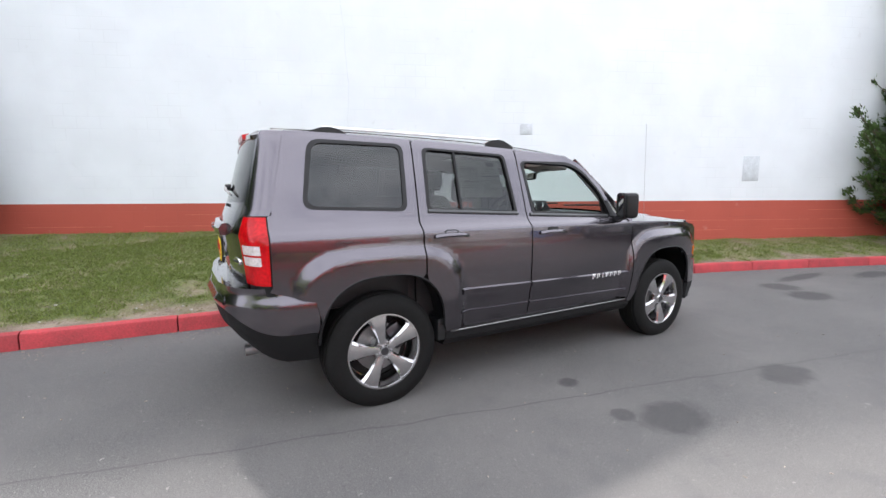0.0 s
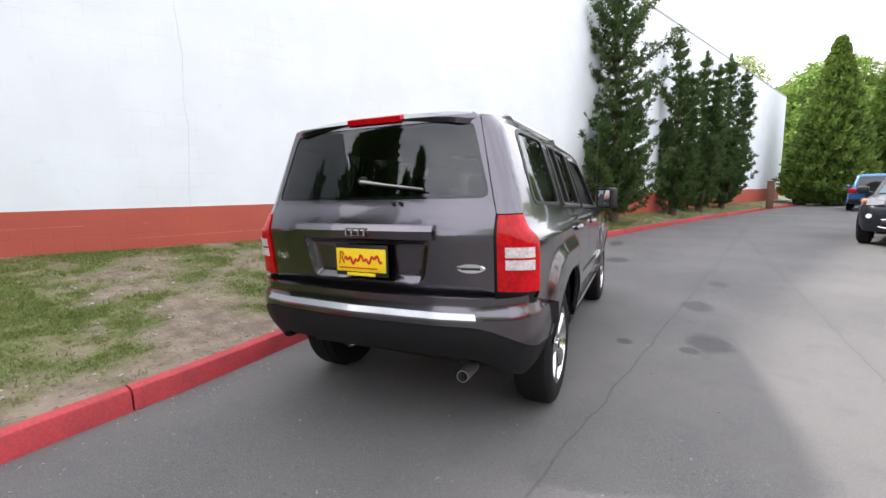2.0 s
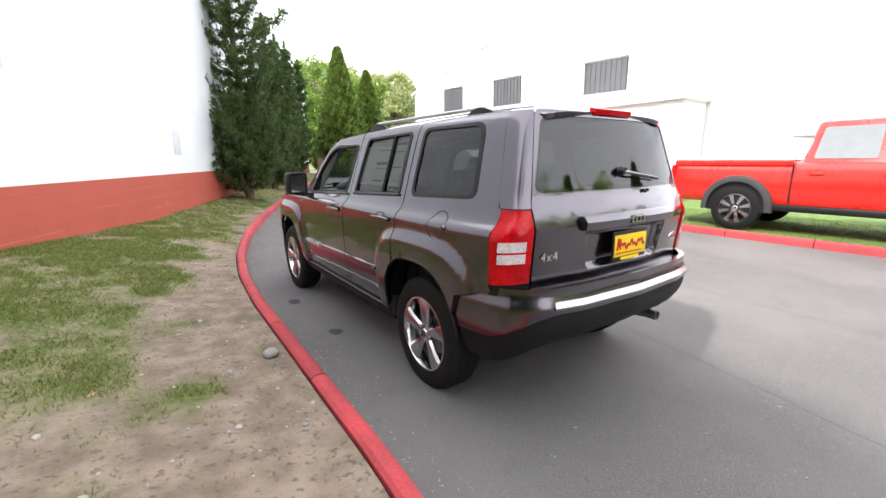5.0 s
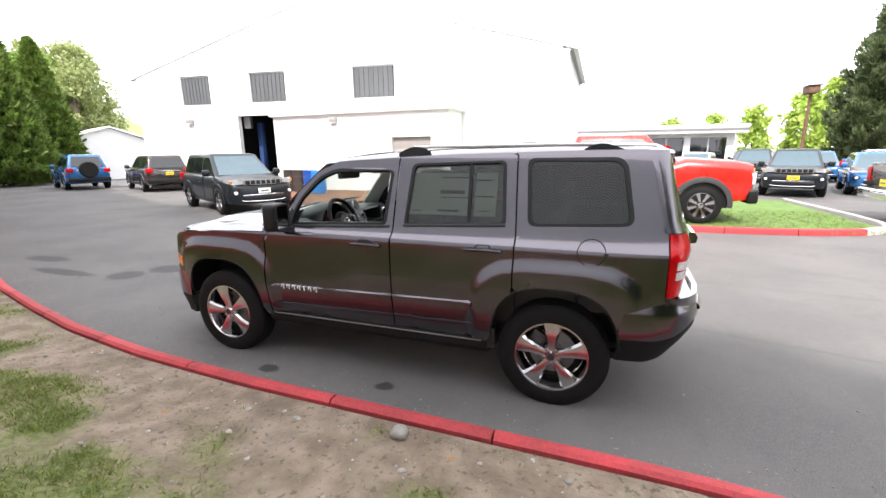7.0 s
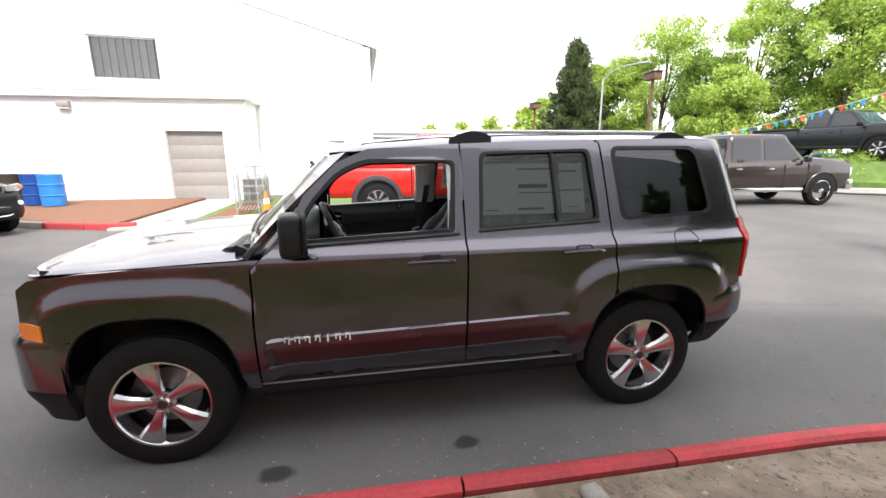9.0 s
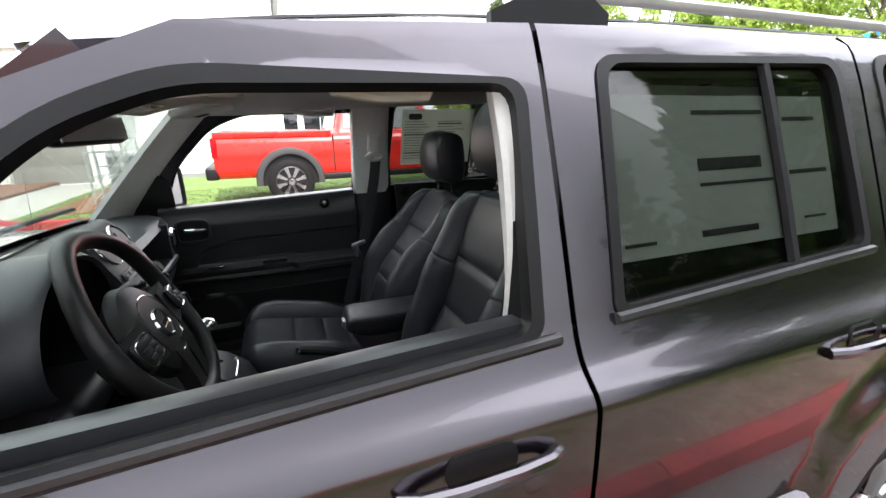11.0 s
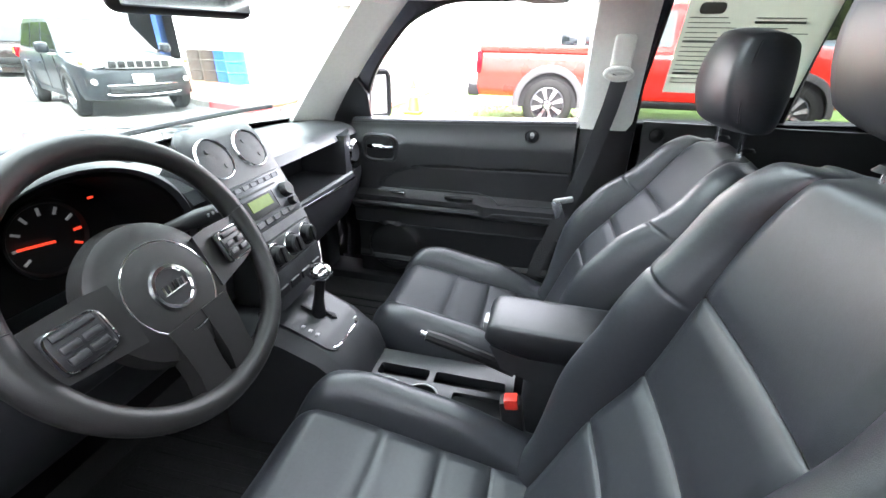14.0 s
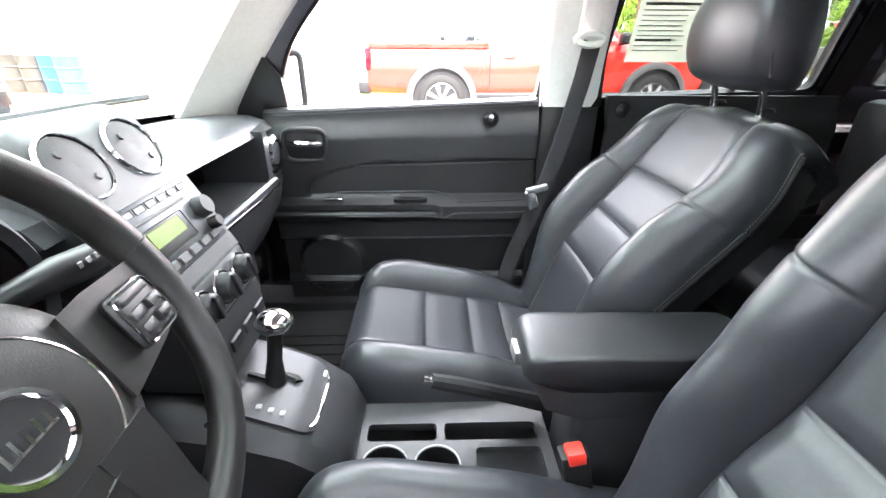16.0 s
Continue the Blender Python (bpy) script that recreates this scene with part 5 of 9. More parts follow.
for s in (-1, 1):
    wheel(s * 0.850, -AXLE, s, turn=90 if s < 0 else 100)
    wheel(s * 0.874, AXLE, s, turn=75 if s < 0 else 60)
# ---- the SUV: cabin ----
# floor, firewall, headliner
part("cabin_floor", box((-0.72, -1.9, 0.40), (0.72, 1.0, 0.44)), CARPET, suv, "black carpet", smooth=0)
part("bulkhead", box((-0.72, 0.95, 0.42), (0.72, 1.0, 1.04)), SATIN, suv, smooth=0)
part("rear_floor", box((-0.60, -1.95, 0.44), (0.60, -1.15, 0.72), 0.02), CARPET, suv, "black boot floor")
for s in (-1, 1):
    part("mat", box((s * 0.36 - 0.22, 0.30, 0.442), (s * 0.36 + 0.22, 0.86, 0.456), 0.006), RUBBER, suv, "black rubber floor mat")
    for k in range(9):
        part("mat_rib", box((s * 0.36 - 0.19 + 0.045 * k, 0.34, 0.456), (s * 0.36 - 0.175 + 0.045 * k, 0.80, 0.462), 0.002, 1), RUBBER, suv)
    part("cargo_trim", box((s * 0.60 - 0.03, -1.85, 0.6), (s * 0.70 + 0.03, -1.10, 1.15), 0.03), TRIM, suv)


def lining(x, y):
    return (x, y, roof_z(x * 0.9, y) - 0.055 - 0.05 * smooth(0.42, 0.62, abs(x)))


HOLE = rounded([(-0.36, -0.26), (0.36, -0.26), (0.36, 0.12), (-0.36, 0.12)], 0.06)
part("headliner", plate([(-0.625, -1.85), (0.625, -1.85), (0.625, 0.05), (0.59, 0.30), (0.54, 0.46), (0, 0.50), (-0.54, 0.46), (-0.59, 0.30), (-0.625, 0.05)], [HOLE], lining, 0.012, span(-0.6, 0.6, 21), span(-1.8, 0.45, 15), -1), LIGHTTRIM, suv, "pale grey cloth headliner")
part("sunroof_frame", tube([(p[0], p[1], lining(*p)[2] - 0.004) for p in HOLE], 0.014, 8, closed=True), LIGHTTRIM, suv, "padded sunroof surround")
rim = []
for z in (0.0, 0.05):
    rim.append([(p[0], p[1], lining(*p)[2] + z) for p in HOLE])
part("sunroof_well", loft(rim, caps=False), SATIN, suv)
for s in (-1, 1):
    part("sun_visor", box((-0.19, -0.075, -0.012), (0.19, 0.075, 0.012), 0.011, 3, pose(s * 0.34, 0.375, 1.492, -15)), LIGHTTRIM, suv, "pale grey sun visor")
    part("visor_lamp", box((-0.05, -0.02, -0.014), (0.05, 0.02, -0.010), 0.001, 1, pose(s * 0.34, 0.39, 1.4865, -15)), CLEARLENS, suv)
    part("grab_handle", tube([(s * 0.605, y, z) for y, z in ((0.10, 1.515), (0.085, 1.492), (0.02, 1.482), (-0.06, 1.484), (-0.075, 1.515))], 0.011, 8), LIGHTTRIM, suv, "grab handle over the door")
part("roof_console", box((-0.11, 0.24, 1.50), (0.11, 0.45, 1.545), 0.02), LIGHTTRIM, suv, "pale roof console")
mirror = part("inner_mirror", box((-0.125, -0.018, -0.034), (0.125, 0.018, 0.034), 0.017, 4, pose(-0.075, 0.57, 1.437, -6, 0, -14)), SATIN, suv, "black inner mirror")
part("mirror_glass", box((-0.115, -0.003, -0.027), (0.115, 0.002, 0.027), 0.002, 1, pose(-0.075, 0.57, 1.437, -6, 0, -14) @ pose(0, -0.0185, 0)), CHROME, mirror)
part("mirror_stem", cyl((-0.07, 0.585, 1.445), (0.0, 0.625, 1.485), 0.012, 10), SATIN, mirror)

# pillar trims
for s in (-1, 1):
    f = lambda a, v, s=s: (lambda p, q: tuple(p[i] * (1 - a) + q[i] * a for i in range(3)))(
        (lambda w: (w[0] * 0.975, w[1] - 0.02, w[2] - 0.012))(screen(s * (0.985 if s < 0 else 0.952), v)), (s * (half(0.70 - 0.36 * v, 1.12 + 0.36 * v) - 0.035), 0.735 - 0.33 * v + 0.014 * math.sin(3.1 * v), 1.115 + 0.375 * v))
    part("screen_pillar_trim", sheet(f, span(0, 1, 8), span(-0.10, 1.0, 15), 0.02, s), LIGHTTRIM, suv, "pale grey windscreen pillar trim")
    part("inner_sail", plate([(0.80, 1.04), (0.60, 1.085), (0.595, 1.20), (0.645, 1.275), (0.72, 1.19)], [], lambda y, z: (s * (half(y, z) - 0.033), y, z), 0.012, (), span(1.08, 1.24, 5), s), TRIM, suv, "black inner mirror sail")
    up = []
    for z in span(1.125, 1.53, 12):
        a = float(np.interp(z, (1.12, 1.25, 1.40, 1.53), (0.716, 0.700, 0.664, 0.612)))
        w = float(np.interp(z, (1.12, 1.16, 1.24, 1.32, 1.53), (0.006, 0.016, 0.032, 0.040, 0.042)))
        up.append([(s * (a + d), y, z) for d, y in ((w + 0.006, -0.152), (w, -0.144), (0.010, -0.150), (0.002, -0.162), (0.0, -0.28), (0.012, -0.312), (w + 0.006, -0.32))])
    part("middle_pillar_trim", loft(up), LIGHTTRIM, suv, "pale grey middle pillar trim")
    part("pillar_seal", loft([[(r[1][0] - s * 0.001, -0.150, r[0][2]), (s * (half(-0.2, r[0][2]) - 0.027), -0.152, r[0][2]), (s * (half(-0.2, r[0][2]) - 0.027), -0.326, r[0][2]), (r[1][0] - s * 0.001, -0.326, r[0][2])] for r in up]), RUBBER, suv, "black rubber seal beside the pillar trim", smooth=20)
    low = [[(s * x, y, z) for x, y in ((0.80, -0.150), (0.735, -0.158), (0.722, -0.19), (0.722, -0.29), (0.735, -0.325), (0.80, -0.34))] for z in span(0.45, 1.128, 6)]
    part("lower_pillar_trim", loft(low), TRIM, suv, "black lower pillar trim")
    up = 0.025 if s < 0 else 0.0         # the driver's belt is set higher
    slide = part("belt_slide", box((-0.010, -0.028, -0.050), (0.010, 0.028, 0.050), 0.009, 3, pose(s * (0.624 if s > 0 else 0.662), -0.232, 1.352 + up, 0, s * -12)), LIGHTTRIM, suv, "belt height slider")
    part("belt_loop", tube([(s * (0.606 if s > 0 else 0.640), -0.228 + dy, 1.300 + up + dz) for dy, dz in [(0.034 * math.cos(t), 0.013 * math.sin(t)) for t in span(0, 2 * math.pi * 19 / 20, 20)]], 0.009, 8, closed=True), LIGHTTRIM, slide)
    strap = [(s * 0.606, -0.234, 1.292 + up), (s * 0.606, -0.220, 1.20 + up * 0.6), (s * 0.602, -0.185, 1.04), (s * 0.595, -0.15, 0.92), (s * 0.61, -0.08, 0.70), (s * 0.63, -0.05, 0.55)]
    if s < 0:                            # hangs straighter on the driver's side
        strap = [(-0.638, -0.222, 1.312), (-0.634, -0.230, 1.22), (-0.628, -0.222, 1.10), (-0.622, -0.210, 0.96), (-0.615, -0.18, 0.75), (-0.62, -0.16, 0.55)]
    wide = 0.024 if s > 0 else 0.029
    rings = []
    for p in strap:
        rings.append([(p[0] + s * t * 0.5, p[1] + w * 0.9, p[2] + w * 0.35 + t * 0) for w, t in ((-wide, -0.002), (wide, -0.002), (wide, 0.002), (-wide, 0.002))])
    part("seat_belt", loft(rings), BELT, suv, "dark grey seat belt")
    clip = part("belt_tongue", box((-0.004, -0.016, -0.03), (0.004, 0.016, 0.03), 0.003, 2, pose(s * 0.582, -0.115, 0.888, -20)), CHROME, suv, "chrome belt tongue")
    part("tongue_grip", box((-0.008, -0.032, -0.010), (0.008, 0.032, 0.010), 0.006, 3, pose(s * 0.586, -0.128, 0.918, -15)), STEEL, clip)


# inner sills and footwell sides
for s in (-1, 1):
    part("sill_trim", box((min(s * 0.70, s * 0.832), -0.95, 0.33), (max(s * 0.70, s * 0.832), 0.836, 0.475), 0.008), TRIM, suv, "black plastic sill trim")
    part("bench_side_trim", box((min(s * 0.63, s * 0.70), -1.45, 0.33), (max(s * 0.63, s * 0.70), -0.86, 0.80), 0.02), TRIM, suv, "black trim beside the rear bench")
    part("footwell_side", box((min(s * 0.70, s * 0.80), 0.795, 0.40), (max(s * 0.70, s * 0.80), 0.835, 0.95), 0.006), TRIM, suv, "black footwell side trim")


# doors seen from inside
def panel_x(y, z, rear=False):
    x = 0.708 + 0.028 * smooth(1.06, 1.135, z)
    k = 0.0
    if rear:
        return x - 0.03 * smooth(0.80, 0.84, z) * smooth(0.90, 0.87, z)
    e = 0.0035
    slope = 0.508 - 0.14 * min(1.0, max(0.0, (z - 0.881) / 0.091)) ** 3
    inset = smooth(0.872, 0.872 + 2 * e, z) * smooth(0.973 + 2 * e + 0.012 * smooth(0.4, -0.1, y), 0.973 + 0.012 * smooth(0.4, -0.1, y), z) * smooth(slope + 2 * e, slope, y)
    k += 0.010 * inset
    k -= 0.030 * smooth(0.872, 0.858, z) * smooth(0.79, 0.82, z)
    k -= 0.018 * smooth(0.135, 0.105, y) * smooth(0.872, 0.858, z) * smooth(0.79, 0.82, z)
    k += 0.008 * math.exp(-((z - 0.835) / 0.004) ** 2) * smooth(0.10, 0.13, y)
    k += 0.030 * smooth(0.735, 0.722, z)
    k -= 0.012 * smooth(0.590, 0.580, z) * smooth(0.56, 0.57, z)
    r = math.hypot(y - 0.47, z - 0.63)
    k -= 0.022 * smooth(0.115, 0.100, r)
    return x + k


def sill(y):
    return -0.042 * (y + 0.155)


for s in (-1, 1):
    ys = [y for y in span(0.66, -0.148, 78)]
    zs = span(0.47, 1.138, 84)
    inner = part("door_panel", sheet(lambda y, z: (s * panel_x(y - 0.035, z + 0.018), y, z + sill(y) * smooth(0.98, 1.138, z)), ys, zs, 0.02, s), TRIM, suv, "black door panel with armrest and pocket")
    part("panel_top", loft([[(s * x, y, z + sill(y)) for x, z in ((0.735, 1.130), (0.744, 1.143), (0.772, 1.148), (0.785, 1.147), (0.785, 1.12), (0.742, 1.115))] for y in span(0.66, -0.148, 10)]), SILLBLACK, inner)
    part("handle_bezel", tube([(s * 0.704, 0.505 + 0.062 * math.copysign(abs(math.cos(t)) ** 0.5, math.cos(t)), 1.035 + 0.047 * math.copysign(abs(math.sin(t)) ** 0.5, math.sin(t))) for t in span(0, 2 * math.pi * 27 / 28, 28)], 0.007, 8, closed=True), TRIM, inner).location = (0, 0.036, -0.018)
    part("handle_cup", plate(rounded([(0.45, 0.993), (0.562, 0.993), (0.562, 1.077), (0.45, 1.077)], 0.03), [], lambda y, z: (s * 0.7065, y, z), 0.006, (), (), -s), SATIN, inner).location = (0, 0.036, -0.018)
    part("inner_handle", tube([(s * (0.700 - d), y, 1.040 + h) for y, d, h in ((0.55, -0.004, 0), (0.53, 0.008, 0.002), (0.50, 0.012, 0.003), (0.47, 0.010, 0), (0.455, 0.0, 0))], [0.009, 0.011, 0.011, 0.010, 0.007], 10), CHROME, inner, "chrome inner door handle").location = (0, 0.036, -0.018)
    part("lock_cup", lathe([(-0.004, 0.0), (0.0, 0.014), (0.004, 0.020), (0.0, 0.024)], 20, "X", (s * 0.712, -0.04, 1.108)), SATIN, inner).location = (0, 0.036, -0.018)
    part("lock_pin", cyl((s * 0.722, -0.04, 1.100), (s * 0.700, -0.04, 1.118), 0.007, 12), STEEL, inner).location = (0, 0.036, -0.018)
    part("window_switch", box((-0.008, -0.028, -0.003), (0.008, 0.028, 0.004), 0.003, 2, pose(s * 0.690, 0.435, 0.874)), CHROME if s > 0 else PLASTIC, inner).location = (0, 0.036, -0.018)
    part("pull_pocket", box((-0.010, -0.052, -0.006), (0.012, 0.052, 0.006), 0.004, 2, pose(s * 0.690, 0.20, 0.872)), SATIN, inner).location = (0, 0.036, -0.018)
    # thin glossy ridges added to stand in for highlights along the panel's edges
    for line in ([(0.543, 0.866), (0.538, 0.892), (0.50, 0.922), (0.45, 0.943), (0.41, 0.953), (0.20, 0.957), (-0.14, 0.966)], [(0.47, 0.868), (0.17, 0.872), (0.125, 0.862), (0.09, 0.846), (-0.14, 0.850)], [(0.46, 0.802), (0.13, 0.802), (0.10, 0.818), (-0.14, 0.822)], [(0.46, 0.712), (0.1, 0.718), (-0.14, 0.724)], [(0.60, 0.572), (0.45, 0.568), (0.30, 0.562)]):
        part("highlight_ridge", tube([(s * (panel_x(y - 0.035, z + 0.018) - 0.001), y, z) for y, z in [(float(np.interp(k, range(len(line)), [q[0] for q in line])), float(np.interp(k, range(len(line)), [q[1] for q in line]))) for k in span(0, len(line) - 1, 24)]], 0.0028, 6), LEATHER, inner)
    rearp = part("rear_door_panel", sheet(lambda y, z: (s * panel_x(y, z, True), y, z), span(-0.35, -1.05, 10), span(0.5, 1.155, 24), 0.02, s), TRIM, suv)
    part("inner_handle", tube([(s * 0.700, y, 1.06) for y in (-0.42, -0.45, -0.49, -0.52)], 0.010, 8), CHROME, rearp)
    part("lock_cup", lathe([(-0.004, 0.0), (0.0, 0.014), (0.004, 0.020), (0.0, 0.024)], 20, "X", (s * 0.712, -0.39, 1.118)), SATIN, rearp)
    # the sales sheet inside the rear window
    y0, y1, z0, z1 = (-0.385, -0.745, 1.245, 1.500)
    paper = part("window_sheet", plate([(y0, z0), (y1, z0), (y1, z1), (y0, z1)], [], lambda y, z: (s * (half(y, z) - 0.022), y, z), 0.001, span(y1, y0, 5), span(z0, z1, 8), s), PAPER, suv, "printed sales sheet behind the rear window", smooth=0)
    rnd = random.Random(3)
    for d in (-1, 1):
        for i in range(15):
            z = z1 - 0.055 - 0.0122 * i
            for j in range(2):
                a = y0 - 0.012 - j * 0.165
                b = a - rnd.uniform(0.08, 0.15)
                thick = 0.006 if (i * 2 + j) % 7 == 3 else 0.0022
                part("print_line", plate([(a, z), (b, z), (b, z + thick), (a, z + thick)], [], lambda y, zz, d=d: (s * (half(y, zz) - 0.0225 + d * 0.0016), y, zz), 0.0004, (), (), s), GREYINK, paper, smooth=0)
        part("print_block", plate(rounded([(y0 - 0.03, z1 - 0.045), (y0 - 0.095, z1 - 0.045), (y0 - 0.095, z1 - 0.018), (y0 - 0.03, z1 - 0.018)], 0.012), [], lambda y, zz, d=d: (s * (half(y, zz) - 0.0225 + d * 0.0018), y, zz), 0.0004, (), (), s), GREYINK, paper, smooth=0)


# dashboard
def across(sec, x0, x1, n=12, wide=None):
    """A bar of the (y, z) section from x0 to x1, its ends drawn back a little."""
    rings = []
    for x in span(x0, x1, n):
        t = abs(x) / 0.72
        rings.append([(x, y + (0.045 * t ** 3 if wide else 0), z - (0.02 * t ** 3 if wide else 0)) for y, z in sec])
    return loft(rings)


TOPSEC = [(0.945, 1.095), (0.90, 1.130), (0.80, 1.146), (0.68, 1.156), (0.60, 1.154), (0.555, 1.140), (0.538, 1.118), (0.60, 1.112), (0.80, 1.06), (0.95, 1.0)]
dash = part("dashboard", across(TOPSEC, -0.142, 0.71, 19, True), DASH, suv, "black moulded dashboard")
part("dash_side", across(TOPSEC, -0.71, -0.572, 5, True), DASH, dash)
part("dash_rear", across([(0.945, 1.095), (0.90, 1.130), (0.80, 1.146), (0.745, 1.152), (0.745, 1.08), (0.95, 1.0)], -0.574, -0.14, 11, True), DASH, dash)
dash.location = (0, 0.05, -0.033)
part("dash_lower", across([(0.545, 0.985), (0.528, 1.000), (0.527, 0.975), (0.545, 0.90), (0.60, 0.80), (0.66, 0.74), (0.90, 0.74), (0.90, 0.985)], -0.70, 0.70, 21, True), DASH, dash)
part("shelf_back", box((0.09, 0.70, 0.98), (0.55, 0.72, 1.13)), DASH, dash, smooth=0)
part("shelf_floor", box((0.09, 0.545, 0.985), (0.55, 0.72, 0.998)), DASH, dash, "open shelf over the glovebox", smooth=0)
part("dash_end", loft([[(x, 0.535 + 0.10 * ((x - 0.50) / 0.2) ** 2, z) for x in (0.505, 0.55, 0.60, 0.65, 0.69)] + [(x, 0.72, z) for x in (0.69, 0.505)] for z in span(0.975, 1.125, 5)]), DASH, dash)
part("dash_end", box((-0.70, 0.56, 0.97), (-0.56, 0.72, 1.13), 0.01), DASH, dash)
for x, y in ((0.600, 0.552), (-0.635, 0.552)):
    ring = part("side_vent", lathe([(-0.012, 0.030), (-0.016, 0.040), (-0.008, 0.047), (0.01, 0.047)], 32, "Y", (x, y, 1.052)), CHROME, dash, "round vent with a chrome ring")
    part("vent_disc", lathe([(-0.008, 0.0), (-0.010, 0.036), (0.0, 0.040)], 28, "Y", (x, y, 1.052)), DASH, ring)
part("bright_strip", tube([(x, 0.524 + 0.05 * max(0, x - 0.45), 0.992 - 0.03 * (x - 0.15)) for x in span(0.118, 0.55, 12)], 0.0045, 8), CHROME, dash, "chrome strip under the shelf")
part("strip_band", across([(0.5265, 0.985), (0.5215, 0.990), (0.5215, 1.002), (0.530, 1.006)], 0.115, 0.53, 8), SILVER, dash)
part("glovebox", plate(rounded([(0.17, 0.80), (0.60, 0.80), (0.62, 0.955), (0.17, 0.965)], 0.02), [], lambda x, z: (x, 0.533 + 0.32 * smooth(0.98, 0.74, z) ** 2 * 0.6 + 0.02, z), 0.02, (), span(0.8, 0.96, 8), 1), DASH, dash, "glovebox lid")
part("glovebox_latch", box((0.155, 0.500, 0.945), (0.185, 0.522, 0.957), 0.003), CHROME, dash)


# centre stack: a sloping face; z gives the height on it
def stack(x, z):
    y = float(np.interp(z, [0.86, 0.94, 1.00, 1.08, 1.13, 1.20, 1.235, 1.245], [0.425, 0.432, 0.446, 0.487, 0.512, 0.552, 0.580, 0.61]))
    return (x, y + 0.9 * max(0, abs(x) - 0.085) ** 1.5, z)


part("centre_console_face", plate(rounded([(-0.100, 0.86), (0.100, 0.86), (0.112, 1.10), (0.108, 1.240), (-0.118, 1.240), (-0.118, 1.10)], [0.02, 0.02, 0.05, 0.035, 0.035, 0.05]), [], stack, 0.12, span(-0.13, 0.13, 9), span(0.87, 1.235, 19), 1), DASH, dash, "centre stack with vents and radio")


def on_stack(x, z):
    p, q = Vector(stack(x, z - 0.01)), Vector(stack(x, z + 0.01))
    up = (q - p).normalized()
    n = Vector((1, 0, 0)).cross(up)
    return Matrix(((1, up.x, n.x, x), (0, up.y, n.y, stack(x, z)[1]), (0, up.z, n.z, z), (0, 0, 0, 1)))


for x in (-0.058, 0.052):
    m = on_stack(x, 1.185)
    b = lathe([(0.0, 0.0405), (0.004, 0.0412), (0.005, 0.0425), (0.003, 0.0438), (0.0, 0.045)], 36, "Z")
    b.transform(m)
    ring = part("air_vent", b, CHROME, dash, "round air vent with a chrome ring")
    b = lathe([(0.003, 0.0), (0.004, 0.020), (0.002, 0.0395), (-0.006, 0.0408)], 32, "Z")
    b.transform(m)
    part("vent_disc", b, DASH, ring)
    for dx, dy in ((-0.012, 0.018), (0.014, -0.018)):
        b = lathe([(0.006, 0.0), (0.006, 0.004), (0.002, 0.006)], 14, "Z", (dx, dy, 0))
        b.transform(m)
        part("vent_dimple", b, DASH, ring)
m = on_stack(-0.005, 1.082)
radio = part("radio", box((-0.098, -0.052, -0.004), (0.100, 0.055, 0.004), 0.004, 2, m), SILVER, dash, "grey radio with a green display")
part("disc_slot", box((-0.062, 0.026, 0.003), (0.062, 0.031, 0.0055), 0.001, 1, m), BLACKINK, radio)
part("radio_window", box((-0.065, -0.024, 0.003), (0.035, 0.018, 0.0055), 0.003, 2, m), BLACKINK, radio)
# green colour and faint glow paint the reflection on the dark display
LCD = glow("green_display", (0.12, 0.17, 0.02), 0.009)
part("display", box((-0.052, -0.010, 0.0056), (0.022, 0.014, 0.0066), 0.001, 1, m), LCD, radio, "green display, a reflection put into its colour and glow")
for i in range(6):
    part("radio_button", box((-0.092 + 0.029 * i, -0.046, 0.003), (-0.068 + 0.029 * i, -0.032, 0.007), 0.002, 1, m), DASH, radio)
for i in range(7):
    part("radio_button", box((-0.090 + 0.0255 * i, 0.038, 0.003), (-0.068 + 0.0255 * i, 0.049, 0.0048), 0.002, 1, m), SILVER, radio)
for x, y, r in ((0.078, 0.004, 0.017), (0.078, -0.026, 0.010)):
    b = lathe([(0.020, 0.0), (0.020, r * 0.85), (0.016, r), (0.0, r * 1.1)], 20, "Z", (x, y, 0))
    b.transform(m)
    part("radio_knob", b, SATIN, radio)
m = on_stack(0.0, 0.985)
climate = part("climate_panel", box((-0.095, -0.034, -0.004), (0.095, 0.034, 0.005), 0.008, 2, m), DASH, dash, "heater controls")
for x in (-0.062, 0.0, 0.062):
    b = lathe([(0.004, 0.028), (0.007, 0.026), (0.007, 0.024)], 28, "Z", (x, 0, 0))
    b.transform(m)
    part("dial_ring", b, CHROME, climate)
    b = join(lathe([(0.024, 0.0), (0.024, 0.017), (0.020, 0.021), (0.0, 0.023)], 24, "Z", (x, 0, 0)), box((x - 0.004, -0.018, 0.022), (x + 0.004, 0.018, 0.029), 0.002))
    b.transform(m)
    part("heater_dial", b, SATIN, climate)
for i in range(4):
    part("lower_switch", box((-0.09 + 0.047 * i, -0.012, 0.001), (-0.052 + 0.047 * i, 0.010, 0.006), 0.003, 1, on_stack(0.0, 0.905)), SATIN, dash)

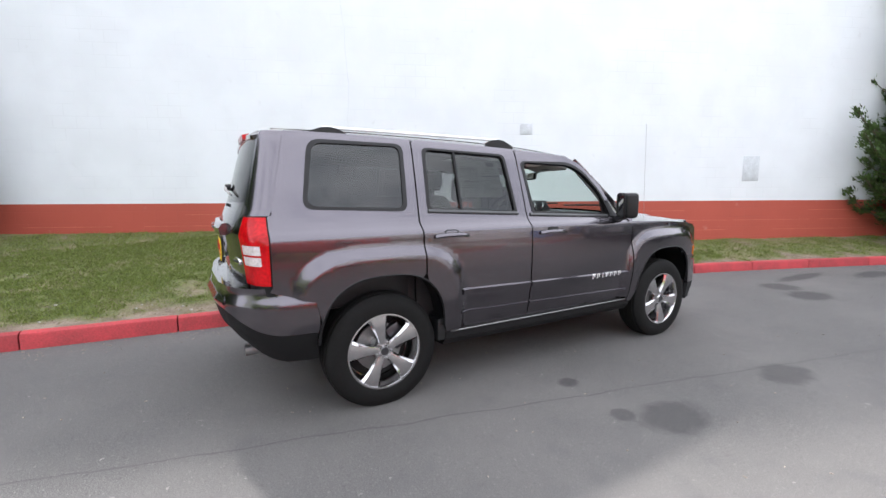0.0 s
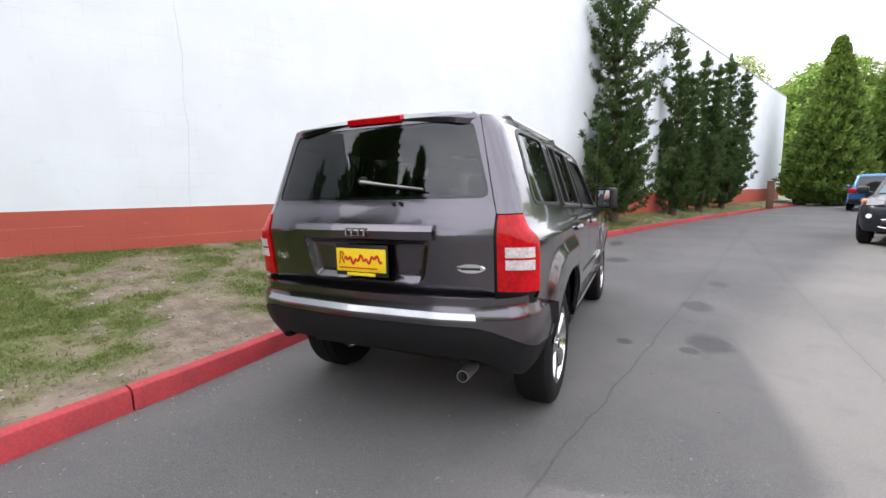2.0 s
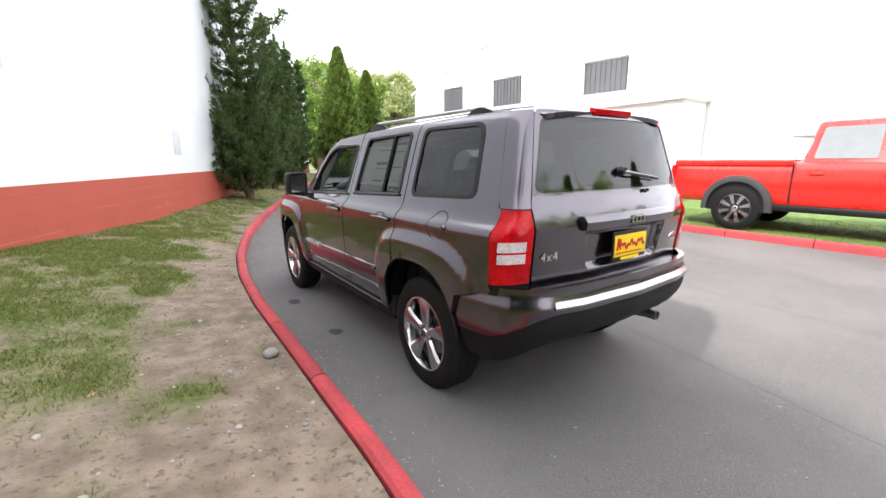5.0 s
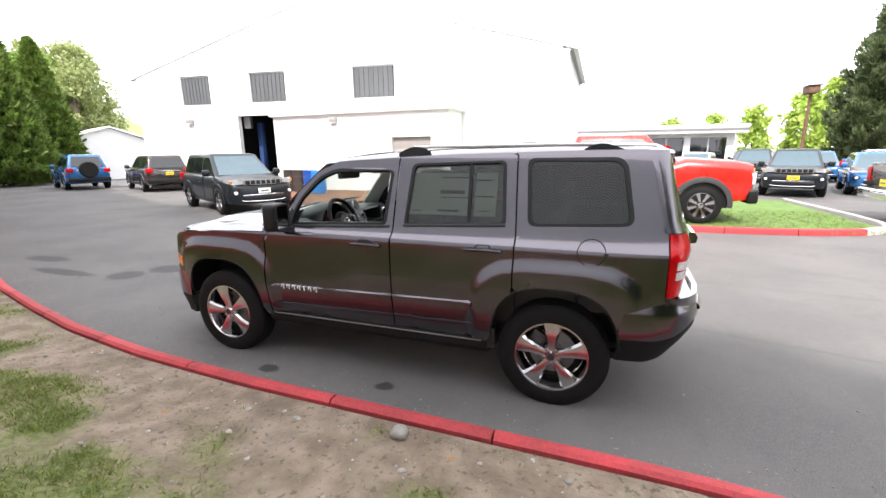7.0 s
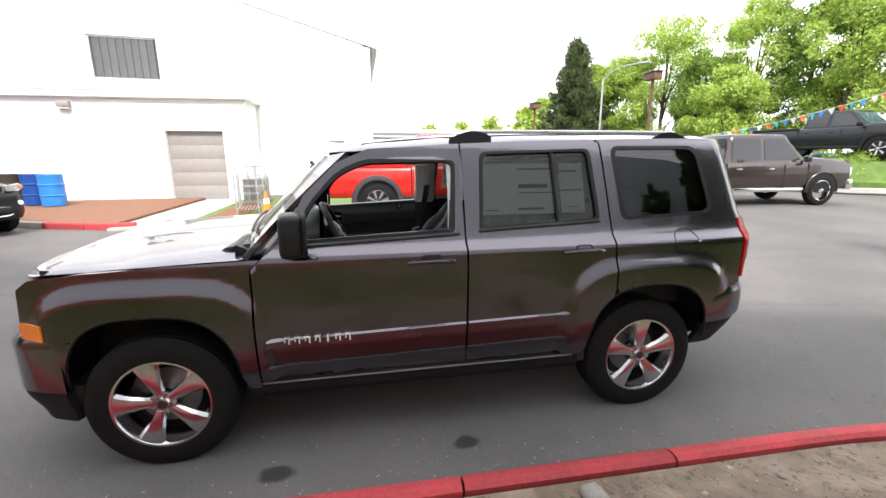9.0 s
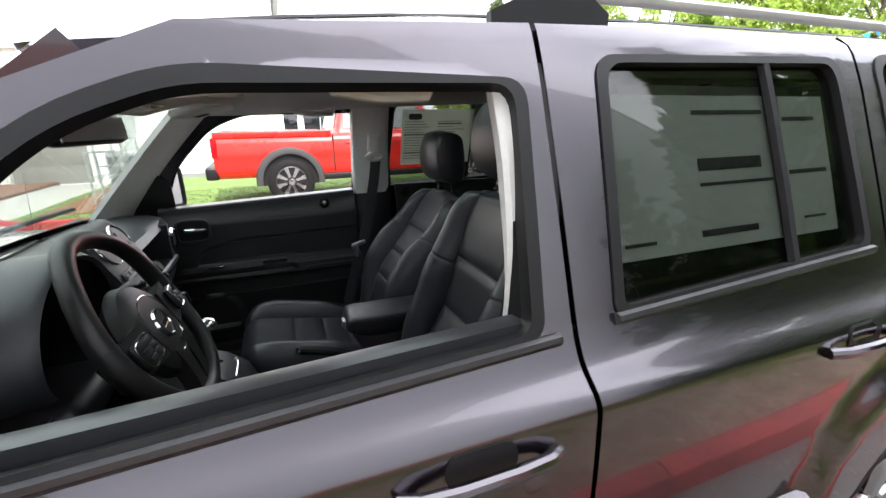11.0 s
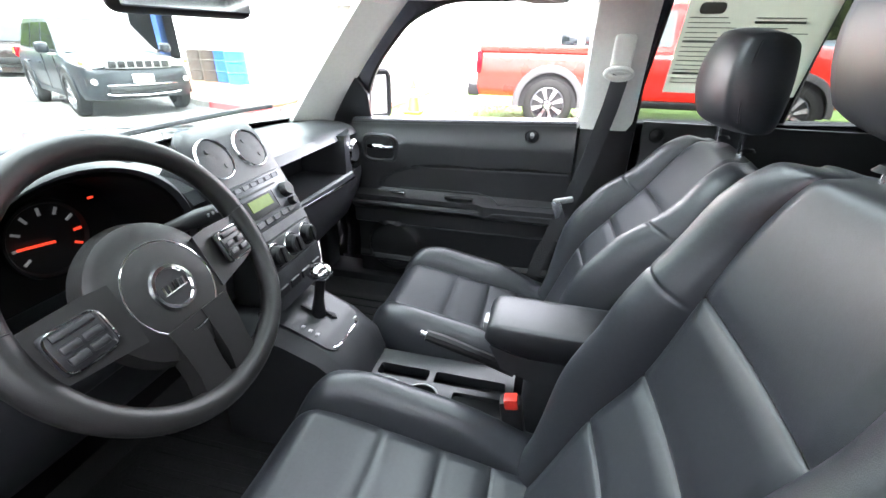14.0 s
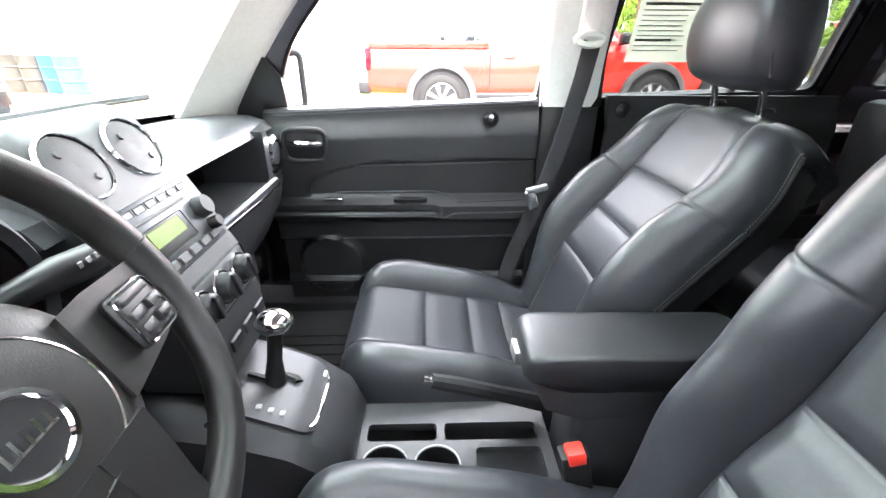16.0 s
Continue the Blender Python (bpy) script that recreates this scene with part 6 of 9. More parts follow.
# instrument hood
hood = [[(-0.362 + r * math.cos(a), y, 1.104 + (0.126 if math.sin(a) > 0 else 0.10) * math.sin(a) * k) for a in span(radians(-25), radians(205), 32)] for y, r, k in ((0.506, 0.168, 1.07), (0.498, 0.176, 1.12), (0.512, 0.188, 1.19), (0.60, 0.210, 1.17), (0.70, 0.222, 0.95), (0.80, 0.20, 0.62))]
part("instrument_hood", loft(hood, caps=False, closed=False), DASH, dash, "hood over the instruments")
part("hood_inside", loft([[(-0.362 + r * math.cos(a), y, 1.102 + 0.122 * math.sin(a) * k) for a in span(radians(-25), radians(205), 28)] for y, r, k in ((0.508, 0.166, 1.07), (0.60, 0.180, 0.98), (0.715, 0.20, 0.80))], caps=False, closed=False), SATIN, dash)
part("instrument_back", box((-0.57, 0.715, 0.96), (-0.15, 0.74, 1.20)), BLACKINK, dash, smooth=0)
part("column_shroud", box((-0.47, 0.50, 0.93), (-0.25, 0.72, 1.00), 0.03, 3), DASH, dash)
NEEDLE = glow("red_lit_marks", (0.8, 0.05, 0.02), 0.09)
DIALMARK = glow("white_lit_marks", (0.4, 0.4, 0.4), 0.012)
for x in (-0.47, -0.32):
    dial = part("gauge", lathe([(0.0, 0.0), (0.0, 0.056), (-0.006, 0.060), (-0.006, 0.064), (0.004, 0.066)], 36, "Y", (x, 0.655, 1.113)), SATIN, dash, "round gauge with red needle")
    part("needle", box((-0.048, -0.002, -0.002), (0.006, 0.002, 0.002), 0.001, 1, pose(x, 0.650, 1.108, 0, 8)), NEEDLE, dial, "red lit needle")
    for i in range(9):
        t = radians(210 - 30 * i)
        part("gauge_mark", box((-0.002, -0.001, -0.006), (0.002, 0.001, 0.006), 0, 1, pose(x + 0.046 * math.cos(t), 0.653, 1.113 + 0.046 * math.sin(t), 0, -math.degrees(t) + 90)), NEEDLE if i > 6 else DIALMARK, dial, smooth=0)
part("warning_lamp", box((-0.242, 0.65, 1.154), (-0.234, 0.654, 1.157)), NEEDLE, dash, smooth=0)
b = tube([(-0.27, 0.475, 1.128), (-0.21, 0.47, 1.126), (-0.15, 0.468, 1.118)], [0.011, 0.016, 0.017], 12)
stalk = part("column_stalk", b, SATIN, dash, "black column stalk with pale marks")
for i in range(4):
    part("stalk_mark", box((-0.203 + 0.011 * i, 0.4535, 1.127), (-0.198 + 0.011 * i, 0.456, 1.133), 0.0008), STITCH, stalk)

# steering wheel
SW = pose(-0.365, 0.450, 1.075, -27, 0, 2)
HUBW = SW @ pose(-0.009, 0.013, -0.018)
SPOKEW = SW @ pose(-0.009, 0, -0.024)


def on_wheel(b):
    b.transform(SW)
    return b


def on_spoke(b):
    b.transform(SPOKEW)
    return b


def on_hub(b):
    b.transform(HUBW)
    return b


R = 0.190
sw = part("steering_wheel", on_wheel(tube([(R * math.cos(t), 0.0 + 0.004 * math.cos(4 * t), R * math.sin(t)) for t in span(0, 2 * math.pi * 63 / 64, 64)], [0.0182 + 0.0012 * math.cos(4 * t) for t in span(0, 2 * math.pi * 63 / 64, 64)], 14, closed=True)), WHEELSKIN, suv, "leather rimmed three-spoke steering wheel")
for t in (10, 170, 232, 308):
    a = radians(t)
    seam = tube([((R + 0.0170 * math.cos(q)) * math.cos(a), 0.0170 * math.sin(q), (R + 0.0170 * math.cos(q)) * math.sin(a)) for q in span(0, 2 * math.pi * 15 / 16, 16)], 0.0012, 5, closed=True)
    part("rim_seam", on_wheel(seam), SATIN, sw)
part("wheel_hub", on_hub(lathe([(-0.032, 0.0), (-0.031, 0.035), (-0.0305, 0.066), (-0.027, 0.082), (-0.016, 0.098), (0.004, 0.104), (0.03, 0.080), (0.05, 0.05)], 44, "Y")), WHEELSKIN, sw, "round padded hub")
part("hub_ring", on_hub(tube([(0.0660 * math.cos(t), -0.0300, 0.0660 * math.sin(t)) for t in span(0, 2 * math.pi * 47 / 48, 48)], 0.0014, 6, closed=True)), CHROME, sw)
part("emblem_ring", on_hub(lathe([(-0.033, 0.025), (-0.036, 0.027), (-0.036, 0.031), (-0.030, 0.033)], 40, "Y")), CHROME, sw, "chrome emblem ring")
part("emblem_disc", on_hub(lathe([(-0.0335, 0.0), (-0.0335, 0.026), (-0.030, 0.028)], 32, "Y")), SATIN, sw)
part("emblem_mark", on_hub(join(*[tube([(x, -0.0345, -0.006), (x + 0.001, -0.0345, 0.006)], 0.0018, 5) for x in (-0.017, -0.009, 0.0, 0.008, 0.016)], tube([(-0.019, -0.0345, -0.006), (0.019, -0.0345, -0.005)], 0.0014, 5))), CHROME, sw, "small chrome maker's mark", smooth=0)
for s in (-1, 1):
    rings = [[(s * x, y0, z0 + h), (s * x, y0 + 0.004, z0 - h), (s * x, y0 + 0.03, z0 - h * 0.8), (s * x, y0 + 0.03, z0 + h * 0.8)] for x, y0, z0, h in ((0.07, -0.022, 0.008, 0.042), (0.10, -0.020, 0.012, 0.041), (0.140, -0.014, 0.014, 0.038), (0.184, -0.002, 0.016, 0.034))]
    part("spoke", on_spoke(loft(rings)), WHEELSKIN, sw)
    pad = part("switch_pad", on_spoke(box((-0.030, -0.006, -0.026), (0.030, 0.006, 0.026), 0.006, 3, pose(s * 0.130, -0.020, 0.012, 0, 0, s * 10))), SATIN, sw, "switch pad with a bright border")
    frame_pts = [(s * 0.130 + 0.029 * math.copysign(abs(math.cos(t)) ** 0.4, math.cos(t)), -0.0265 + 0.0052 * math.cos(t) * s, 0.012 + 0.025 * math.copysign(abs(math.sin(t)) ** 0.4, math.sin(t))) for t in span(0, 2 * math.pi * 31 / 32, 32)]
    part("pad_border", on_spoke(tube(frame_pts, 0.0013, 5, closed=True)), CHROME, pad)
    for dx, dz in ((-0.012, -0.012), (0.012, -0.012), (-0.012, 0.002), (0.012, 0.002)):
        part("switch", on_spoke(box((-0.010, -0.004, -0.005), (0.010, 0.004, 0.005), 0.002, 2, pose(s * 0.130 + dx, -0.026 + 0.0020 * s * dx * 90 * 0.1, 0.012 + dz, 0, 0, s * 10))), TRIM, pad)
    part("switch", on_spoke(box((-0.022, -0.003, -0.004), (0.022, 0.003, 0.005), 0.002, 2, pose(s * 0.130, -0.026, 0.029, 0, 0, s * 10))), TRIM, pad)
for s in (-1, 1):
    rings = [[(s * 0.030 - w, y0, z), (s * 0.030 + w, y0, z), (s * 0.030 + w, y0 + 0.03, z), (s * 0.030 - w, y0 + 0.03, z)] for w, y0, z in ((0.026, -0.020, -0.065), (0.024, -0.016, -0.105), (0.022, -0.010, -0.14), (0.026, -0.002, -0.176))]
    part("lower_spoke", on_wheel(loft(rings)), WHEELSKIN, sw, "dark lower spoke")

# console between the seats
console = part("console", loft([[(x, y, z) for x, y, z in ((-0.118 - o, y, 0.45), (-0.115 - o * 0.5, y, zt - 0.03), (-0.095, y, zt - 0.002), (-0.04, y, zt + 0.006), (0.04, y, zt + 0.006), (0.085, y, zt - 0.002), (0.105 + o * 0.5, y, zt - 0.03), (0.105 + o, y, 0.45))] for y, zt, o in ((0.60, 0.86, 0.02), (0.50, 0.845, 0.02), (0.42, 0.825, 0.015), (0.34, 0.79, 0.01), (0.285, 0.745, 0.005), (0.262, 0.69, 0.0), (0.258, 0.672, 0.0))]), DASH, suv, "black centre console with gear lever")
console.location = (0, 0.052, -0.040)


def deck(x, y):
    return (x, y, float(np.interp(y, [0.262, 0.285, 0.34, 0.42, 0.50, 0.60], [0.69, 0.745, 0.79, 0.825, 0.845, 0.86])) + 0.008 - 0.9 * max(0, abs(x + 0.005) - 0.06) ** 2)


part("gear_plate", plate(rounded([(-0.092, 0.305), (0.066, 0.305), (0.072, 0.462), (-0.092, 0.462)], [0.04, 0.04, 0.015, 0.015]), [], deck, 0.008, span(-0.08, 0.07, 9), span(0.29, 0.45, 9), 1), DASH, console)
edge = rounded([(-0.090, 0.310), (0.063, 0.310), (0.069, 0.458), (-0.090, 0.458)], [0.04, 0.04, 0.012, 0.012])
for a, b in ((0.42, 0.62), (0.92, 1.08), (0.16, 0.36)):
    k = [edge[int(t * len(edge)) % len(edge)] for t in span(a, b, 12)]
    part("plate_strip", tube([(p[0], p[1], deck(*p)[2] + 0.001) for p in k], 0.0028, 6), CHROME, console, "chrome edge strip")
slot = [(-0.012, 0.425), (-0.012, 0.390), (0.008, 0.382), (0.008, 0.356), (0.0, 0.350)]
part("gear_slot", tube([(x, y, deck(x, y)[2] + 0.001) for x, y in slot], 0.010, 8, flat=0.5), BLACKINK, console)
for i in range(3):
    part("gear_mark", box((-0.075, 0.352 + 0.017 * i, deck(-0.07, 0.357 + 0.017 * i)[2] - 0.001), (-0.066, 0.361 + 0.017 * i, deck(-0.07, 0.357 + 0.017 * i)[2] + 0.0020), 0.001), DIALMARK, console)
for i in range(2):
    part("gear_mark", box((0.038, 0.315 + 0.012 * i, deck(0.04, 0.32)[2] - 0.003), (0.052, 0.321 + 0.012 * i, deck(0.04, 0.32)[2] + 0.001), 0.001), DIALMARK, console)
lever = part("gear_lever", tube([(-0.010, 0.385, 0.815), (-0.008, 0.380, 0.86), (-0.005, 0.374, 0.900), (-0.004, 0.372, 0.914)], [0.018, 0.012, 0.012, 0.014], 14), SATIN, console, "black gear lever with a chrome knob")
b = bmesh.new()
bmesh.ops.create_uvsphere(b, u_segments=24, v_segments=14, radius=0.029)
b.transform(pose(-0.004, 0.371, 0.932) @ Matrix.Diagonal((1, 1.05, 0.66, 1)))
part("knob", b, CHROME, lever, "polished chrome knob")
part("tray_rim", tube([(x, y, 0.868) for x, y in rounded([(-0.06, 0.478), (0.075, 0.478), (0.075, 0.555), (-0.06, 0.555)], 0.012)], 0.006, 6, closed=True), DASH, console)
part("tray_floor", box((-0.058, 0.48, 0.862), (0.073, 0.553, 0.866)), BLACKINK, console, smooth=0)
TOP = [(-0.118, -0.095), (0.085, -0.095), (0.085, 0.262), (-0.118, 0.262)]


def circle(x, y, r, n=24):
    return [(x + r * math.cos(2 * math.pi * i / n), y + r * math.sin(2 * math.pi * i / n)) for i in range(n)]


CUPS = [(-0.060, 0.207), (-0.062, 0.115)]
TRAYS = [rounded([(-0.008, 0.115), (0.032, 0.115), (0.032, 0.245), (-0.008, 0.245)], 0.01), rounded([(-0.008, -0.075), (0.032, -0.075), (0.032, 0.100), (-0.008, 0.100)], 0.01), rounded([(-0.10, -0.075), (-0.025, -0.075), (-0.025, 0.045), (-0.10, 0.045)], 0.01)]
part("console_top", plate(TOP, [circle(*c, 0.040) for c in CUPS] + TRAYS, lambda x, y: (x, y, 0.664), 0.012), DASH, console)
part("console_box", box((-0.117, -0.094, 0.45), (0.084, 0.261, 0.595)), DASH, console, smooth=0)
part("console_side", box((-0.118, -0.095, 0.45), (-0.108, 0.262, 0.654)), DASH, console, smooth=0)
part("console_side", box((0.075, -0.095, 0.45), (0.085, 0.262, 0.654)), DASH, console, smooth=0)
for c in CUPS:
    cup = part("cup_holder", lathe([(0.666, 0.041), (0.664, 0.0385), (0.60, 0.035), (0.598, 0.0)], 28, "Z", (*c, 0)), SATIN, console, "round cup holder")
    part("cup_ring", tube([(x, y, 0.667) for x, y in circle(*c, 0.0405, 32)], 0.0022, 6, closed=True), STEEL, cup)
part("brake_lever", tube([(0.045, -0.09, 0.70), (0.036, 0.0, 0.735), (0.028, 0.08, 0.765), (0.023, 0.125, 0.780)], [0.018, 0.015, 0.016, 0.014], 10), SATIN, console, "black handbrake lever")
part("brake_button", cyl((0.023, 0.123, 0.779), (0.021, 0.139, 0.785), 0.008, 12), CHROME, console)
part("console_bin", box((-0.058, -0.42, 0.47), (0.062, -0.115, 0.84), 0.02, 3), DASH, console)
PROFILE = rounded([(-0.42, 0.822), (-0.10, 0.822), (-0.055, 0.838), (-0.020, 0.848), (-0.028, 0.894), (-0.42, 0.888)], [0.02, 0.02, 0.01, 0.012, 0.026, 0.02])
part("armrest", loft([[(x, -0.24 + (y + 0.24) * k, 0.858 + (z - 0.858) * k) for y, z in PROFILE] for x, k in ((-0.060, 0.90), (-0.056, 0.96), (-0.046, 1.0), (0.060, 1.0), (0.070, 0.96), (0.074, 0.90))]), LEATHER2, console, "padded armrest lid", smooth=60)
part("armrest_base", loft([[(x, y, z) for y, z in ((-0.42, 0.79), (-0.13, 0.765), (-0.062, 0.790), (-0.034, 0.846), (-0.10, 0.826), (-0.42, 0.826))] for x in (-0.060, 0.074)]), DASH, console, "black lower half of the armrest", smooth=20)
part("armrest_latch", box((-0.012, -0.026, 0.842), (0.030, -0.014, 0.868), 0.003), STEEL, console)
for s in (-1,):
    buckle = part("belt_buckle", box((-0.016, -0.022, -0.055), (0.016, 0.022, 0.045), 0.006, 2, pose(-0.124, -0.047, 0.686, -12, 6)), SATIN, suv, "black belt buckle")
    part("release_button", box((-0.014, -0.018, -0.012), (0.014, 0.010, 0.012), 0.004, 2, pose(-0.124, -0.037, 0.726, -12, 6)), REDBTN, buckle, "red release button")


# seats
def curve(table, v):
    """A smooth line through the (v, y, z) rows: the place and the slope at v."""
    k = max(0, min(len(table) - 2, sum(1 for r in table if r[0] <= v) - 1))
    a, b = table[k], table[k + 1]
    slope = [[(table[min(i + 1, len(table) - 1)][c] - table[max(i - 1, 0)][c]) / (table[min(i + 1, len(table) - 1)][0] - table[max(i - 1, 0)][0]) for c in (1, 2)] for i in (k, k + 1)]
    h = b[0] - a[0]
    t = (v - a[0]) / h
    p, d = [], []
    for c in (0, 1):
        m0, m1 = slope[0][c] * h, slope[1][c] * h
        p.append((2 * t ** 3 - 3 * t ** 2 + 1) * a[c + 1] + (t ** 3 - 2 * t ** 2 + t) * m0 + (3 * t ** 2 - 2 * t ** 3) * b[c + 1] + (t ** 3 - t ** 2) * m1)
        d.append((6 * t * t - 6 * t) * a[c + 1] + (3 * t * t - 4 * t + 1) * m0 + (6 * t - 6 * t * t) * b[c + 1] + (3 * t * t - 2 * t) * m1)
    return p, d


def roll(k, r, tall, a0, a1):
    """A bolster's round section from its seam outwards: how far out, how far up."""
    t = radians(a0 + (a1 - a0) * k)
    return r * (math.cos(t) - math.cos(radians(a0))), r * tall * (math.sin(t) - math.sin(radians(a0)))


def seat(cx, cz, table, seams, rest, group_label):
    """cx: middle; cz: cushion height; table: the line up the backrest; rest: middle of the headrest."""
    base = part("front_seat", box((cx - 0.18, -0.17, 0.46), (cx + 0.18, 0.27, cz - 0.10), 0.03, 3), TRIM, suv, group_label)

    # cushion: flat quilted middle, round bolsters, the front rolled over
    def cushion(u, v):
        e, s = abs(u), math.copysign(1, u)
        puff = min([1.0] + [abs(v - g) / 0.055 for g in (0.256, 0.404, 0.589)])
        if v <= 0.8:
            y, z = -0.18 + 0.625 * v, 0.12 * (v - 0.5)
        else:
            t = radians((v - 0.8) / 0.2 * 112)
            y, z = 0.32 + 0.066 * math.sin(t), 0.036 + 0.066 * (math.cos(t) - 1)
        low = (1 - 0.72 * smooth(0.66, 0.97, v)) * (0.15 + 0.95 * smooth(0.0, 0.42, v))
        if e <= 0.56:
            x = e * 0.252
            z += -0.010 * math.cos(e / 0.56 * 1.57) + 0.006 * (1 - (1 - min(1, puff)) ** 2) * smooth(0.56, 0.46, e) * smooth(0.95, 0.85, v)
            for g in (0.256, 0.404, 0.589):
                z -= 0.0035 * math.exp(-((v - g) / 0.0035) ** 2) * smooth(0.57, 0.54, e)
        else:
            out, up = roll((e - 0.56) / 0.44, 0.060, 1.75, 150, -62)
            x, z = 0.1411 + out, z + (up * low if up > 0 else up * (1 - 0.45 * smooth(0.75, 1.0, v)))
        z -= 0.0060 * math.exp(-((e - 0.56) / 0.010) ** 2) * smooth(0.93, 0.86, v)
        x *= 1 - 0.17 * smooth(0.60, 1.0, v) ** 1.6
        y -= 0.035 * (e ** 3) * smooth(0.7, 1, v)
        return (cx + s * x, y, cz + z)
    us, vs = span(-1, 1, 141), span(0, 1.0, 141)
    part("cushion", sheet(cushion, us, vs), LEATHER, base, "black leather seat cushion with seams", smooth=60)

    def round_edge(e, v1):
        vv, uu = span(0, v1, 71), span(-e, e, 71)
        return [cushion(-e, v) for v in vv] + [cushion(u, v1) for u in uu[1:]] + [cushion(e, v) for v in vv[::-1][1:]]
    ring_ = round_edge(1, 1.0) + [cushion(u, 0) for u in us[::-1][1:-1]]
    skirt = [ring_, [(cx + (p[0] - cx) * 0.985, 0.03 + (p[1] - 0.03) * 0.985, p[2] - 0.03) for p in ring_], [(cx + (p[0] - cx) * 0.9, 0.03 + (p[1] - 0.03) * 0.93, cz - 0.17) for p in ring_]]
    part("cushion_side", loft(skirt, caps=False), LEATHER2, base, smooth=60)
    part("cushion_piping", tube([(p[0], p[1], p[2]) for p in round_edge(0.90, 0.925)], 0.0030, 6), LEATHER2, base)

    # backrest: v up the face, u across
    up = Vector((0, table[-2][1] - table[0][1], table[-2][2] - table[0][2])).normalized()
    out = Vector((0, up.z, -up.y))

    def face(u, v):
        e, s = abs(u), math.copysign(1, u)
        (y, z), (dy, dz) = curve(table, v)
        n = Vector((0, dz, -dy)).normalized()
        n = (n * 0.5 + out * 0.5).normalized()
        wing = (0.50 + 0.50 * smooth(0.84, 0.54, v) - 0.38 * smooth(0.82, 1.0, v)) * (0.30 + 0.70 * smooth(0.0, 0.46, v))
        narrow = 1 - 0.20 * smooth(0.72, 1.0, v) ** 1.5 - 0.14 * smooth(0.34, 0.0, v)
        if e <= 0.545:
            x, d = e * 0.252, -0.008 * math.cos(e / 0.545 * 1.57)
            puff = min([1.0] + [abs(v - g) / 0.05 for g in seams])
            d += 0.006 * (1 - (1 - puff) ** 2) * smooth(0.545, 0.43, e) * smooth(1.0, 0.9, v)
            for g in seams:
                d -= 0.0036 * math.exp(-((v - g) / 0.0030) ** 2) * smooth(0.555, 0.53, e)
        else:
            o_, d = roll((e - 0.545) / 0.455, 0.058, 2.30, 152, -58)
            x, d = 0.1373 + o_, (d * wing if d > 0 else d * 0.42)
            d -= 0.0040 * math.exp(-((v - seams[-1] + 0.035 - 0.11 * (e - 0.6)) / 0.0050) ** 2)
        d -= 0.0060 * math.exp(-((e - 0.545) / 0.010) ** 2) * smooth(1.0, 0.94, v)
        d -= 0.030 * smooth(0.93, 1.0, v) ** 2 * e
        p = Vector((cx + s * x * narrow, y, z - 0.024 * smooth(0.88, 1.0, v) * e * e)) + n * d
        return tuple(p)
    part("backrest", sheet(face, span(-1, 1, 141), span(0, 1.0, 261)), LEATHER, base, "black leather backrest with side bolsters", smooth=60)
    us, vs = span(-1, 1, 41), span(0, 1.0, 41)
    ring_ = [face(-1, v) for v in vs] + [face(u, 1.0) for u in us[1:]] + [face(1, v) for v in vs[::-1][1:]] + [face(u, 0) for u in us[::-1][1:-1]]
    mid = Vector((cx, table[0][1], table[0][2])) + up * 0.3
    shell = [ring_, [tuple(Vector(p) * 0.995 + mid * 0.005 - out * 0.02) for p in ring_], [tuple(Vector(p) * 0.97 + mid * 0.03 - out * 0.06) for p in ring_], [tuple(Vector(p) * 0.86 + mid * 0.14 - out * 0.085) for p in ring_], [tuple(Vector(p) * 0.02 + mid * 0.98 - out * 0.09) for p in ring_]]
    part("back_shell", loft(shell, caps=False), LEATHER2, base, smooth=60)
    # pale stitching: short thread ends along the bolsters
    for sgn in (-1, 1):
        bits = []
        for e in (0.900, 0.925):
            for i in range(110):
                v0 = 0.03 + 0.93 * i / 110
                p, q = Vector(face(sgn * e, v0)) + out * 0.0010, Vector(face(sgn * e, v0 + 0.0052)) + out * 0.0010
                bits.append(tube([p, q], 0.0011, 4))
        part("stitching", join(*bits), STITCH, base, "pale grey stitching", smooth=0)["kind"] = "stuff"
    # headrest: a padded block, fuller in front, rounded over the top
    h = Vector((cx + rest[2], *rest[:2]))
    wide = rest[3]
    hr = bmesh.new()
    bmesh.ops.create_cube(hr, size=1)
    bmesh.ops.subdivide_edges(hr, edges=hr.edges[:], cuts=13, use_grid_fill=True)
    for v in hr.verts:
        c = v.co * 2
        q = Vector((c.x * math.sqrt(1 - c.y ** 2 / 2 * 0.42 - c.z ** 2 / 2 * 0.34), c.y * math.sqrt(1 - c.x ** 2 / 2 * 0.36 - c.z ** 2 / 2 * 0.52), c.z * math.sqrt(1 - c.x ** 2 / 2 * 0.42 - c.y ** 2 / 2 * 0.46)))
        v.co = Vector((q.x * wide * (1 - 0.10 * q.z), q.y * 0.060 - 0.016 * q.z * q.z + 0.012 * q.z - 0.012 * q.x * q.x, q.z * 0.101 + 0.002))
    hr.transform(pose(h.x, h.y, h.z, 8))
    part("headrest", hr, LEATHER, base, "black leather headrest on two posts", smooth=80)
    for s in (-1, 1):
        line = [pose(h.x, h.y, h.z, 8) @ Vector((s * (wide - 0.009) * (1 - 0.10 * q), 0.022 - 0.016 * q * q + 0.012 * q, 0.104 * q)) for q in span(-0.70, 0.72, 20)]
        part("headrest_seam", tube(line, 0.0022, 5), LEATHER2, base)
    (y1, z1), _ = curve(table, 1.0)
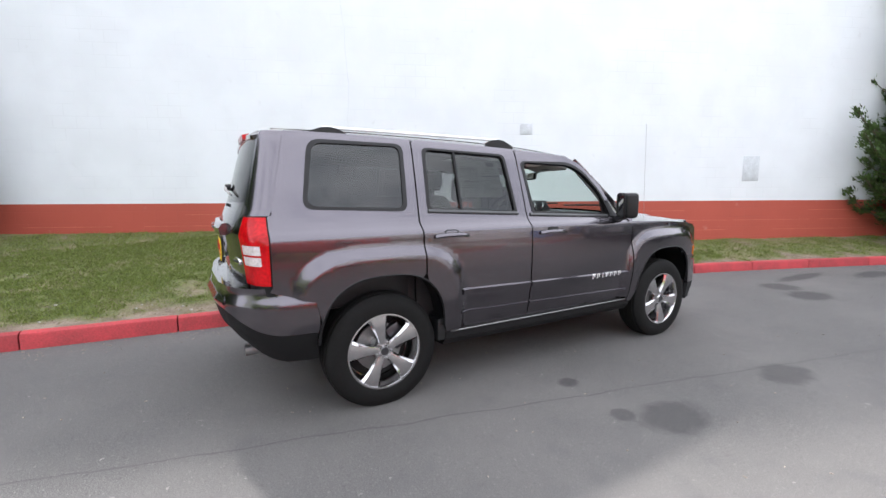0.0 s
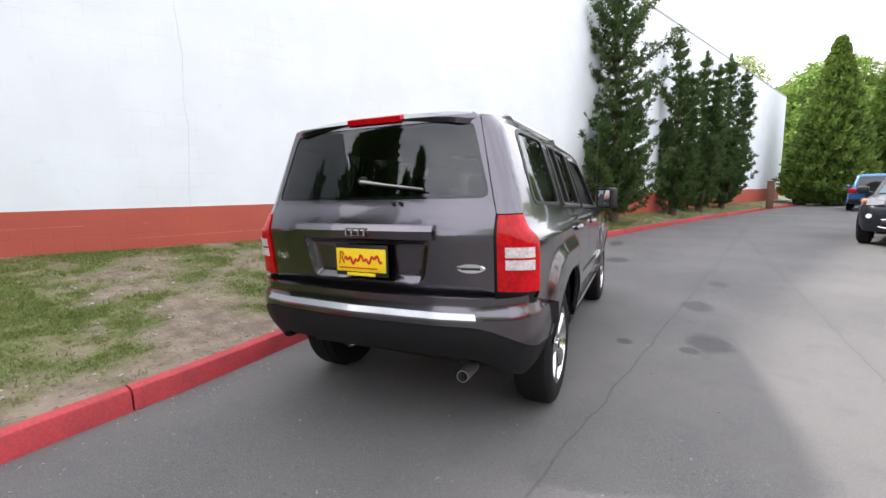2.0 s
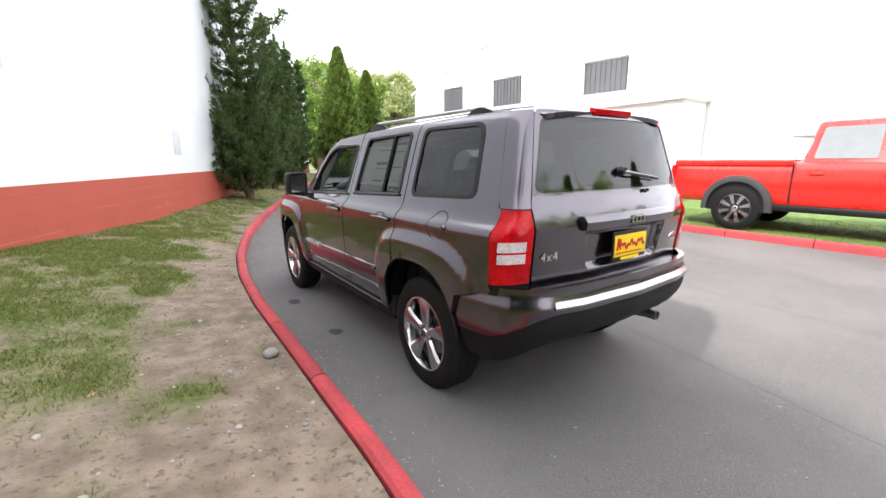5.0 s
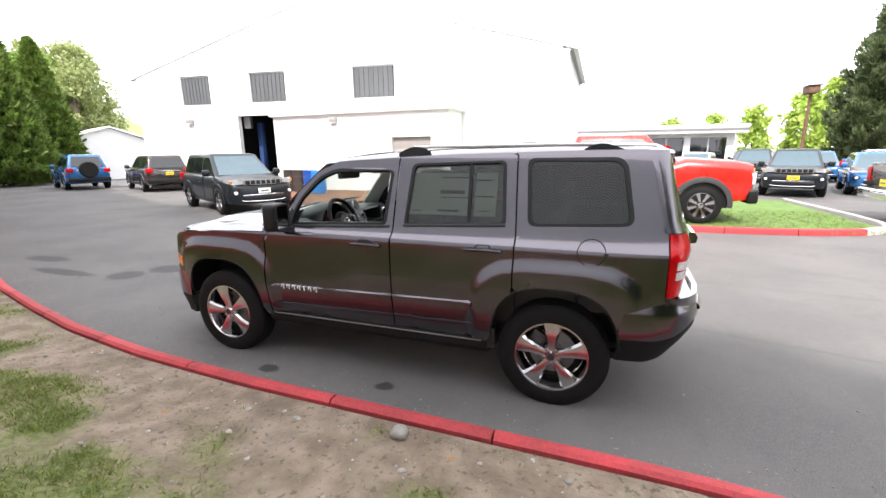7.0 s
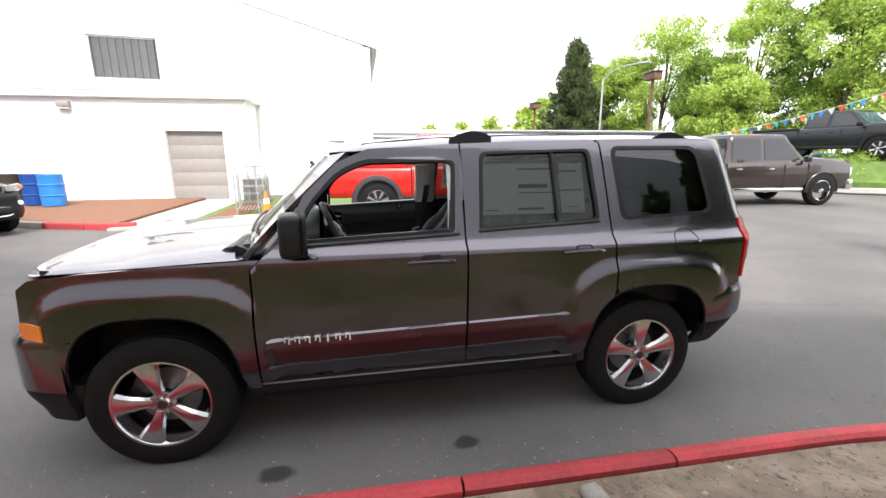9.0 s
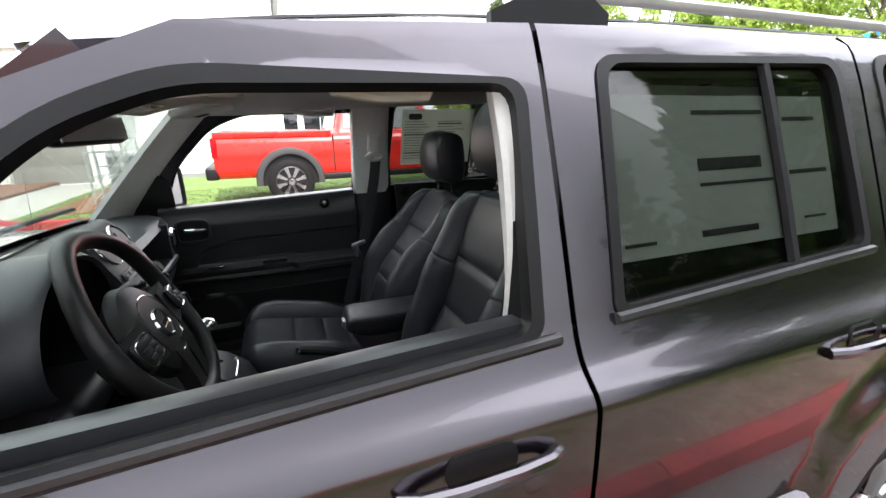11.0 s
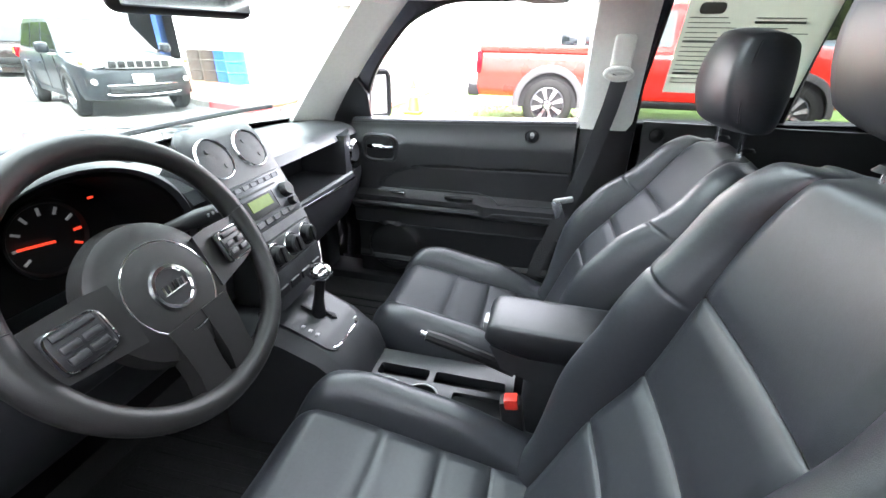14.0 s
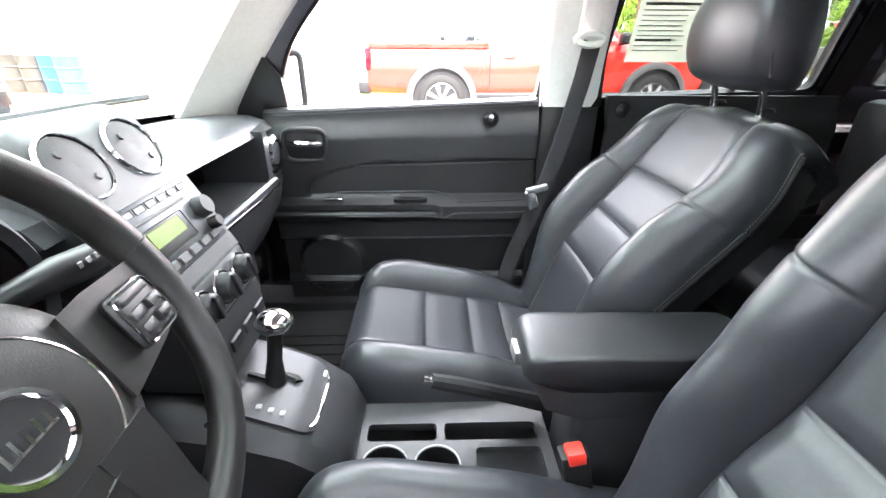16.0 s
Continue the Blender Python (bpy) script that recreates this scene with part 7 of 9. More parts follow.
    for dx in (-0.074, 0.074):
        part("headrest_post", cyl((cx + dx, y1 - 0.012, z1 - 0.06), (cx + dx, h.y - 0.016, h.z - 0.07), 0.0068, 12), CHROME, base, "chrome headrest post")
        part("post_collar", lathe([(0.0, 0.0), (0.006, 0.012), (0.0, 0.017)], 14, "Z", (cx + dx, y1 - 0.014, z1 - 0.004)), SATIN, base)
    part("seat_lever", tube([(cx - math.copysign(0.20, -cx) * 1.0, 0.20, 0.60), (cx - math.copysign(0.20, -cx), 0.26, 0.59)], 0.01, 8), SATIN, base)
    for dx in (-0.17, 0.17):
        part("seat_rail", box((cx + dx - 0.02, -0.25, 0.44), (cx + dx + 0.02, 0.28, 0.47), 0.004), STEEL, base)


seat(-0.366, 0.690, [(0, -0.085, 0.650), (0.285, -0.166, 0.828), (0.475, -0.226, 0.937), (0.70, -0.270, 1.080), (0.93, -0.322, 1.243), (1.0, -0.354, 1.274)],
     (0.285, 0.475, 0.70), (-0.352, 1.394, 0.004, 0.142), "black leather driver seat")
seat(0.338, 0.645, [(0, -0.105, 0.610), (0.295, -0.185, 0.812), (0.495, -0.256, 0.915), (0.71, -0.335, 1.018), (0.93, -0.418, 1.150), (1.0, -0.455, 1.178)],
     (0.295, 0.495, 0.71), (-0.432, 1.309, 0.0, 0.127), "black leather passenger seat")

# rear bench
bench = part("rear_bench", box((-0.62, -1.08, 0.60), (0.62, -0.62, 0.76), 0.05, 3), LEATHER, suv, "black leather rear bench")
for x0, x1 in ((-0.60, -0.21), (-0.20, 0.20), (0.21, 0.60)):
    part("bench_back", box((x0, -0.06, 0), (x1, 0.06, 0.52), 0.04, 3, pose(0, -1.10, 0.70, 20)), LEATHER, bench)
for x in (-0.38, 0.0, 0.38):
    part("bench_headrest", box((-0.12, -0.045, -0.07), (0.12, 0.045, 0.07), 0.04, 4, pose(x, -1.30, 1.29, 15)), LEATHER, bench)
    part("headrest_post", cyl((x, -1.27, 1.15), (x, -1.30, 1.26), 0.008, 10), CHROME, bench)
# ---- other vehicles ----
def ring_of(y, zb, zt, w):
    """One cross section of a car body."""
    h = [(0.80, 0.0), (0.93, 0.03), (1.0, 0.22), (1.0, 0.55), (0.985, 0.80), (0.955, 0.92), (0.88, 0.985), (0.60, 1.015)]
    right = [(w * a, y, zb + (zt - zb) * b) for a, b in h]
    return right + [(0, y, zb + (zt - zb) * 1.025)] + [(-x, yy, z) for x, yy, z in right[::-1]] + [(0, y, zb)]


def road_wheel(car, x, y, r, s, shine, spokes, width=0.24, holes=False):
    t = r * 0.34
    rim = r - t
    prof = [(-0.03, rim - 0.01), (0.0, rim + 0.015), (0.004, rim + t * 0.5), (-0.03, r - 0.01), (-0.07, r), (-width + 0.05, r), (-width, rim + 0.02)]
    w = part("wheel", lathe([(d * s, q) for d, q in prof], 40), RUBBER, car, "black tyre on a bright alloy rim")
    part("rim", lathe([(s * d, q) for d, q in ((-0.012, rim + 0.006), (-0.006, rim - 0.012), (-0.05, rim - 0.03), (-0.12, rim - 0.05), (-0.13, 0.0))], 32), shine if holes else GUNMETAL, w)
    part("hub", lathe([(s * d, q) for d, q in ((0.02 if holes else -0.01, 0.0), (0.015 if holes else -0.015, 0.05), (-0.04, 0.075), (-0.10, 0.09))], 20), shine, w)
    for i in range(spokes):
        a = 2 * math.pi * i / spokes + 0.3
        rings = [[(s * (d + e), q * math.cos(a) - u * math.sin(a), q * math.sin(a) + u * math.cos(a)) for u, e in ((-h, -0.03), (-h * 0.7, 0), (h * 0.7, 0), (h, -0.03))] for q, h, d in ((0.04, 0.030, -0.03), (rim * 0.55, 0.036, -0.02), (rim - 0.006, 0.058, -0.014))]
        part("spoke", loft(rings), shine, w)
    w.matrix_basis = pose(x, y, r)
    return w


def vehicle(name, label, category, m, paint, base, r, W, body, cabin, panes, front, rear, sill=0.42, flare=None, spokes=6, shine=ALLOY, bed=None, plate_mat=None, dual=False, group="", simple=False):
    """base: wheelbase; body: stations (y, bottom, top, half width); cabin: base front, top front, top rear, base rear, base z, top z, half widths; panes: side windows as (y, z) shares."""
    car = thing(name, label, category, group, m)
    shell = part("body", loft([ring_of(*b) for b in body]), paint, car, smooth=50)
    y0, y1, y2, y3, z0, z1, w0, w1 = cabin
    n = 5
    rings = []
    for i in range(n):
        k = i / (n - 1)
        f = k ** 0.85
        zc = z0 - 0.03 + (z1 - z0 + 0.03) * k
        ya, yb, w = y0 + (y1 - y0) * k - 0.03 * math.sin(math.pi * k), y3 + (y2 - y3) * k + 0.02 * math.sin(math.pi * k), w0 + (w1 - w0) * f
        rings.append([(p[0], p[1], zc) for p in rounded([(w, ya), (-w, ya), (-w, yb), (w, yb)], 0.10, 3)])
    top = rings[-1]
    for sh, dz in ((0.95, 0.028), (0.82, 0.045), (0.5, 0.055)):
        rings.append([(x * sh, (y1 + y2) / 2 + (y - (y1 + y2) / 2) * (1 - (1 - sh) * 0.6), z1 + dz) for x, y, z in top])
    part("cabin", loft(rings), paint, car, smooth=50)
    for s in (-1, 1):
        def side(y, z, s=s, o=0.006):
            k = min(1.1, max(0.0, (z - z0) / (z1 - z0)))
            return (s * (w0 + (w1 - w0) * k ** 0.85 + o), y, z)
        for poly in panes:
            pts = rounded([(y, z0 + (z1 - z0) * h) for y, h in poly], 0.04, 3)
            part("side_window", plate(pts, [], side, 0.01, (), span(z0, z1, 6), s), DARKGLASS, car, "dark side window")
        # arches and wheels
        ends = [(base / 2, r), (-base / 2, r)]
        for y, rr in ends:
            wb = float(np.interp(y, [b[0] for b in body][::-1] if body[0][0] > body[-1][0] else [b[0] for b in body], [b[3] for b in body][::-1] if body[0][0] > body[-1][0] else [b[3] for b in body]))
            pts = [(y + (rr + 0.07) * math.cos(t), rr + 0.02 + (rr + 0.07) * math.sin(t)) for t in span(radians(-8), radians(188), 22)]
            part("wheel_well", plate(pts, [], lambda a, b, s=s, wb=wb: (s * (wb + 0.004), a, b), 0.15, (), (), s), SATIN, car, smooth=0)
            if flare:
                part("wheel_flare", loft([[(s * (wb + o), y + (rr + 0.07 + e) * math.cos(t), rr + 0.02 + (rr + 0.07 + e) * math.sin(t)) for o, e in ((0.0, 0.11), (0.045, 0.09), (0.06, 0.03), (0.055, -0.005), (0.0, 0.0))] for t in span(radians(-6), radians(186), 22)]), flare, car, "wheel arch flare")
            else:
                part("arch_lip", tube([(s * (wb + 0.002), a, b) for a, b in pts], 0.022, 6), paint, car)
            out = 0.16 if dual and y < 0 else 0.03
            road_wheel(car, s * (wb + out), y, rr, s, shine, spokes, holes=dual)
            if dual and y < 0:
                part("rear_flare", tube([(s * (wb + 0.14), a, b + 0.02) for a, b in pts], 0.10, 10, flat=0.7), paint, car, "wide rear wing over twin wheels")
        part("sill", box((s * (W - 0.06) - 0.05, -base / 2 + r + 0.10, sill - 0.06), (s * (W - 0.06) + 0.05, base / 2 - r - 0.10, sill + 0.06), 0.03), CHROME if dual else SATIN if flare else paint, car)
        mir = part("door_mirror", box((-0.10, -0.07, -0.09), (0.10, 0.07, 0.09), 0.05, 3, pose(s * (w0 + 0.17), y0 - 0.28, z0 + 0.10)), SATIN if flare else paint, car)
        part("mirror_arm", cyl((s * (w0 - 0.02), y0 - 0.27, z0 + 0.03), (s * (w0 + 0.10), y0 - 0.27, z0 + 0.06), 0.025, 8), SATIN, mir)
        if not simple:
            for y in [sum(q[0] for q in poly) / len(poly) - 0.30 for poly in panes[:2]]:
                part("door_handle", box((s * (W + 0.005) - 0.02, y - 0.09, z0 - 0.20), (s * (W + 0.005) + 0.02, y + 0.09, z0 - 0.165), 0.012), CHROME if dual else paint, car)
            for y in [q for q in (panes[0][-1][0] - 0.03, y0 - 0.12)]:
                part("shut_line", box((s * W - 0.012, y - 0.004, sill + 0.05), (s * W + 0.006, y + 0.004, z0 - 0.02)), SATIN, car, smooth=0)
    # windscreen and back window
    def screen_at(x, h, ya, yb, d):
        k = h
        return (x * (w0 + (w1 - w0) * k ** 0.85 - 0.06), ya + (yb - ya) * k - (0.03 * math.sin(math.pi * k) if d > 0 else -0.02 * math.sin(math.pi * k)) + d, z0 + (z1 - z0) * k)
    part("windscreen", sheet(lambda u, h: screen_at(u, h, y0, y1, 0.012), span(-0.96, 0.96, 9), span(0.06, 0.95, 6), 0.01, -1), SKYGLASS, car, "glossy windscreen, the sky's blue put into its colour")
    part("back_window", sheet(lambda u, h: screen_at(u, h, y3, y2, -0.012), span(-0.90, 0.90, 9), span(0.12, 0.90, 6), 0.01, 1), DARKGLASS, car)
    # ends
    yf, yr = body[0][0], body[-1][0]
    front(car, yf, W)
    rear(car, yr, W)
    if plate_mat is not None:
        number = part("number_plate", box((-0.16, yr - 0.075, 0.78), (0.16, yr - 0.06, 0.93), 0.004), plate_mat, car, "blank number plate")
        part("plate_bar", box((-0.12, yr - 0.080, 0.84), (0.12, yr - 0.074, 0.87)), GREYINK, number, smooth=0)
    if bed:
        yb0, yb1, zb = bed
        part("bed_floor", box((-W + 0.14, yb1 + 0.10, zb - 0.1), (W - 0.14, yb0 - 0.03, zb + 0.035)), SATIN, car, "black load bed", smooth=0)
        for s in (-1, 1):
            part("bed_rail", box((s * (W - 0.09) - 0.06, yb1 + 0.03, zb - 0.03), (s * (W - 0.09) + 0.06, yb0 - 0.02, zb + 0.075), 0.02), paint, car)
            part("bed_gap", box((s * W - 0.02, yb0 - 0.012, sill + 0.1), (s * W + 0.006, yb0 + 0.012, zb)), SATIN, car, smooth=0)
        part("bed_tail", box((-W + 0.08, yb1 + 0.02, zb - 0.05), (W - 0.08, yb1 + 0.07, zb + 0.07), 0.015), paint, car)
    return car


FLAREGREY = mat("grey_flare_plastic", (0.035, 0.035, 0.037), 0.55)
# blue base colour paints the reflected sky; the gloss adds real reflection
SKYGLASS = mat("windscreen_glass", (0.035, 0.075, 0.095), 0.05, spec=0.8)


def lamps(car, y, z0, z1, x0, x1, material, d, name):
    for s in (-1, 1):
        part(name, box((min(s * x0, s * x1), min(y, y + d), z0), (max(s * x0, s * x1), max(y, y + d), z1), 0.025), material, car)


def truck_front(car, y, W, bright=True):
    part("grille", box((-0.52, y - 0.06, 0.80), (0.52, y + 0.035, 1.12), 0.04), CHROME if bright else SATIN, car, "wide front grille")
    for z in (0.87, 0.96, 1.05):
        part("grille_slot", box((-0.47, y + 0.02, z - 0.03), (0.47, y + 0.045, z + 0.03), 0.01), SATIN, car)
    lamps(car, y - 0.10, 0.86, 1.10, 0.54, W - 0.06, CLEARLENS, 0.11, "headlamp")
    part("front_bumper", box((-W + 0.03, y - 0.12, 0.46), (W - 0.03, y + 0.09, 0.76), 0.05, 3), CHROME if bright else SATIN, car, "front bumper")


def truck_rear(car, y, W, bright=True):
    lamps(car, y + 0.08, 0.86, 1.20, W - 0.17, W + 0.005, REDLENS, -0.10, "tail_lamp")
    part("rear_bumper", box((-W + 0.04, y - 0.16, 0.50), (W - 0.04, y + 0.05, 0.72), 0.04, 3), CHROME if bright else SATIN, car, "rear bumper")
    part("gate_handle", box((-0.10, y - 0.03, 1.02), (0.10, y + 0.01, 1.10), 0.02), SATIN, car)


def pickup(label, m, paint, flare, dual, wheelbase, long_bed, bright, plate_mat=None, spokes=6):
    rr = 0.44 if dual else 0.41
    yf, yr = wheelbase / 2 + 0.96, -wheelbase / 2 - 1.20
    W = 0.985
    cab_back = yf - 3.75 - (0.25 if dual else 0.0)
    body = [(yf, 0.62, 1.20, 0.80), (yf - 0.06, 0.52, 1.28, 0.93), (yf - 0.35, 0.48, 1.34, W), (yf - 1.30, 0.48, 1.40, W), (yf - 1.6, 0.46, 1.29, W), (cab_back, 0.46, 1.27, W), (cab_back - 0.05, 0.48, 1.23, W), (yr + 0.05, 0.50, 1.24, W), (yr, 0.56, 1.22, W - 0.03)]
    y0 = yf - 1.35
    cabin = (y0, y0 - 0.72, cab_back + 0.16, cab_back + 0.03, 1.25, 2.00 if dual else 1.88, 0.90, 0.72)
    c = cab_back
    mid = (y0 - 0.62 + c + 0.25) / 2 + 0.02
    panes = [[(y0 - 0.28, 0.10), (mid + 0.05, 0.10), (mid + 0.05, 0.90), (y0 - 0.83, 0.90)], [(mid - 0.07, 0.10), (c + 0.20, 0.10), (c + 0.27, 0.90), (mid - 0.07, 0.90)]]
    return vehicle("pickup_truck", label, "pickup truck", m, paint, wheelbase, rr, W, body, cabin, panes, lambda a, b, w: truck_front(a, b, w, bright), lambda a, b, w: truck_rear(a, b, w, bright), 0.47, flare, spokes, ALLOY, (cab_back - 0.02, yr, 1.22), plate_mat, dual)


red_pickup = pickup("bright red crew cab pickup with black flares on grass island", pose(7.915, -1.80, 0.045, 0, 0, 182.0), REDPAINT, FLAREGREY, False, 3.60, False, False, None, 8)
# opaque pale base colour stands in for the bright sky in the glass
PALEGLASS = mat("sky_pale_glass", (0.20, 0.22, 0.225), 0.05, spec=0.8, var=0.1)
for ob in red_pickup.children:
    if ob.name.startswith("side_window"):
        ob.data.materials[0] = PALEGLASS
        ob["label"] = "side window, bright sky put into its pale colour"
pickup("dark grey crew cab pickup with twin rear wheels on asphalt", pose(8.45, -10.85, 0, 0, 0, 175.0), BROWNPAINT, None, True, 4.30, True, True, YELLOW, 0)
pickup("black lifted pickup with chrome bumper on raised bank", pose(12.0, -19.4, 1.25, 0, 0, 100), BLACKPAINT, PLASTIC, False, 3.60, False, True, None, 6)


HEADLENS = mat("headlamp_lens", (0.38, 0.39, 0.41), 0.12, 0.3, var=0.3, scale=14, coat=1.0)


def suv_front(car, y, W):
    surround = loft([[(x, y + 0.028 - 0.10 * (x / 0.7) ** 4, z) for z in (0.835, 0.97)] + [(x, y - 0.06, z) for z in (0.97, 0.835)] for x in span(-0.52, 0.52, 9)])
    part("grille", surround, STEEL, car, "seven-slot bright grille")
    for i in range(7):
        x = -0.42 + 0.14 * i
        part("grille_slot", box((x - 0.056, y - 0.02, 0.848), (x + 0.056, y + 0.034, 0.957), 0.012), SATIN, car)
    for s in (-1, 1):
        lens = loft([[(s * x, y + d, z0), (s * x, y + d - 0.01, z1), (s * x, y + d - 0.10, z1), (s * x, y + d - 0.10, z0)] for x, d, z0, z1 in ((0.535, 0.018, 0.865, 0.965), (0.66, -0.01, 0.850, 0.972), (0.78, -0.055, 0.850, 0.982), (0.86, -0.14, 0.872, 0.990), (0.915, -0.30, 0.915, 0.985))])
        lamp = part("headlamp", lens, HEADLENS, car, "slim wrap-round headlamp")
        part("turn_lamp", box((s * 0.835 - 0.03, y - 0.145, 0.90), (s * 0.835 + 0.03, y - 0.06, 0.965), 0.012), AMBER, lamp)
        part("fog_recess", loft([[(s * x, y + d, z0), (s * x, y + d, z1), (s * x, y + d - 0.08, z1), (s * x, y + d - 0.08, z0)] for x, d, z0, z1 in ((0.66, 0.0, 0.56, 0.68), (0.76, -0.03, 0.55, 0.70), (0.84, -0.09, 0.57, 0.68))]), SATIN, car)
        part("fog_lamp", lathe([(0.02, 0.0), (0.015, 0.045), (-0.02, 0.05)], 18, "Y", (s * 0.74, y - 0.01, 0.63)), CLEARLENS, car)
    part("air_intake", box((-0.56, y - 0.04, 0.43), (0.56, y + 0.035, 0.54), 0.03), SATIN, car, "lower air intake")
    part("bumper_trim", tube([(x, y + 0.04 - 0.09 * (abs(x) / 0.66) ** 3, z) for x, z in ((-0.56, 0.56), (-0.65, 0.53), (-0.64, 0.43), (-0.5, 0.40), (0, 0.385), (0.5, 0.40), (0.64, 0.43), (0.65, 0.53), (0.56, 0.56), (0, 0.565))], 0.018, 8, closed=True), CHROME, car, "chrome bumper trim")
    lot = car.get("group") is not None and "lot" in str(car.get("group"))
    number = part("number_plate", box((-0.17, y + 0.045, 0.60), (0.17, y + 0.06, 0.74), 0.006), YELLOW if lot else WHITEPAINT, car, "yellow dealer plate" if lot else "white front plate")
    part("plate_bar", box((-0.11, y + 0.058, 0.65), (0.11, y + 0.063, 0.69)), GREYINK, number, smooth=0)


def suv_rear(car, y, W):
    lamps(car, y + 0.10, 0.88, 1.10, W - 0.30, W - 0.02, REDLENS, -0.12, "tail_lamp")
    part("rear_bumper", box((-W + 0.05, y - 0.05, 0.42), (W - 0.05, y + 0.1, 0.62), 0.04, 3), SATIN, car)
    part("bright_trim", box((-0.50, y - 0.045, 0.965), (0.50, y + 0.01, 0.99), 0.008), CHROME, car)


def wagon(label, m, paint, plate_mat=None, group="", L=4.7, W=0.94, H=1.69, wheelbase=2.90, r=0.38, simple=False, category="car", name="parked_car"):
    yf, yr = wheelbase / 2 + (L - wheelbase) * 0.46, -wheelbase / 2 - (L - wheelbase) * 0.54
    zt = 1.02 * H / 1.74
    body = [(yf, 0.45, zt - 0.22, W * 0.72), (yf - 0.06, 0.32, zt - 0.10, W * 0.86), (yf - 0.30, 0.30, zt - 0.03, W * 0.97), (yf - 1.1, 0.30, zt + 0.06, W), (yf - 1.4, 0.30, zt + 0.08, W), (yr + 0.5, 0.30, zt + 0.10, W), (yr + 0.08, 0.36, zt + 0.08, W * 0.94), (yr, 0.42, zt + 0.04, W * 0.86)]
    y0 = yf - 1.15
    z0, z1 = zt + 0.05, H - 0.05
    cabin = (y0, y0 - 0.92, yr + 0.36, yr + 0.06, z0, z1, W - 0.09, W - 0.27)
    a, b = y0 - 0.25, yr + 0.30
    p1, p2 = a - (a - b) * 0.40, a - (a - b) * 0.70
    panes = [[(a - 0.02, 0.10), (p1 + 0.05, 0.10), (p1 + 0.04, 0.88), (y0 - 0.93, 0.88)], [(p1 - 0.05, 0.10), (p2 + 0.04, 0.10), (p2 + 0.06, 0.88), (p1 - 0.04, 0.88)], [(p2 - 0.04, 0.10), (b + 0.02, 0.14), (b + 0.14, 0.84), (p2 - 0.02, 0.88)]]
    return vehicle(name, label, category, m, paint, wheelbase, r, W, body, cabin, panes, suv_front, suv_rear, 0.36, None, 5, ALLOY, None, plate_mat, False, group, simple)


wagon("dark blue-black SUV with chrome grille and white plate", pose(7.07, 9.26, 0, 0, 0, math.degrees(math.atan2(0.435, -0.9))), BLACKPAINT, name="parked_suv")
wagon("brown SUV with yellow dealer plate parked by the workshop", pose(12.2, 19.6, 0, 0, 0, math.degrees(math.atan2(-0.4, 0.9))), BROWNPAINT, YELLOW, name="parked_suv")
off_roader = wagon("bright blue open-backed off-road car with spare wheel", pose(11.9, 25.0, 0, 0, 0, -20), BLUEPAINT, L=4.2, W=0.92, H=1.78, wheelbase=2.6, r=0.40, name="off_road_car")
part("spare_wheel", lathe([(-0.12, 0.0), (-0.12, 0.16), (-0.13, 0.36), (-0.09, 0.40), (0.06, 0.40), (0.08, 0.3)], 32, "Y", (0, -2.20, 1.02)), RUBBER, off_roader, "spare wheel")
LOT = [(16.2, -8.4, 71, BLACKPAINT, 1.62, "black"), (17.0, -11.2, 72, BLUEPAINT, 1.48, "blue"), (17.8, -14.0, 72, SILVERPAINT, 1.5, "silver"), (23.0, -6.4, 72, SILVERPAINT, 1.5, "silver"), (23.6, -9.2, 72, BLACKPAINT, 1.65, "black"), (24.4, -12.2, 72, BLUEPAINT, 1.5, "blue"), (25.2, -15.2, 72, WHITEPAINT, 1.55, "white"), (30.0, -7.6, 72, WHITEPAINT, 1.5, "white"), (30.6, -10.8, 72, BLACKPAINT, 1.6, "black"), (31.2, -14.0, 72, SILVERPAINT, 1.5, "silver"), (15.6, -24.6, 60, BLUEPAINT, 1.48, "blue"), (18.4, -26.4, 60, SILVERPAINT, 1.5, "silver")]
for x, y, turn, paint, tall, word in LOT:
    wagon(word + " car parked in the sales lot", pose(x, y, 0, 0, 0, turn), paint, group="cars in the sales lot", L=4.5, W=0.90, H=tall, wheelbase=2.65, r=0.33, simple=True)
# ---- plants ----
# far fir: needles lightened so that the haze is in their colour
FIR_GREEN = foliage("hazed_fir_needles", (0.115, 0.150, 0.062), 0.5)
NEEDLE_GREEN = foliage("conifer_needles", (0.070, 0.118, 0.030), 0.6)
HEDGE_GREEN = foliage("hedge_scales", (0.125, 0.190, 0.032), 0.5)
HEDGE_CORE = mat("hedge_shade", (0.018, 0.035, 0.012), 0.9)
SPRING_GREEN = foliage("spring_leaves", (0.38, 0.50, 0.10), 0.35)
MID_GREEN = foliage("summer_leaves", (0.20, 0.31, 0.055), 0.4)
# paler, greyer green: distance haze put into the hillside's colour
HAZE_GREEN = foliage("hazed_hill_green", (0.36, 0.41, 0.17), 0.3)
BARK = mat("tree_bark", (0.10, 0.075, 0.055), 0.9, var=0.3, scale=4, bump=1.0, bscale=30)


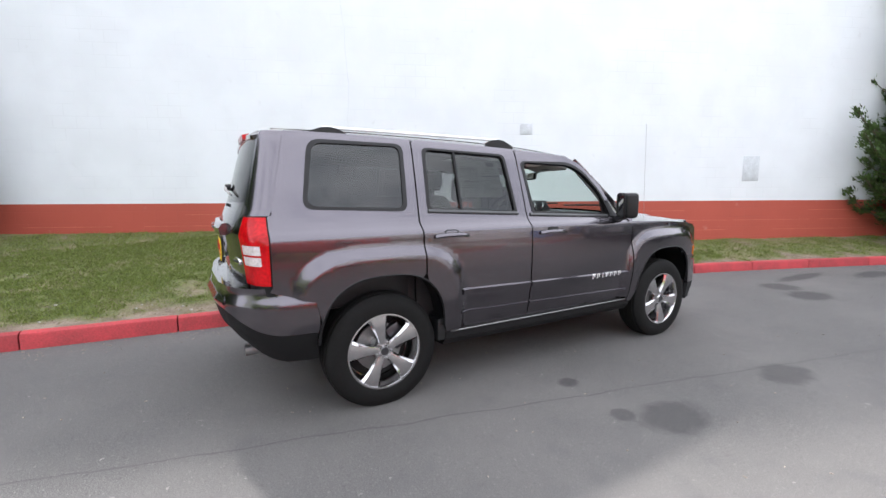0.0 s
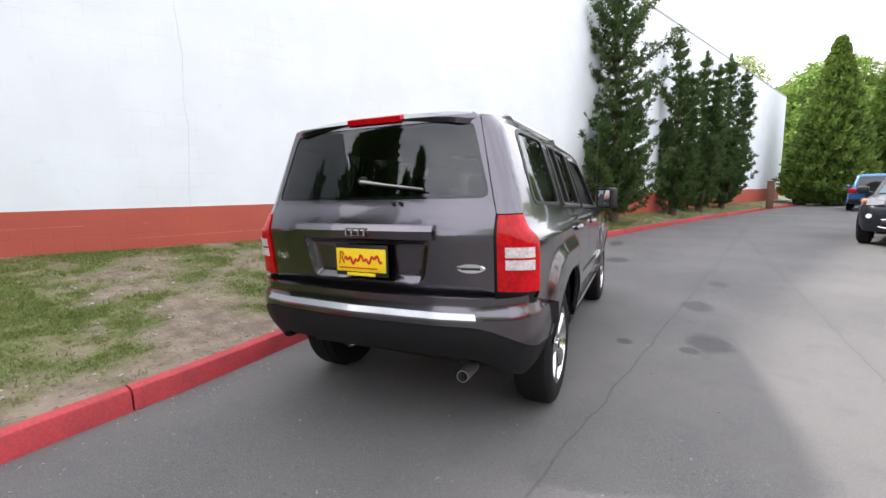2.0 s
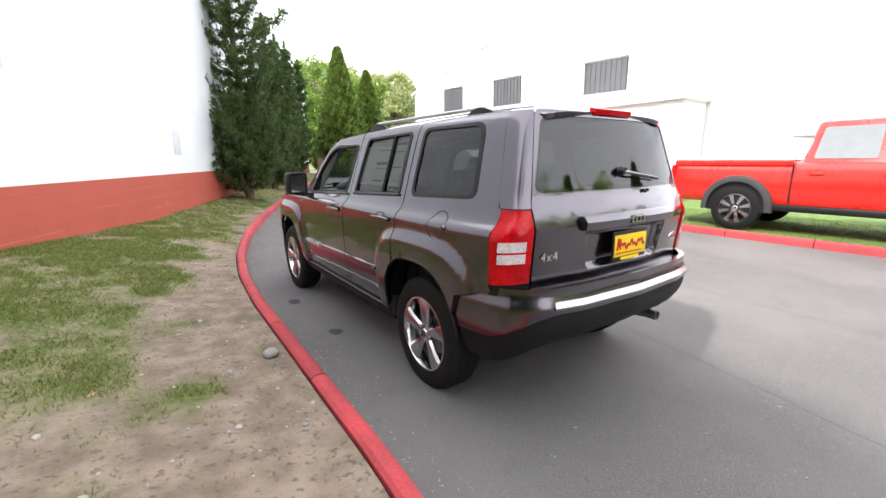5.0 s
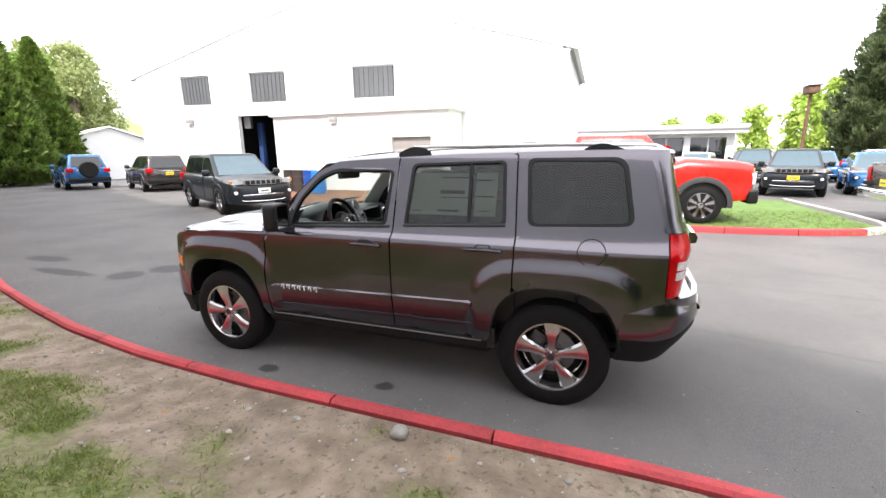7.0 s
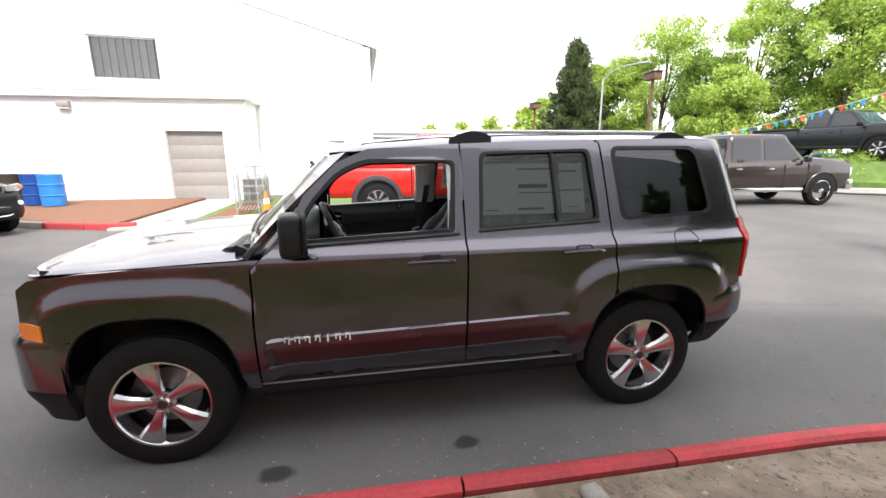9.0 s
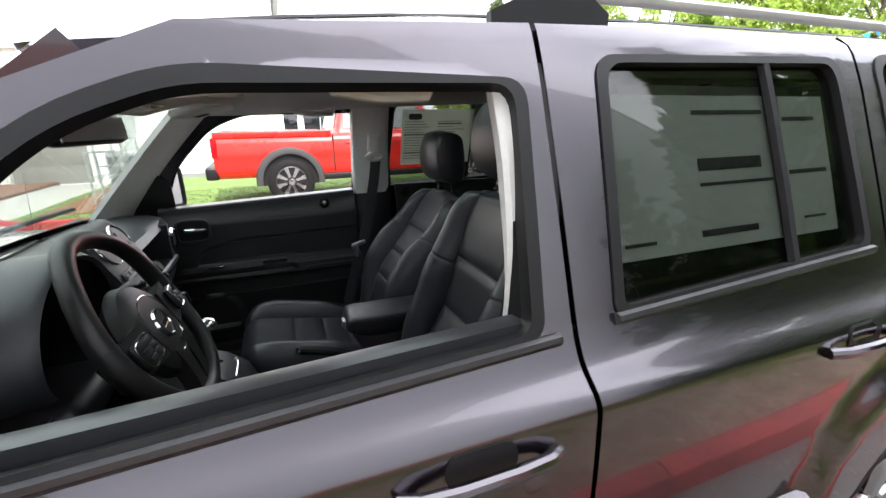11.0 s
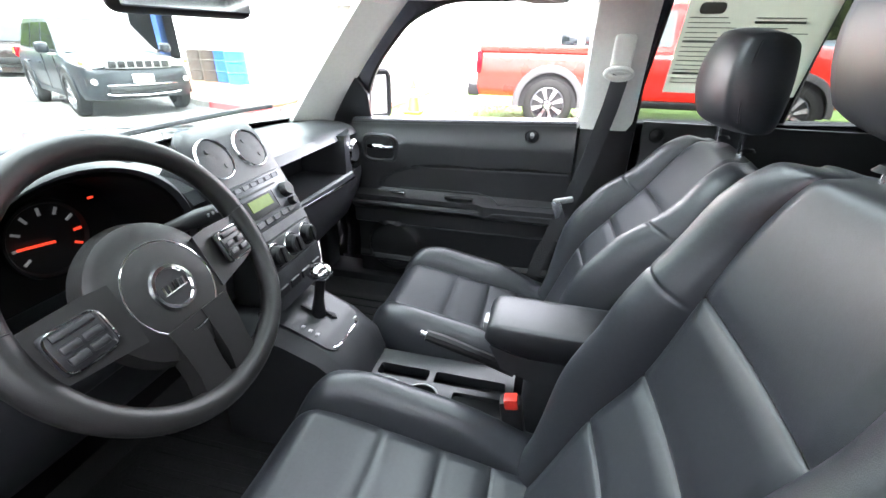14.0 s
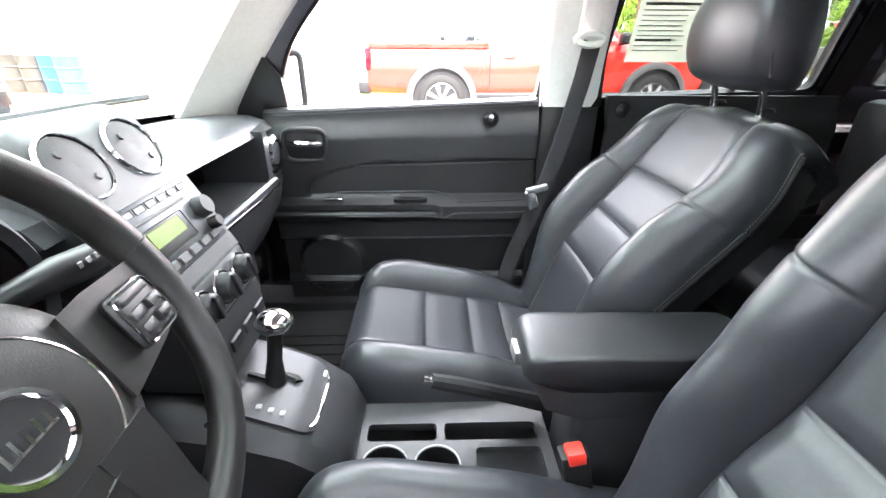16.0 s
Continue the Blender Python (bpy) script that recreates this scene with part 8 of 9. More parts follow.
def blades(points, dirs, length, width, rng):
    """Many thin leaves as one mesh: one diamond for each point, along its direction."""
    P, D = np.array(points, float), np.array(dirs, float)
    n = len(P)
    D /= np.linalg.norm(D, axis=1)[:, None] + 1e-9
    A = rng.normal(size=(n, 3))
    S = np.cross(D, A)
    S /= np.linalg.norm(S, axis=1)[:, None] + 1e-9
    L = (length * rng.uniform(0.6, 1.3, n))[:, None]
    B = (width * rng.uniform(0.7, 1.3, n))[:, None]
    V = np.stack([P, P + D * L * 0.5 + S * B * 0.5, P + D * L, P + D * L * 0.5 - S * B * 0.5], 1).reshape(-1, 3)
    me = bpy.data.meshes.new("leaves")
    me.vertices.add(4 * n)
    me.vertices.foreach_set("co", V.ravel())
    me.loops.add(4 * n)
    me.loops.foreach_set("vertex_index", np.arange(4 * n, dtype=np.int32))
    me.polygons.add(n)
    me.polygons.foreach_set("loop_start", np.arange(0, 4 * n, 4, dtype=np.int32))
    me.update(calc_edges=True)
    return me


def conifer(x, y, z, leaders, seed, label, limbs=(), foot=0.35, blade=0.115, group="conifers along the wall", step=0.25, green=None):
    """leaders: (dx, dy, height, radius) of each pointed stem; limbs: (angle, height, reach, rise) of long bare-footed arms."""
    rng = np.random.default_rng(seed)
    tree = thing("conifer", label, "tree", group, pose(x, y, z))
    pts, dirs, bars = [], [], []

    def tuft(p, d, m, spread):
        pts.append(p + rng.normal(size=(m, 3)) * spread)
        dirs.append(d + rng.normal(size=(m, 3)) * 0.65)
    for i, (dx, dy, height, radius) in enumerate(leaders):
        stem = [np.array([dx * min(1, k / 4) + 0.05 * math.sin(k * 1.3 + seed), dy * min(1, k / 4) + 0.05 * math.cos(k + seed), height * k / 10]) for k in range(11)]
        bars.append(tube([tuple(p) for p in stem], [(0.13 if i == 0 else 0.07) * (1 - k / 10.6) + 0.010 for k in range(11)], 8))
        h = foot + 0.3 * i
        while h < height - 0.15:
            f = h / height
            c = np.array([float(np.interp(h, [p[2] for p in stem], [p[j] for p in stem])) for j in range(2)] + [h])
            reach0 = radius * min(1.0, 0.55 + f * 3.0) * (1 - f) ** 0.85 + 0.10
            turn = rng.uniform(0, 2 * math.pi)
            count = 5 if f < 0.5 else 4
            for b in range(count):
                a = turn + 2 * math.pi * b / count + rng.uniform(-0.4, 0.4)
                reach = reach0 * rng.uniform(0.55, 1.25)
                up = rng.uniform(-0.08, 0.24) + 0.40 * f
                line = [c + np.array([math.cos(a) * reach * t, math.sin(a) * reach * t, reach * (up * t + 0.42 * t ** 3 - 0.12 * t)]) for t in (0, 0.2, 0.4, 0.6, 0.8, 1.0)]
                bars.append(tube([tuple(p) for p in line], [0.020 * (1 - k / 6) + 0.004 for k in range(6)], 4))
                fat = blade * rng.uniform(0.45, 0.75)
                for k in range(1, 6):
                    d = (line[k] - line[k - 1]) / (0.2 * reach + 1e-6) + np.array([0, 0, 0.25])
                    for q in range(max(2, int(reach * 4.5))):
                        p = line[k] + (line[k - 1] - line[k]) * rng.uniform(0, 1) + rng.normal(size=3) * np.array([fat, fat, fat * 0.55]) * (0.7 if k == 5 else 1.0)
                        tuft(p, d, 20, 0.26 * blade)
                for q in range(3):
                    p = c + (line[2] - c) * rng.uniform(0.1, 0.9) + rng.normal(size=3) * blade * 0.8
                    tuft(p, np.array([math.cos(a), math.sin(a), 0.6]), 16, 0.4 * blade)
            h += step * rng.uniform(0.75, 1.25) * (1 + 0.5 * f)
        for t in np.linspace(0, 1, 7):
            tuft(stem[-1] + np.array([0, 0, 0.35 * t - 0.25]), np.array([0, 0, 1.3]), 30, 0.35 * blade * (1.3 - t))
    for a, h, reach, rise in limbs:
        line = [np.array([math.cos(a) * reach * t, math.sin(a) * reach * t, h + rise * t ** 1.6]) for t in np.linspace(0, 1, 12)]
        bars.append(tube([tuple(p) for p in line], [0.04 * (1 - k / 13) + 0.006 for k in range(12)], 6))
        for k in range(3, 12):
            for q in range(5):
                tuft(line[k] + rng.normal(size=3) * np.array([0.07, 0.07, 0.05]), line[k] - line[k - 1] + np.array([0, 0, 0.08]), 24, 0.4 * blade)
    part("trunk", join(*bars), BARK, tree, "brown stem and branches")
    part("crown", blades(np.concatenate(pts), np.concatenate(dirs), blade, blade * 0.26, rng), green or NEEDLE_GREEN, tree, "dark green needles", smooth=0)["kind"] = "stuff"


conifer(0.45, 10.6, 0.25, [(0, 0, 7.7, 1.55), (0.5, 0.4, 3.4, 1.0), (-0.3, -0.5, 3.0, 0.9)], 2, "dark green shrubby conifer against the white wall", [(0.3, 4.6, 1.7, 1.0), (3.3, 4.3, 1.6, 0.9), (2.5, 4.9, 1.2, 0.9), (5.2, 4.8, 1.3, 1.1), (0.9, 5.6, 0.9, 0.7), (4.0, 5.7, 0.9, 0.6), (0.1, 5.9, 1.5, 1.2), (3.5, 5.3, 1.4, 1.0), (0.6, 3.9, 1.6, 0.7), (3.0, 3.5, 1.5, 0.8)])
conifer(2.4, 15.2, 0.2, [(0, 0, 6.6, 0.75), (0.45, 0.2, 5.2, 0.6), (-0.4, 0.2, 3.6, 0.7)], 5, "narrow dark conifer with a ragged top by wall", [(0.2, 3.9, 0.8, 0.8), (3.0, 4.1, 0.7, 0.9)])
conifer(3.5, 18.0, 0.2, [(0, 0, 6.6, 0.75), (0.5, 0.0, 6.0, 0.6), (-0.4, 0.3, 4.4, 0.7), (0.3, -0.5, 3.2, 0.8)], 7, "narrow dark conifer with a ragged top by wall", [(0.4, 4.2, 0.9, 0.9)])
conifer(4.9, 21.2, 0.2, [(0, 0, 7.2, 0.85), (0.7, 0.2, 6.4, 0.7), (-0.6, 0.1, 5.2, 0.75), (0.2, -0.7, 3.8, 1.0)], 11, "broad dark conifer with several tops by wall", [(0.2, 4.4, 1.0, 1.0), (3.2, 4.0, 1.0, 0.9)])
conifer(-6.15, -6.0, 0.2, [(0, 0, 4.4, 0.95), (0.3, 0.2, 2.6, 0.7)], 13, "dark conifer against the white wall")


def cone_tree(x, y, height, radius, seed, label, material=HEDGE_GREEN, n=26000, name="hedge_conifer", group="clipped cone conifers", leaf=0.20):
    rng = np.random.default_rng(seed)
    tree = thing(name, label, "tree", group, pose(x, y, 0))
    part("trunk", cyl((0, 0, 0), (0, 0, height * 0.5), 0.16, 10, 0.08), BARK, tree)
    h = rng.uniform(0.0, 1, n) ** 1.35
    a = rng.uniform(0, 2 * math.pi, n)
    prof = np.clip(1 - h, 0, 1) ** 0.86 * np.clip(0.55 + h * 5, 0, 1)
    lump = 1 + 0.09 * np.sin(a * 5 + h * 17 + seed) + 0.08 * np.sin(a * 13 - h * 37) + 0.07 * np.sin(a * 3 + h * 70)
    r = radius * prof * lump * rng.uniform(0.80, 1.10, n)
    P = np.stack([r * np.cos(a), r * np.sin(a), 0.12 + h * height], 1)
    D = np.stack([np.cos(a) * 0.8, np.sin(a) * 0.8, np.full(n, 0.9)], 1) + rng.normal(size=(n, 3)) * 0.55
    part("crown", blades(P, D, leaf * 1.6, leaf * 0.8, rng), material, tree, "dense green foliage", smooth=0)["kind"] = "stuff"
    # added dark core: blocks light and gives the crown's inner shade by colour
    part("shade_core", loft([[(0.74 * radius * (1 - q) ** 0.86 * min(1, 0.55 + q * 5) * math.cos(t), 0.74 * radius * (1 - q) ** 0.86 * min(1, 0.55 + q * 5) * math.sin(t), 0.15 + q * height * 0.97) for t in span(0, 2 * math.pi * 19 / 20, 20)] for q in (0, 0.1, 0.25, 0.45, 0.65, 0.85, 0.97)]), HEDGE_CORE, tree)


cone_tree(12.1, 31.8, 10.1, 2.35, 3, "tall dense green cone-shaped hedge conifer")
# unseen row added so that the tailgate glass reflects dark foliage
for i, (x, y, h) in enumerate(((-5.4, -8.6, 9.0), (-6.6, -11.2, 10.0), (-5.0, -13.6, 9.5), (-7.4, -15.8, 10.0), (-6.0, -18.6, 10.0))):
    cone_tree(x, y, h, 1.7, 80 + i, "tall dark conifer, unseen, added for the glass reflection", NEEDLE_GREEN, 5000, "conifer", "conifers along the wall", 0.26)
cone_tree(15.6, 34.0, 9.0, 2.1, 4, "tall dense green cone-shaped hedge conifer")


def crown_tree(x, y, z, height, radius, seed, label, material, n=5200, leaf=0.34, trunk=0.2, low=0.12, group="spring trees behind the sales lot", name="tree"):
    """Broad-leaved tree: trunk, limbs and a crown of leaves set in uneven clumps."""
    rng = np.random.default_rng(seed)
    tree = thing(name, label, "tree", group, pose(x, y, z))
    bars = [tube([(0, 0, -0.1), (0.1, 0.05, height * 0.35), (0.05, -0.1, height * 0.8)], [trunk, trunk * 0.7, trunk * 0.2], 8)]
    clumps = []
    for i in range(64):
        f = rng.uniform(low, 1.0)
        w = radius * math.sqrt(max(0.02, 1 - ((f - 0.42) / 0.60) ** 2)) * rng.uniform(0.35, 1.0)
        a = rng.uniform(0, 2 * math.pi)
        clumps.append((w * math.cos(a), w * math.sin(a), f * height * 0.97, rng.uniform(0.13, 0.26) * radius + 0.12))
    for c in clumps[:14]:
        bars.append(tube([(0, 0, c[2] * 0.55), (c[0] * 0.5, c[1] * 0.5, c[2] * 0.78), c[:3]], [trunk * 0.35, trunk * 0.2, trunk * 0.06], 5))
    part("trunk", join(*bars), BARK, tree)
    C = np.array(clumps)
    k = rng.integers(0, len(C), n)
    o = rng.normal(size=(n, 3))
    o /= np.linalg.norm(o, axis=1)[:, None]
    o *= (rng.uniform(0.25, 1.0, n) ** 0.5)[:, None]
    P = C[k, :3] + o * C[k, 3][:, None] * np.array([1.15, 1.15, 0.85])
    D = o + rng.normal(size=(n, 3)) * 0.9 - np.array([0, 0, 0.4])
    part("crown", blades(P, D, leaf, leaf * 0.6, rng), material, tree, "light spring leaves", smooth=0)["kind"] = "stuff"


eye = (-3.0, 0.3)
for i, (deg, dist, tall, rad, kind) in enumerate(((-29.8, 46, 10.0, 2.3, 0), (-33.0, 47, 10.5, 2.8, 0), (-37, 44, 13.2, 4.0, 0), (-40.8, 42, 9.2, 2.8, 1), (-45.4, 44, 13.0, 4.1, 0), (-43.2, 38, 7.4, 2.6, 0), (-49.9, 43, 15.4, 3.0, 1), (-53.0, 40, 13.6, 3.8, 0), (-57, 42, 15.5, 4.4, 0), (-62, 40, 16.0, 4.8, 0), (-68, 42, 15.0, 5.0, 1), (-76, 40, 15.0, 5.0, 0))):
    x, y = eye[0] + dist * math.cos(radians(deg)), eye[1] + dist * math.sin(radians(deg))
    crown_tree(x, y, 0, tall, rad, 40 + i, "tall broad-leaved tree in fresh spring green" if kind == 0 else "tall broad-leaved tree in deeper green", SPRING_GREEN if kind == 0 else MID_GREEN, 26000, 0.21)
conifer(eye[0] + 44 * math.cos(radians(-27.2)), eye[1] + 44 * math.sin(radians(-27.2)), 0, [(0, 0, 11.3, 3.3), (1.3, -0.8, 10.2, 2.6)], 21, "tall dark fir behind the sales lot", (), 0.6, 0.42, "", 0.42, FIR_GREEN)
for i, (deg, dist, tall, rad) in enumerate(((-9, 75, 6, 2.0), (-13, 80, 7, 2.2), (-17, 70, 7, 2.0), (-21.5, 60, 7.5, 2.0), (-23.3, 62, 9.0, 1.6))):
    crown_tree(eye[0] + dist * math.cos(radians(deg)), eye[1] + dist * math.sin(radians(deg)), 0, tall, rad, 70 + i, "small light green tree beyond the lot", SPRING_GREEN, 1800, 0.6, 0.12)
# the wooded hillside beyond the drive
rnd = random.Random(8)
for i in range(22):
    x = 10 + 34 * i / 21 + rnd.uniform(-1.5, 1.5)
    y = 66 + rnd.uniform(0, 24)
    z = max(0.0, (y - 66) * 0.36)
    crown_tree(x, y, z, rnd.uniform(12.0, 17.0), rnd.uniform(3.4, 5.0), 100 + i, "leafy tree on the far hillside", rnd.choice([HAZE_GREEN, HAZE_GREEN, MID_GREEN]), 5200, 0.50, 0.2, 0.06, "trees on the hillside")
bank = [[(x, y, -0.05 + max(0.0, (y - 63)) * 0.34 + 0.4 * noise.noise(Vector((x * 0.2, y * 0.2, 1)))) for x in span(-6, 60, 30)] for y in span(63, 110, 16)]
solid("hillside", loft(bank, closed=False), HAZE_GREEN, "grassy hillside beyond the drive", "hillside", "structure")


def bush(x, y, z, w, h, seed, label, material, n=2600, leaf=0.10):
    rng = np.random.default_rng(seed)
    b = thing("shrub", label, "shrub", "", pose(x, y, z))
    o = rng.normal(size=(n, 3))
    o /= np.linalg.norm(o, axis=1)[:, None]
    o[:, 2] = np.abs(o[:, 2])
    lump = 1 + 0.15 * np.sin(o[:, 0] * 7 + seed) * np.cos(o[:, 1] * 6)
    P = o * np.array([w, w, h]) * (rng.uniform(0.7, 1.0, n) ** 0.5 * lump)[:, None]
    part("leaves", blades(P, o + rng.normal(size=(n, 3)) * 0.7, leaf, leaf * 0.55, rng), material, b, "small green leaves", smooth=0)["kind"] = "stuff"
    part("stems", join(*[tube([(0, 0, 0), (w * 0.5 * math.cos(t), w * 0.5 * math.sin(t), h * 0.7)], 0.02, 5) for t in span(0, 5.2, 6)]), BARK, b)


bush(9.3, -20.4, 0.55, 1.3, 1.0, 5, "round light green shrub on the bank", SPRING_GREEN)
bush(10.9, -19.3, 0.40, 1.5, 1.25, 8, "round light green shrub on the bank", SPRING_GREEN, 5200)
bush(10.8, -23.0, 0.75, 1.0, 0.8, 6, "round light green shrub on the bank", SPRING_GREEN)


# grass on the verge and the island: blades in uneven patches
GRASS = foliage("grass_blades", (0.165, 0.205, 0.045), 0.45)
DRYGRASS = foliage("dry_grass_blades", (0.20, 0.17, 0.075), 0.35)


def tufts(name, label, area, n, seed, material, length, keep, z_of):
    rng = np.random.default_rng(seed)
    P, D = [], []
    while len(P) < n:
        x, y = rng.uniform(area[0], area[2]), rng.uniform(area[1], area[3])
        k = keep(x, y)
        if rng.uniform() > k:
            continue
        z = z_of(x, y)
        if z is None:
            continue
        for _ in range(5):
            P.append((x + rng.normal() * 0.018, y + rng.normal() * 0.018, z - 0.004))
            D.append((rng.normal() * 0.6, rng.normal() * 0.6, 0.75))
    tagged(new(name, finish(blades(np.array(P), np.array(D), length, 0.0045, rng), name, material, 0)), label, "grass", kind="stuff")


def on_verge(x, y):
    if x > kerb_x(y) - 0.15 or x < wall_x(y) + 0.02:
        return None
    return verge_z(x, y)


tufts("verge_grass", "short green grass in patches on the verge", (-5.2, -5.2, -0.4, 6.0), 190000, 1, GRASS, 0.036, lambda x, y: smooth(0.36, 1.0, grassy(x, y) + 0.35 * noise.noise(Vector((x * 6, y * 6, 2)))) ** 1.3, on_verge)
tufts("verge_grass", "green grass along the wall", (-6.5, -7.5, 1.5, 11), 40000, 6, GRASS, 0.055, lambda x, y: 0.0 if -5.2 < y < 6.0 and x > -5.2 else smooth(0.45, 0.75, grassy(x, y)), on_verge)
tufts("verge_grass", "sparse dry grass over the bare earth", (-6.0, -6.5, 0.5, 8), 15000, 2, DRYGRASS, 0.028, lambda x, y: 0.10 + 0.5 * smooth(0.30, 0.5, grassy(x, y)) * smooth(0.75, 0.5, grassy(x, y)), on_verge)
tufts("far_grass", "green grass between the kerb and the conifers", (-1.5, 10, 10, 26), 9000, 3, GRASS, 0.09, lambda x, y: 0.5, on_verge)
tufts("lawn_grass", "green turf of the island", (6.3, -6.8, 9.6, 3.8), 22000, 4, GRASS, 0.06, lambda x, y: 1.0, lambda x, y: 0.058 if x > island_edge(y) + 0.05 else None)


# pale chips and straw lying in the gutter and over the asphalt
def chips():
    rng, bits = random.Random(77), []
    for _ in range(800):
        y = rng.uniform(-6.5, 7.0)
        x = kerb_x(y) + 0.02 + (abs(rng.gauss(0, 0.16)) if rng.random() < 0.7 else rng.uniform(0, 3.8))
        a, l, w = rng.uniform(0, 6.28), rng.uniform(0.003, 0.009), rng.uniform(0.0015, 0.0035)
        c, k = math.cos(a), math.sin(a)
        h = rng.uniform(0.002, 0.005)
        bits.append([(x + c * p * l - k * q * w, y + k * p * l + c * q * w, z) for z in (0.0, h) for p, q in ((-1, -1), (1, -1), (1, 1), (-1, 1))])
    verts = [v for b in bits for v in b]
    faces = [tuple(8 * i + n for n in f) for i in range(len(bits)) for f in ((4, 5, 6, 7), (0, 1, 5, 4), (1, 2, 6, 5), (2, 3, 7, 6), (3, 0, 4, 7))]
    return bmesh_of(verts, faces)


CHIP = mat("pale_chips", (0.27, 0.235, 0.19), 0.9, var=0.5, scale=30)
solid("loose_chips", chips(), CHIP, "pale chips and straw scattered on the asphalt", "debris", "stuff", smooth=0)

# loose stones on the verge
PEBBLE = mat("grey_pebble", (0.33, 0.31, 0.28), 0.85, var=0.2, scale=20, bump=0.5, bscale=120, each=0.3)


def pebble(rng, size):
    b = bmesh.new()
    bmesh.ops.create_icosphere(b, subdivisions=2, radius=1)
    k = Vector((rng.uniform(0, 9), rng.uniform(0, 9), 0))
    for v in b.verts:
        v.co *= 1 + 0.28 * noise.noise(v.co * 1.3 + k)
        v.co = Vector((v.co.x * size * 0.62, v.co.y * size * 0.48, v.co.z * size * 0.34))
    return b


rnd = random.Random(12)
b = pebble(rnd, 0.098)
b.transform(pose(-1.585, -0.60, verge_z(-1.585, -0.60) + 0.022, 0, 8, 35))
solid("stone", b, PEBBLE, "pale grey fist-sized stone on bare earth", "stone", smooth=60)
shapes = [finish(pebble(rnd, 0.03), "pebble", PEBBLE, 60) for _ in range(6)]
n = 0
while n < 280:
    x, y = rnd.uniform(-4.5, -1.4), rnd.uniform(-5.0, 5.0)
    z = on_verge(x, y)
    if z is None or grassy(x, y) > 0.62:
        continue
    size = rnd.choice([0.3, 0.35, 0.4, 0.5, 0.6, 0.8, 1.1])
    ob = tagged(new("pebble", shapes[n % 6]), "small loose grey pebble on the earth", "pebble", "pebbles on the verge")
    ob.matrix_basis = pose(x, y, z + 0.003 * size, 0, 0, rnd.uniform(0, 360)) @ Matrix.Diagonal((size, size, size, 1))
    n += 1
# fallen leaves and chips
LEAFDRY = mat("dry_leaf", (0.26, 0.15, 0.07), 0.8, each=0.4)
leaf_mesh = finish(sheet(lambda u, v: (0.03 * u, 0.016 * v * (1 - u * u), 0.004 * u * u), span(-1, 1, 5), span(-1, 1, 3)), "dry_leaf", LEAFDRY, 60)
n = 0
while n < 70:
    x, y = rnd.uniform(-4.5, -1.4), rnd.uniform(-6.0, 6.0)
    z = on_verge(x, y)
    if z is None:
        continue
    ob = tagged(new("dry_leaf", leaf_mesh), "small dry brown leaf lying on the verge", "leaf", "fallen leaves")
    ob.matrix_basis = pose(x, y, z + 0.003, rnd.uniform(-12, 12), rnd.uniform(-12, 12), rnd.uniform(0, 360))
    n += 1
for k, (x, y) in enumerate(((8.3, -22.2), (10.6, -18.4), (12.0, -17.0), (13.6, -16.4))):
    bush(x, y, 0.4, 1.0, 0.85, 60 + k, "round light green shrub on the bank", SPRING_GREEN)
# ---- street furniture and clutter ----
BLUEBARREL = mat("blue_plastic_drum", (0.012, 0.07, 0.30), 0.4, var=0.12)
SKYBARREL = mat("bright_blue_drum", (0.03, 0.22, 0.62), 0.4, var=0.12)
DARKBARREL = mat("dark_brown_drum", (0.045, 0.035, 0.03), 0.5)
POSTWOOD = mat("brown_post", (0.14, 0.075, 0.045), 0.8, var=0.25, bump=0.5)
GALV = mat("galvanised_steel", (0.45, 0.46, 0.47), 0.5, 0.6, 0.12)


def barrel(x, y, z, material, label):
    d = thing("barrel", label, "barrel", "barrels beside the workshop", pose(x, y, z))
    prof = [(0.0, 0.0), (0.0, 0.26), (0.02, 0.285), (0.28, 0.285), (0.295, 0.302), (0.32, 0.302), (0.335, 0.285), (0.58, 0.285), (0.595, 0.302), (0.62, 0.302), (0.635, 0.285), (0.86, 0.285), (0.885, 0.29), (0.89, 0.27), (0.875, 0.26), (0.87, 0.0)]
    part("drum", lathe(prof, 28, "Z"), material, d)
    part("bung", cyl((0.15, 0.05, 0.87), (0.15, 0.05, 0.888), 0.035, 12), SATIN, d)


for x, y, mt, lb in ((11.0, 8.95, SKYBARREL, "bright blue plastic drum on the bark mulch"), (11.38, 9.62, BLUEBARREL, "dark blue plastic drum on the bark mulch"), (11.56, 10.28, DARKBARREL, "dark brown drum on the bark mulch"), (11.75, 10.92, DARKBARREL, "dark brown drum on the bark mulch")):
    barrel(x, y, 0.11, mt, lb)

# orange cone by the pickup's tail
CONEORANGE = mat("orange_cone_plastic", (0.80, 0.27, 0.02), 0.5)
cone = thing("traffic_cone", "orange-yellow traffic cone behind the red pickup", "traffic cone", "", pose(7.7, 2.55, 0.085))
part("base", box((-0.17, -0.17, 0), (0.17, 0.17, 0.03), 0.01), CONEORANGE, cone)
part("body", lathe([(0.03, 0.13), (0.35, 0.07), (0.60, 0.028), (0.605, 0.0)], 24, "Z"), CONEORANGE, cone)
part("sleeve", lathe([(0.30, 0.082), (0.305, 0.083), (0.43, 0.060), (0.44, 0.055)], 24, "Z"), WHITEPAINT, cone, "white sleeve")


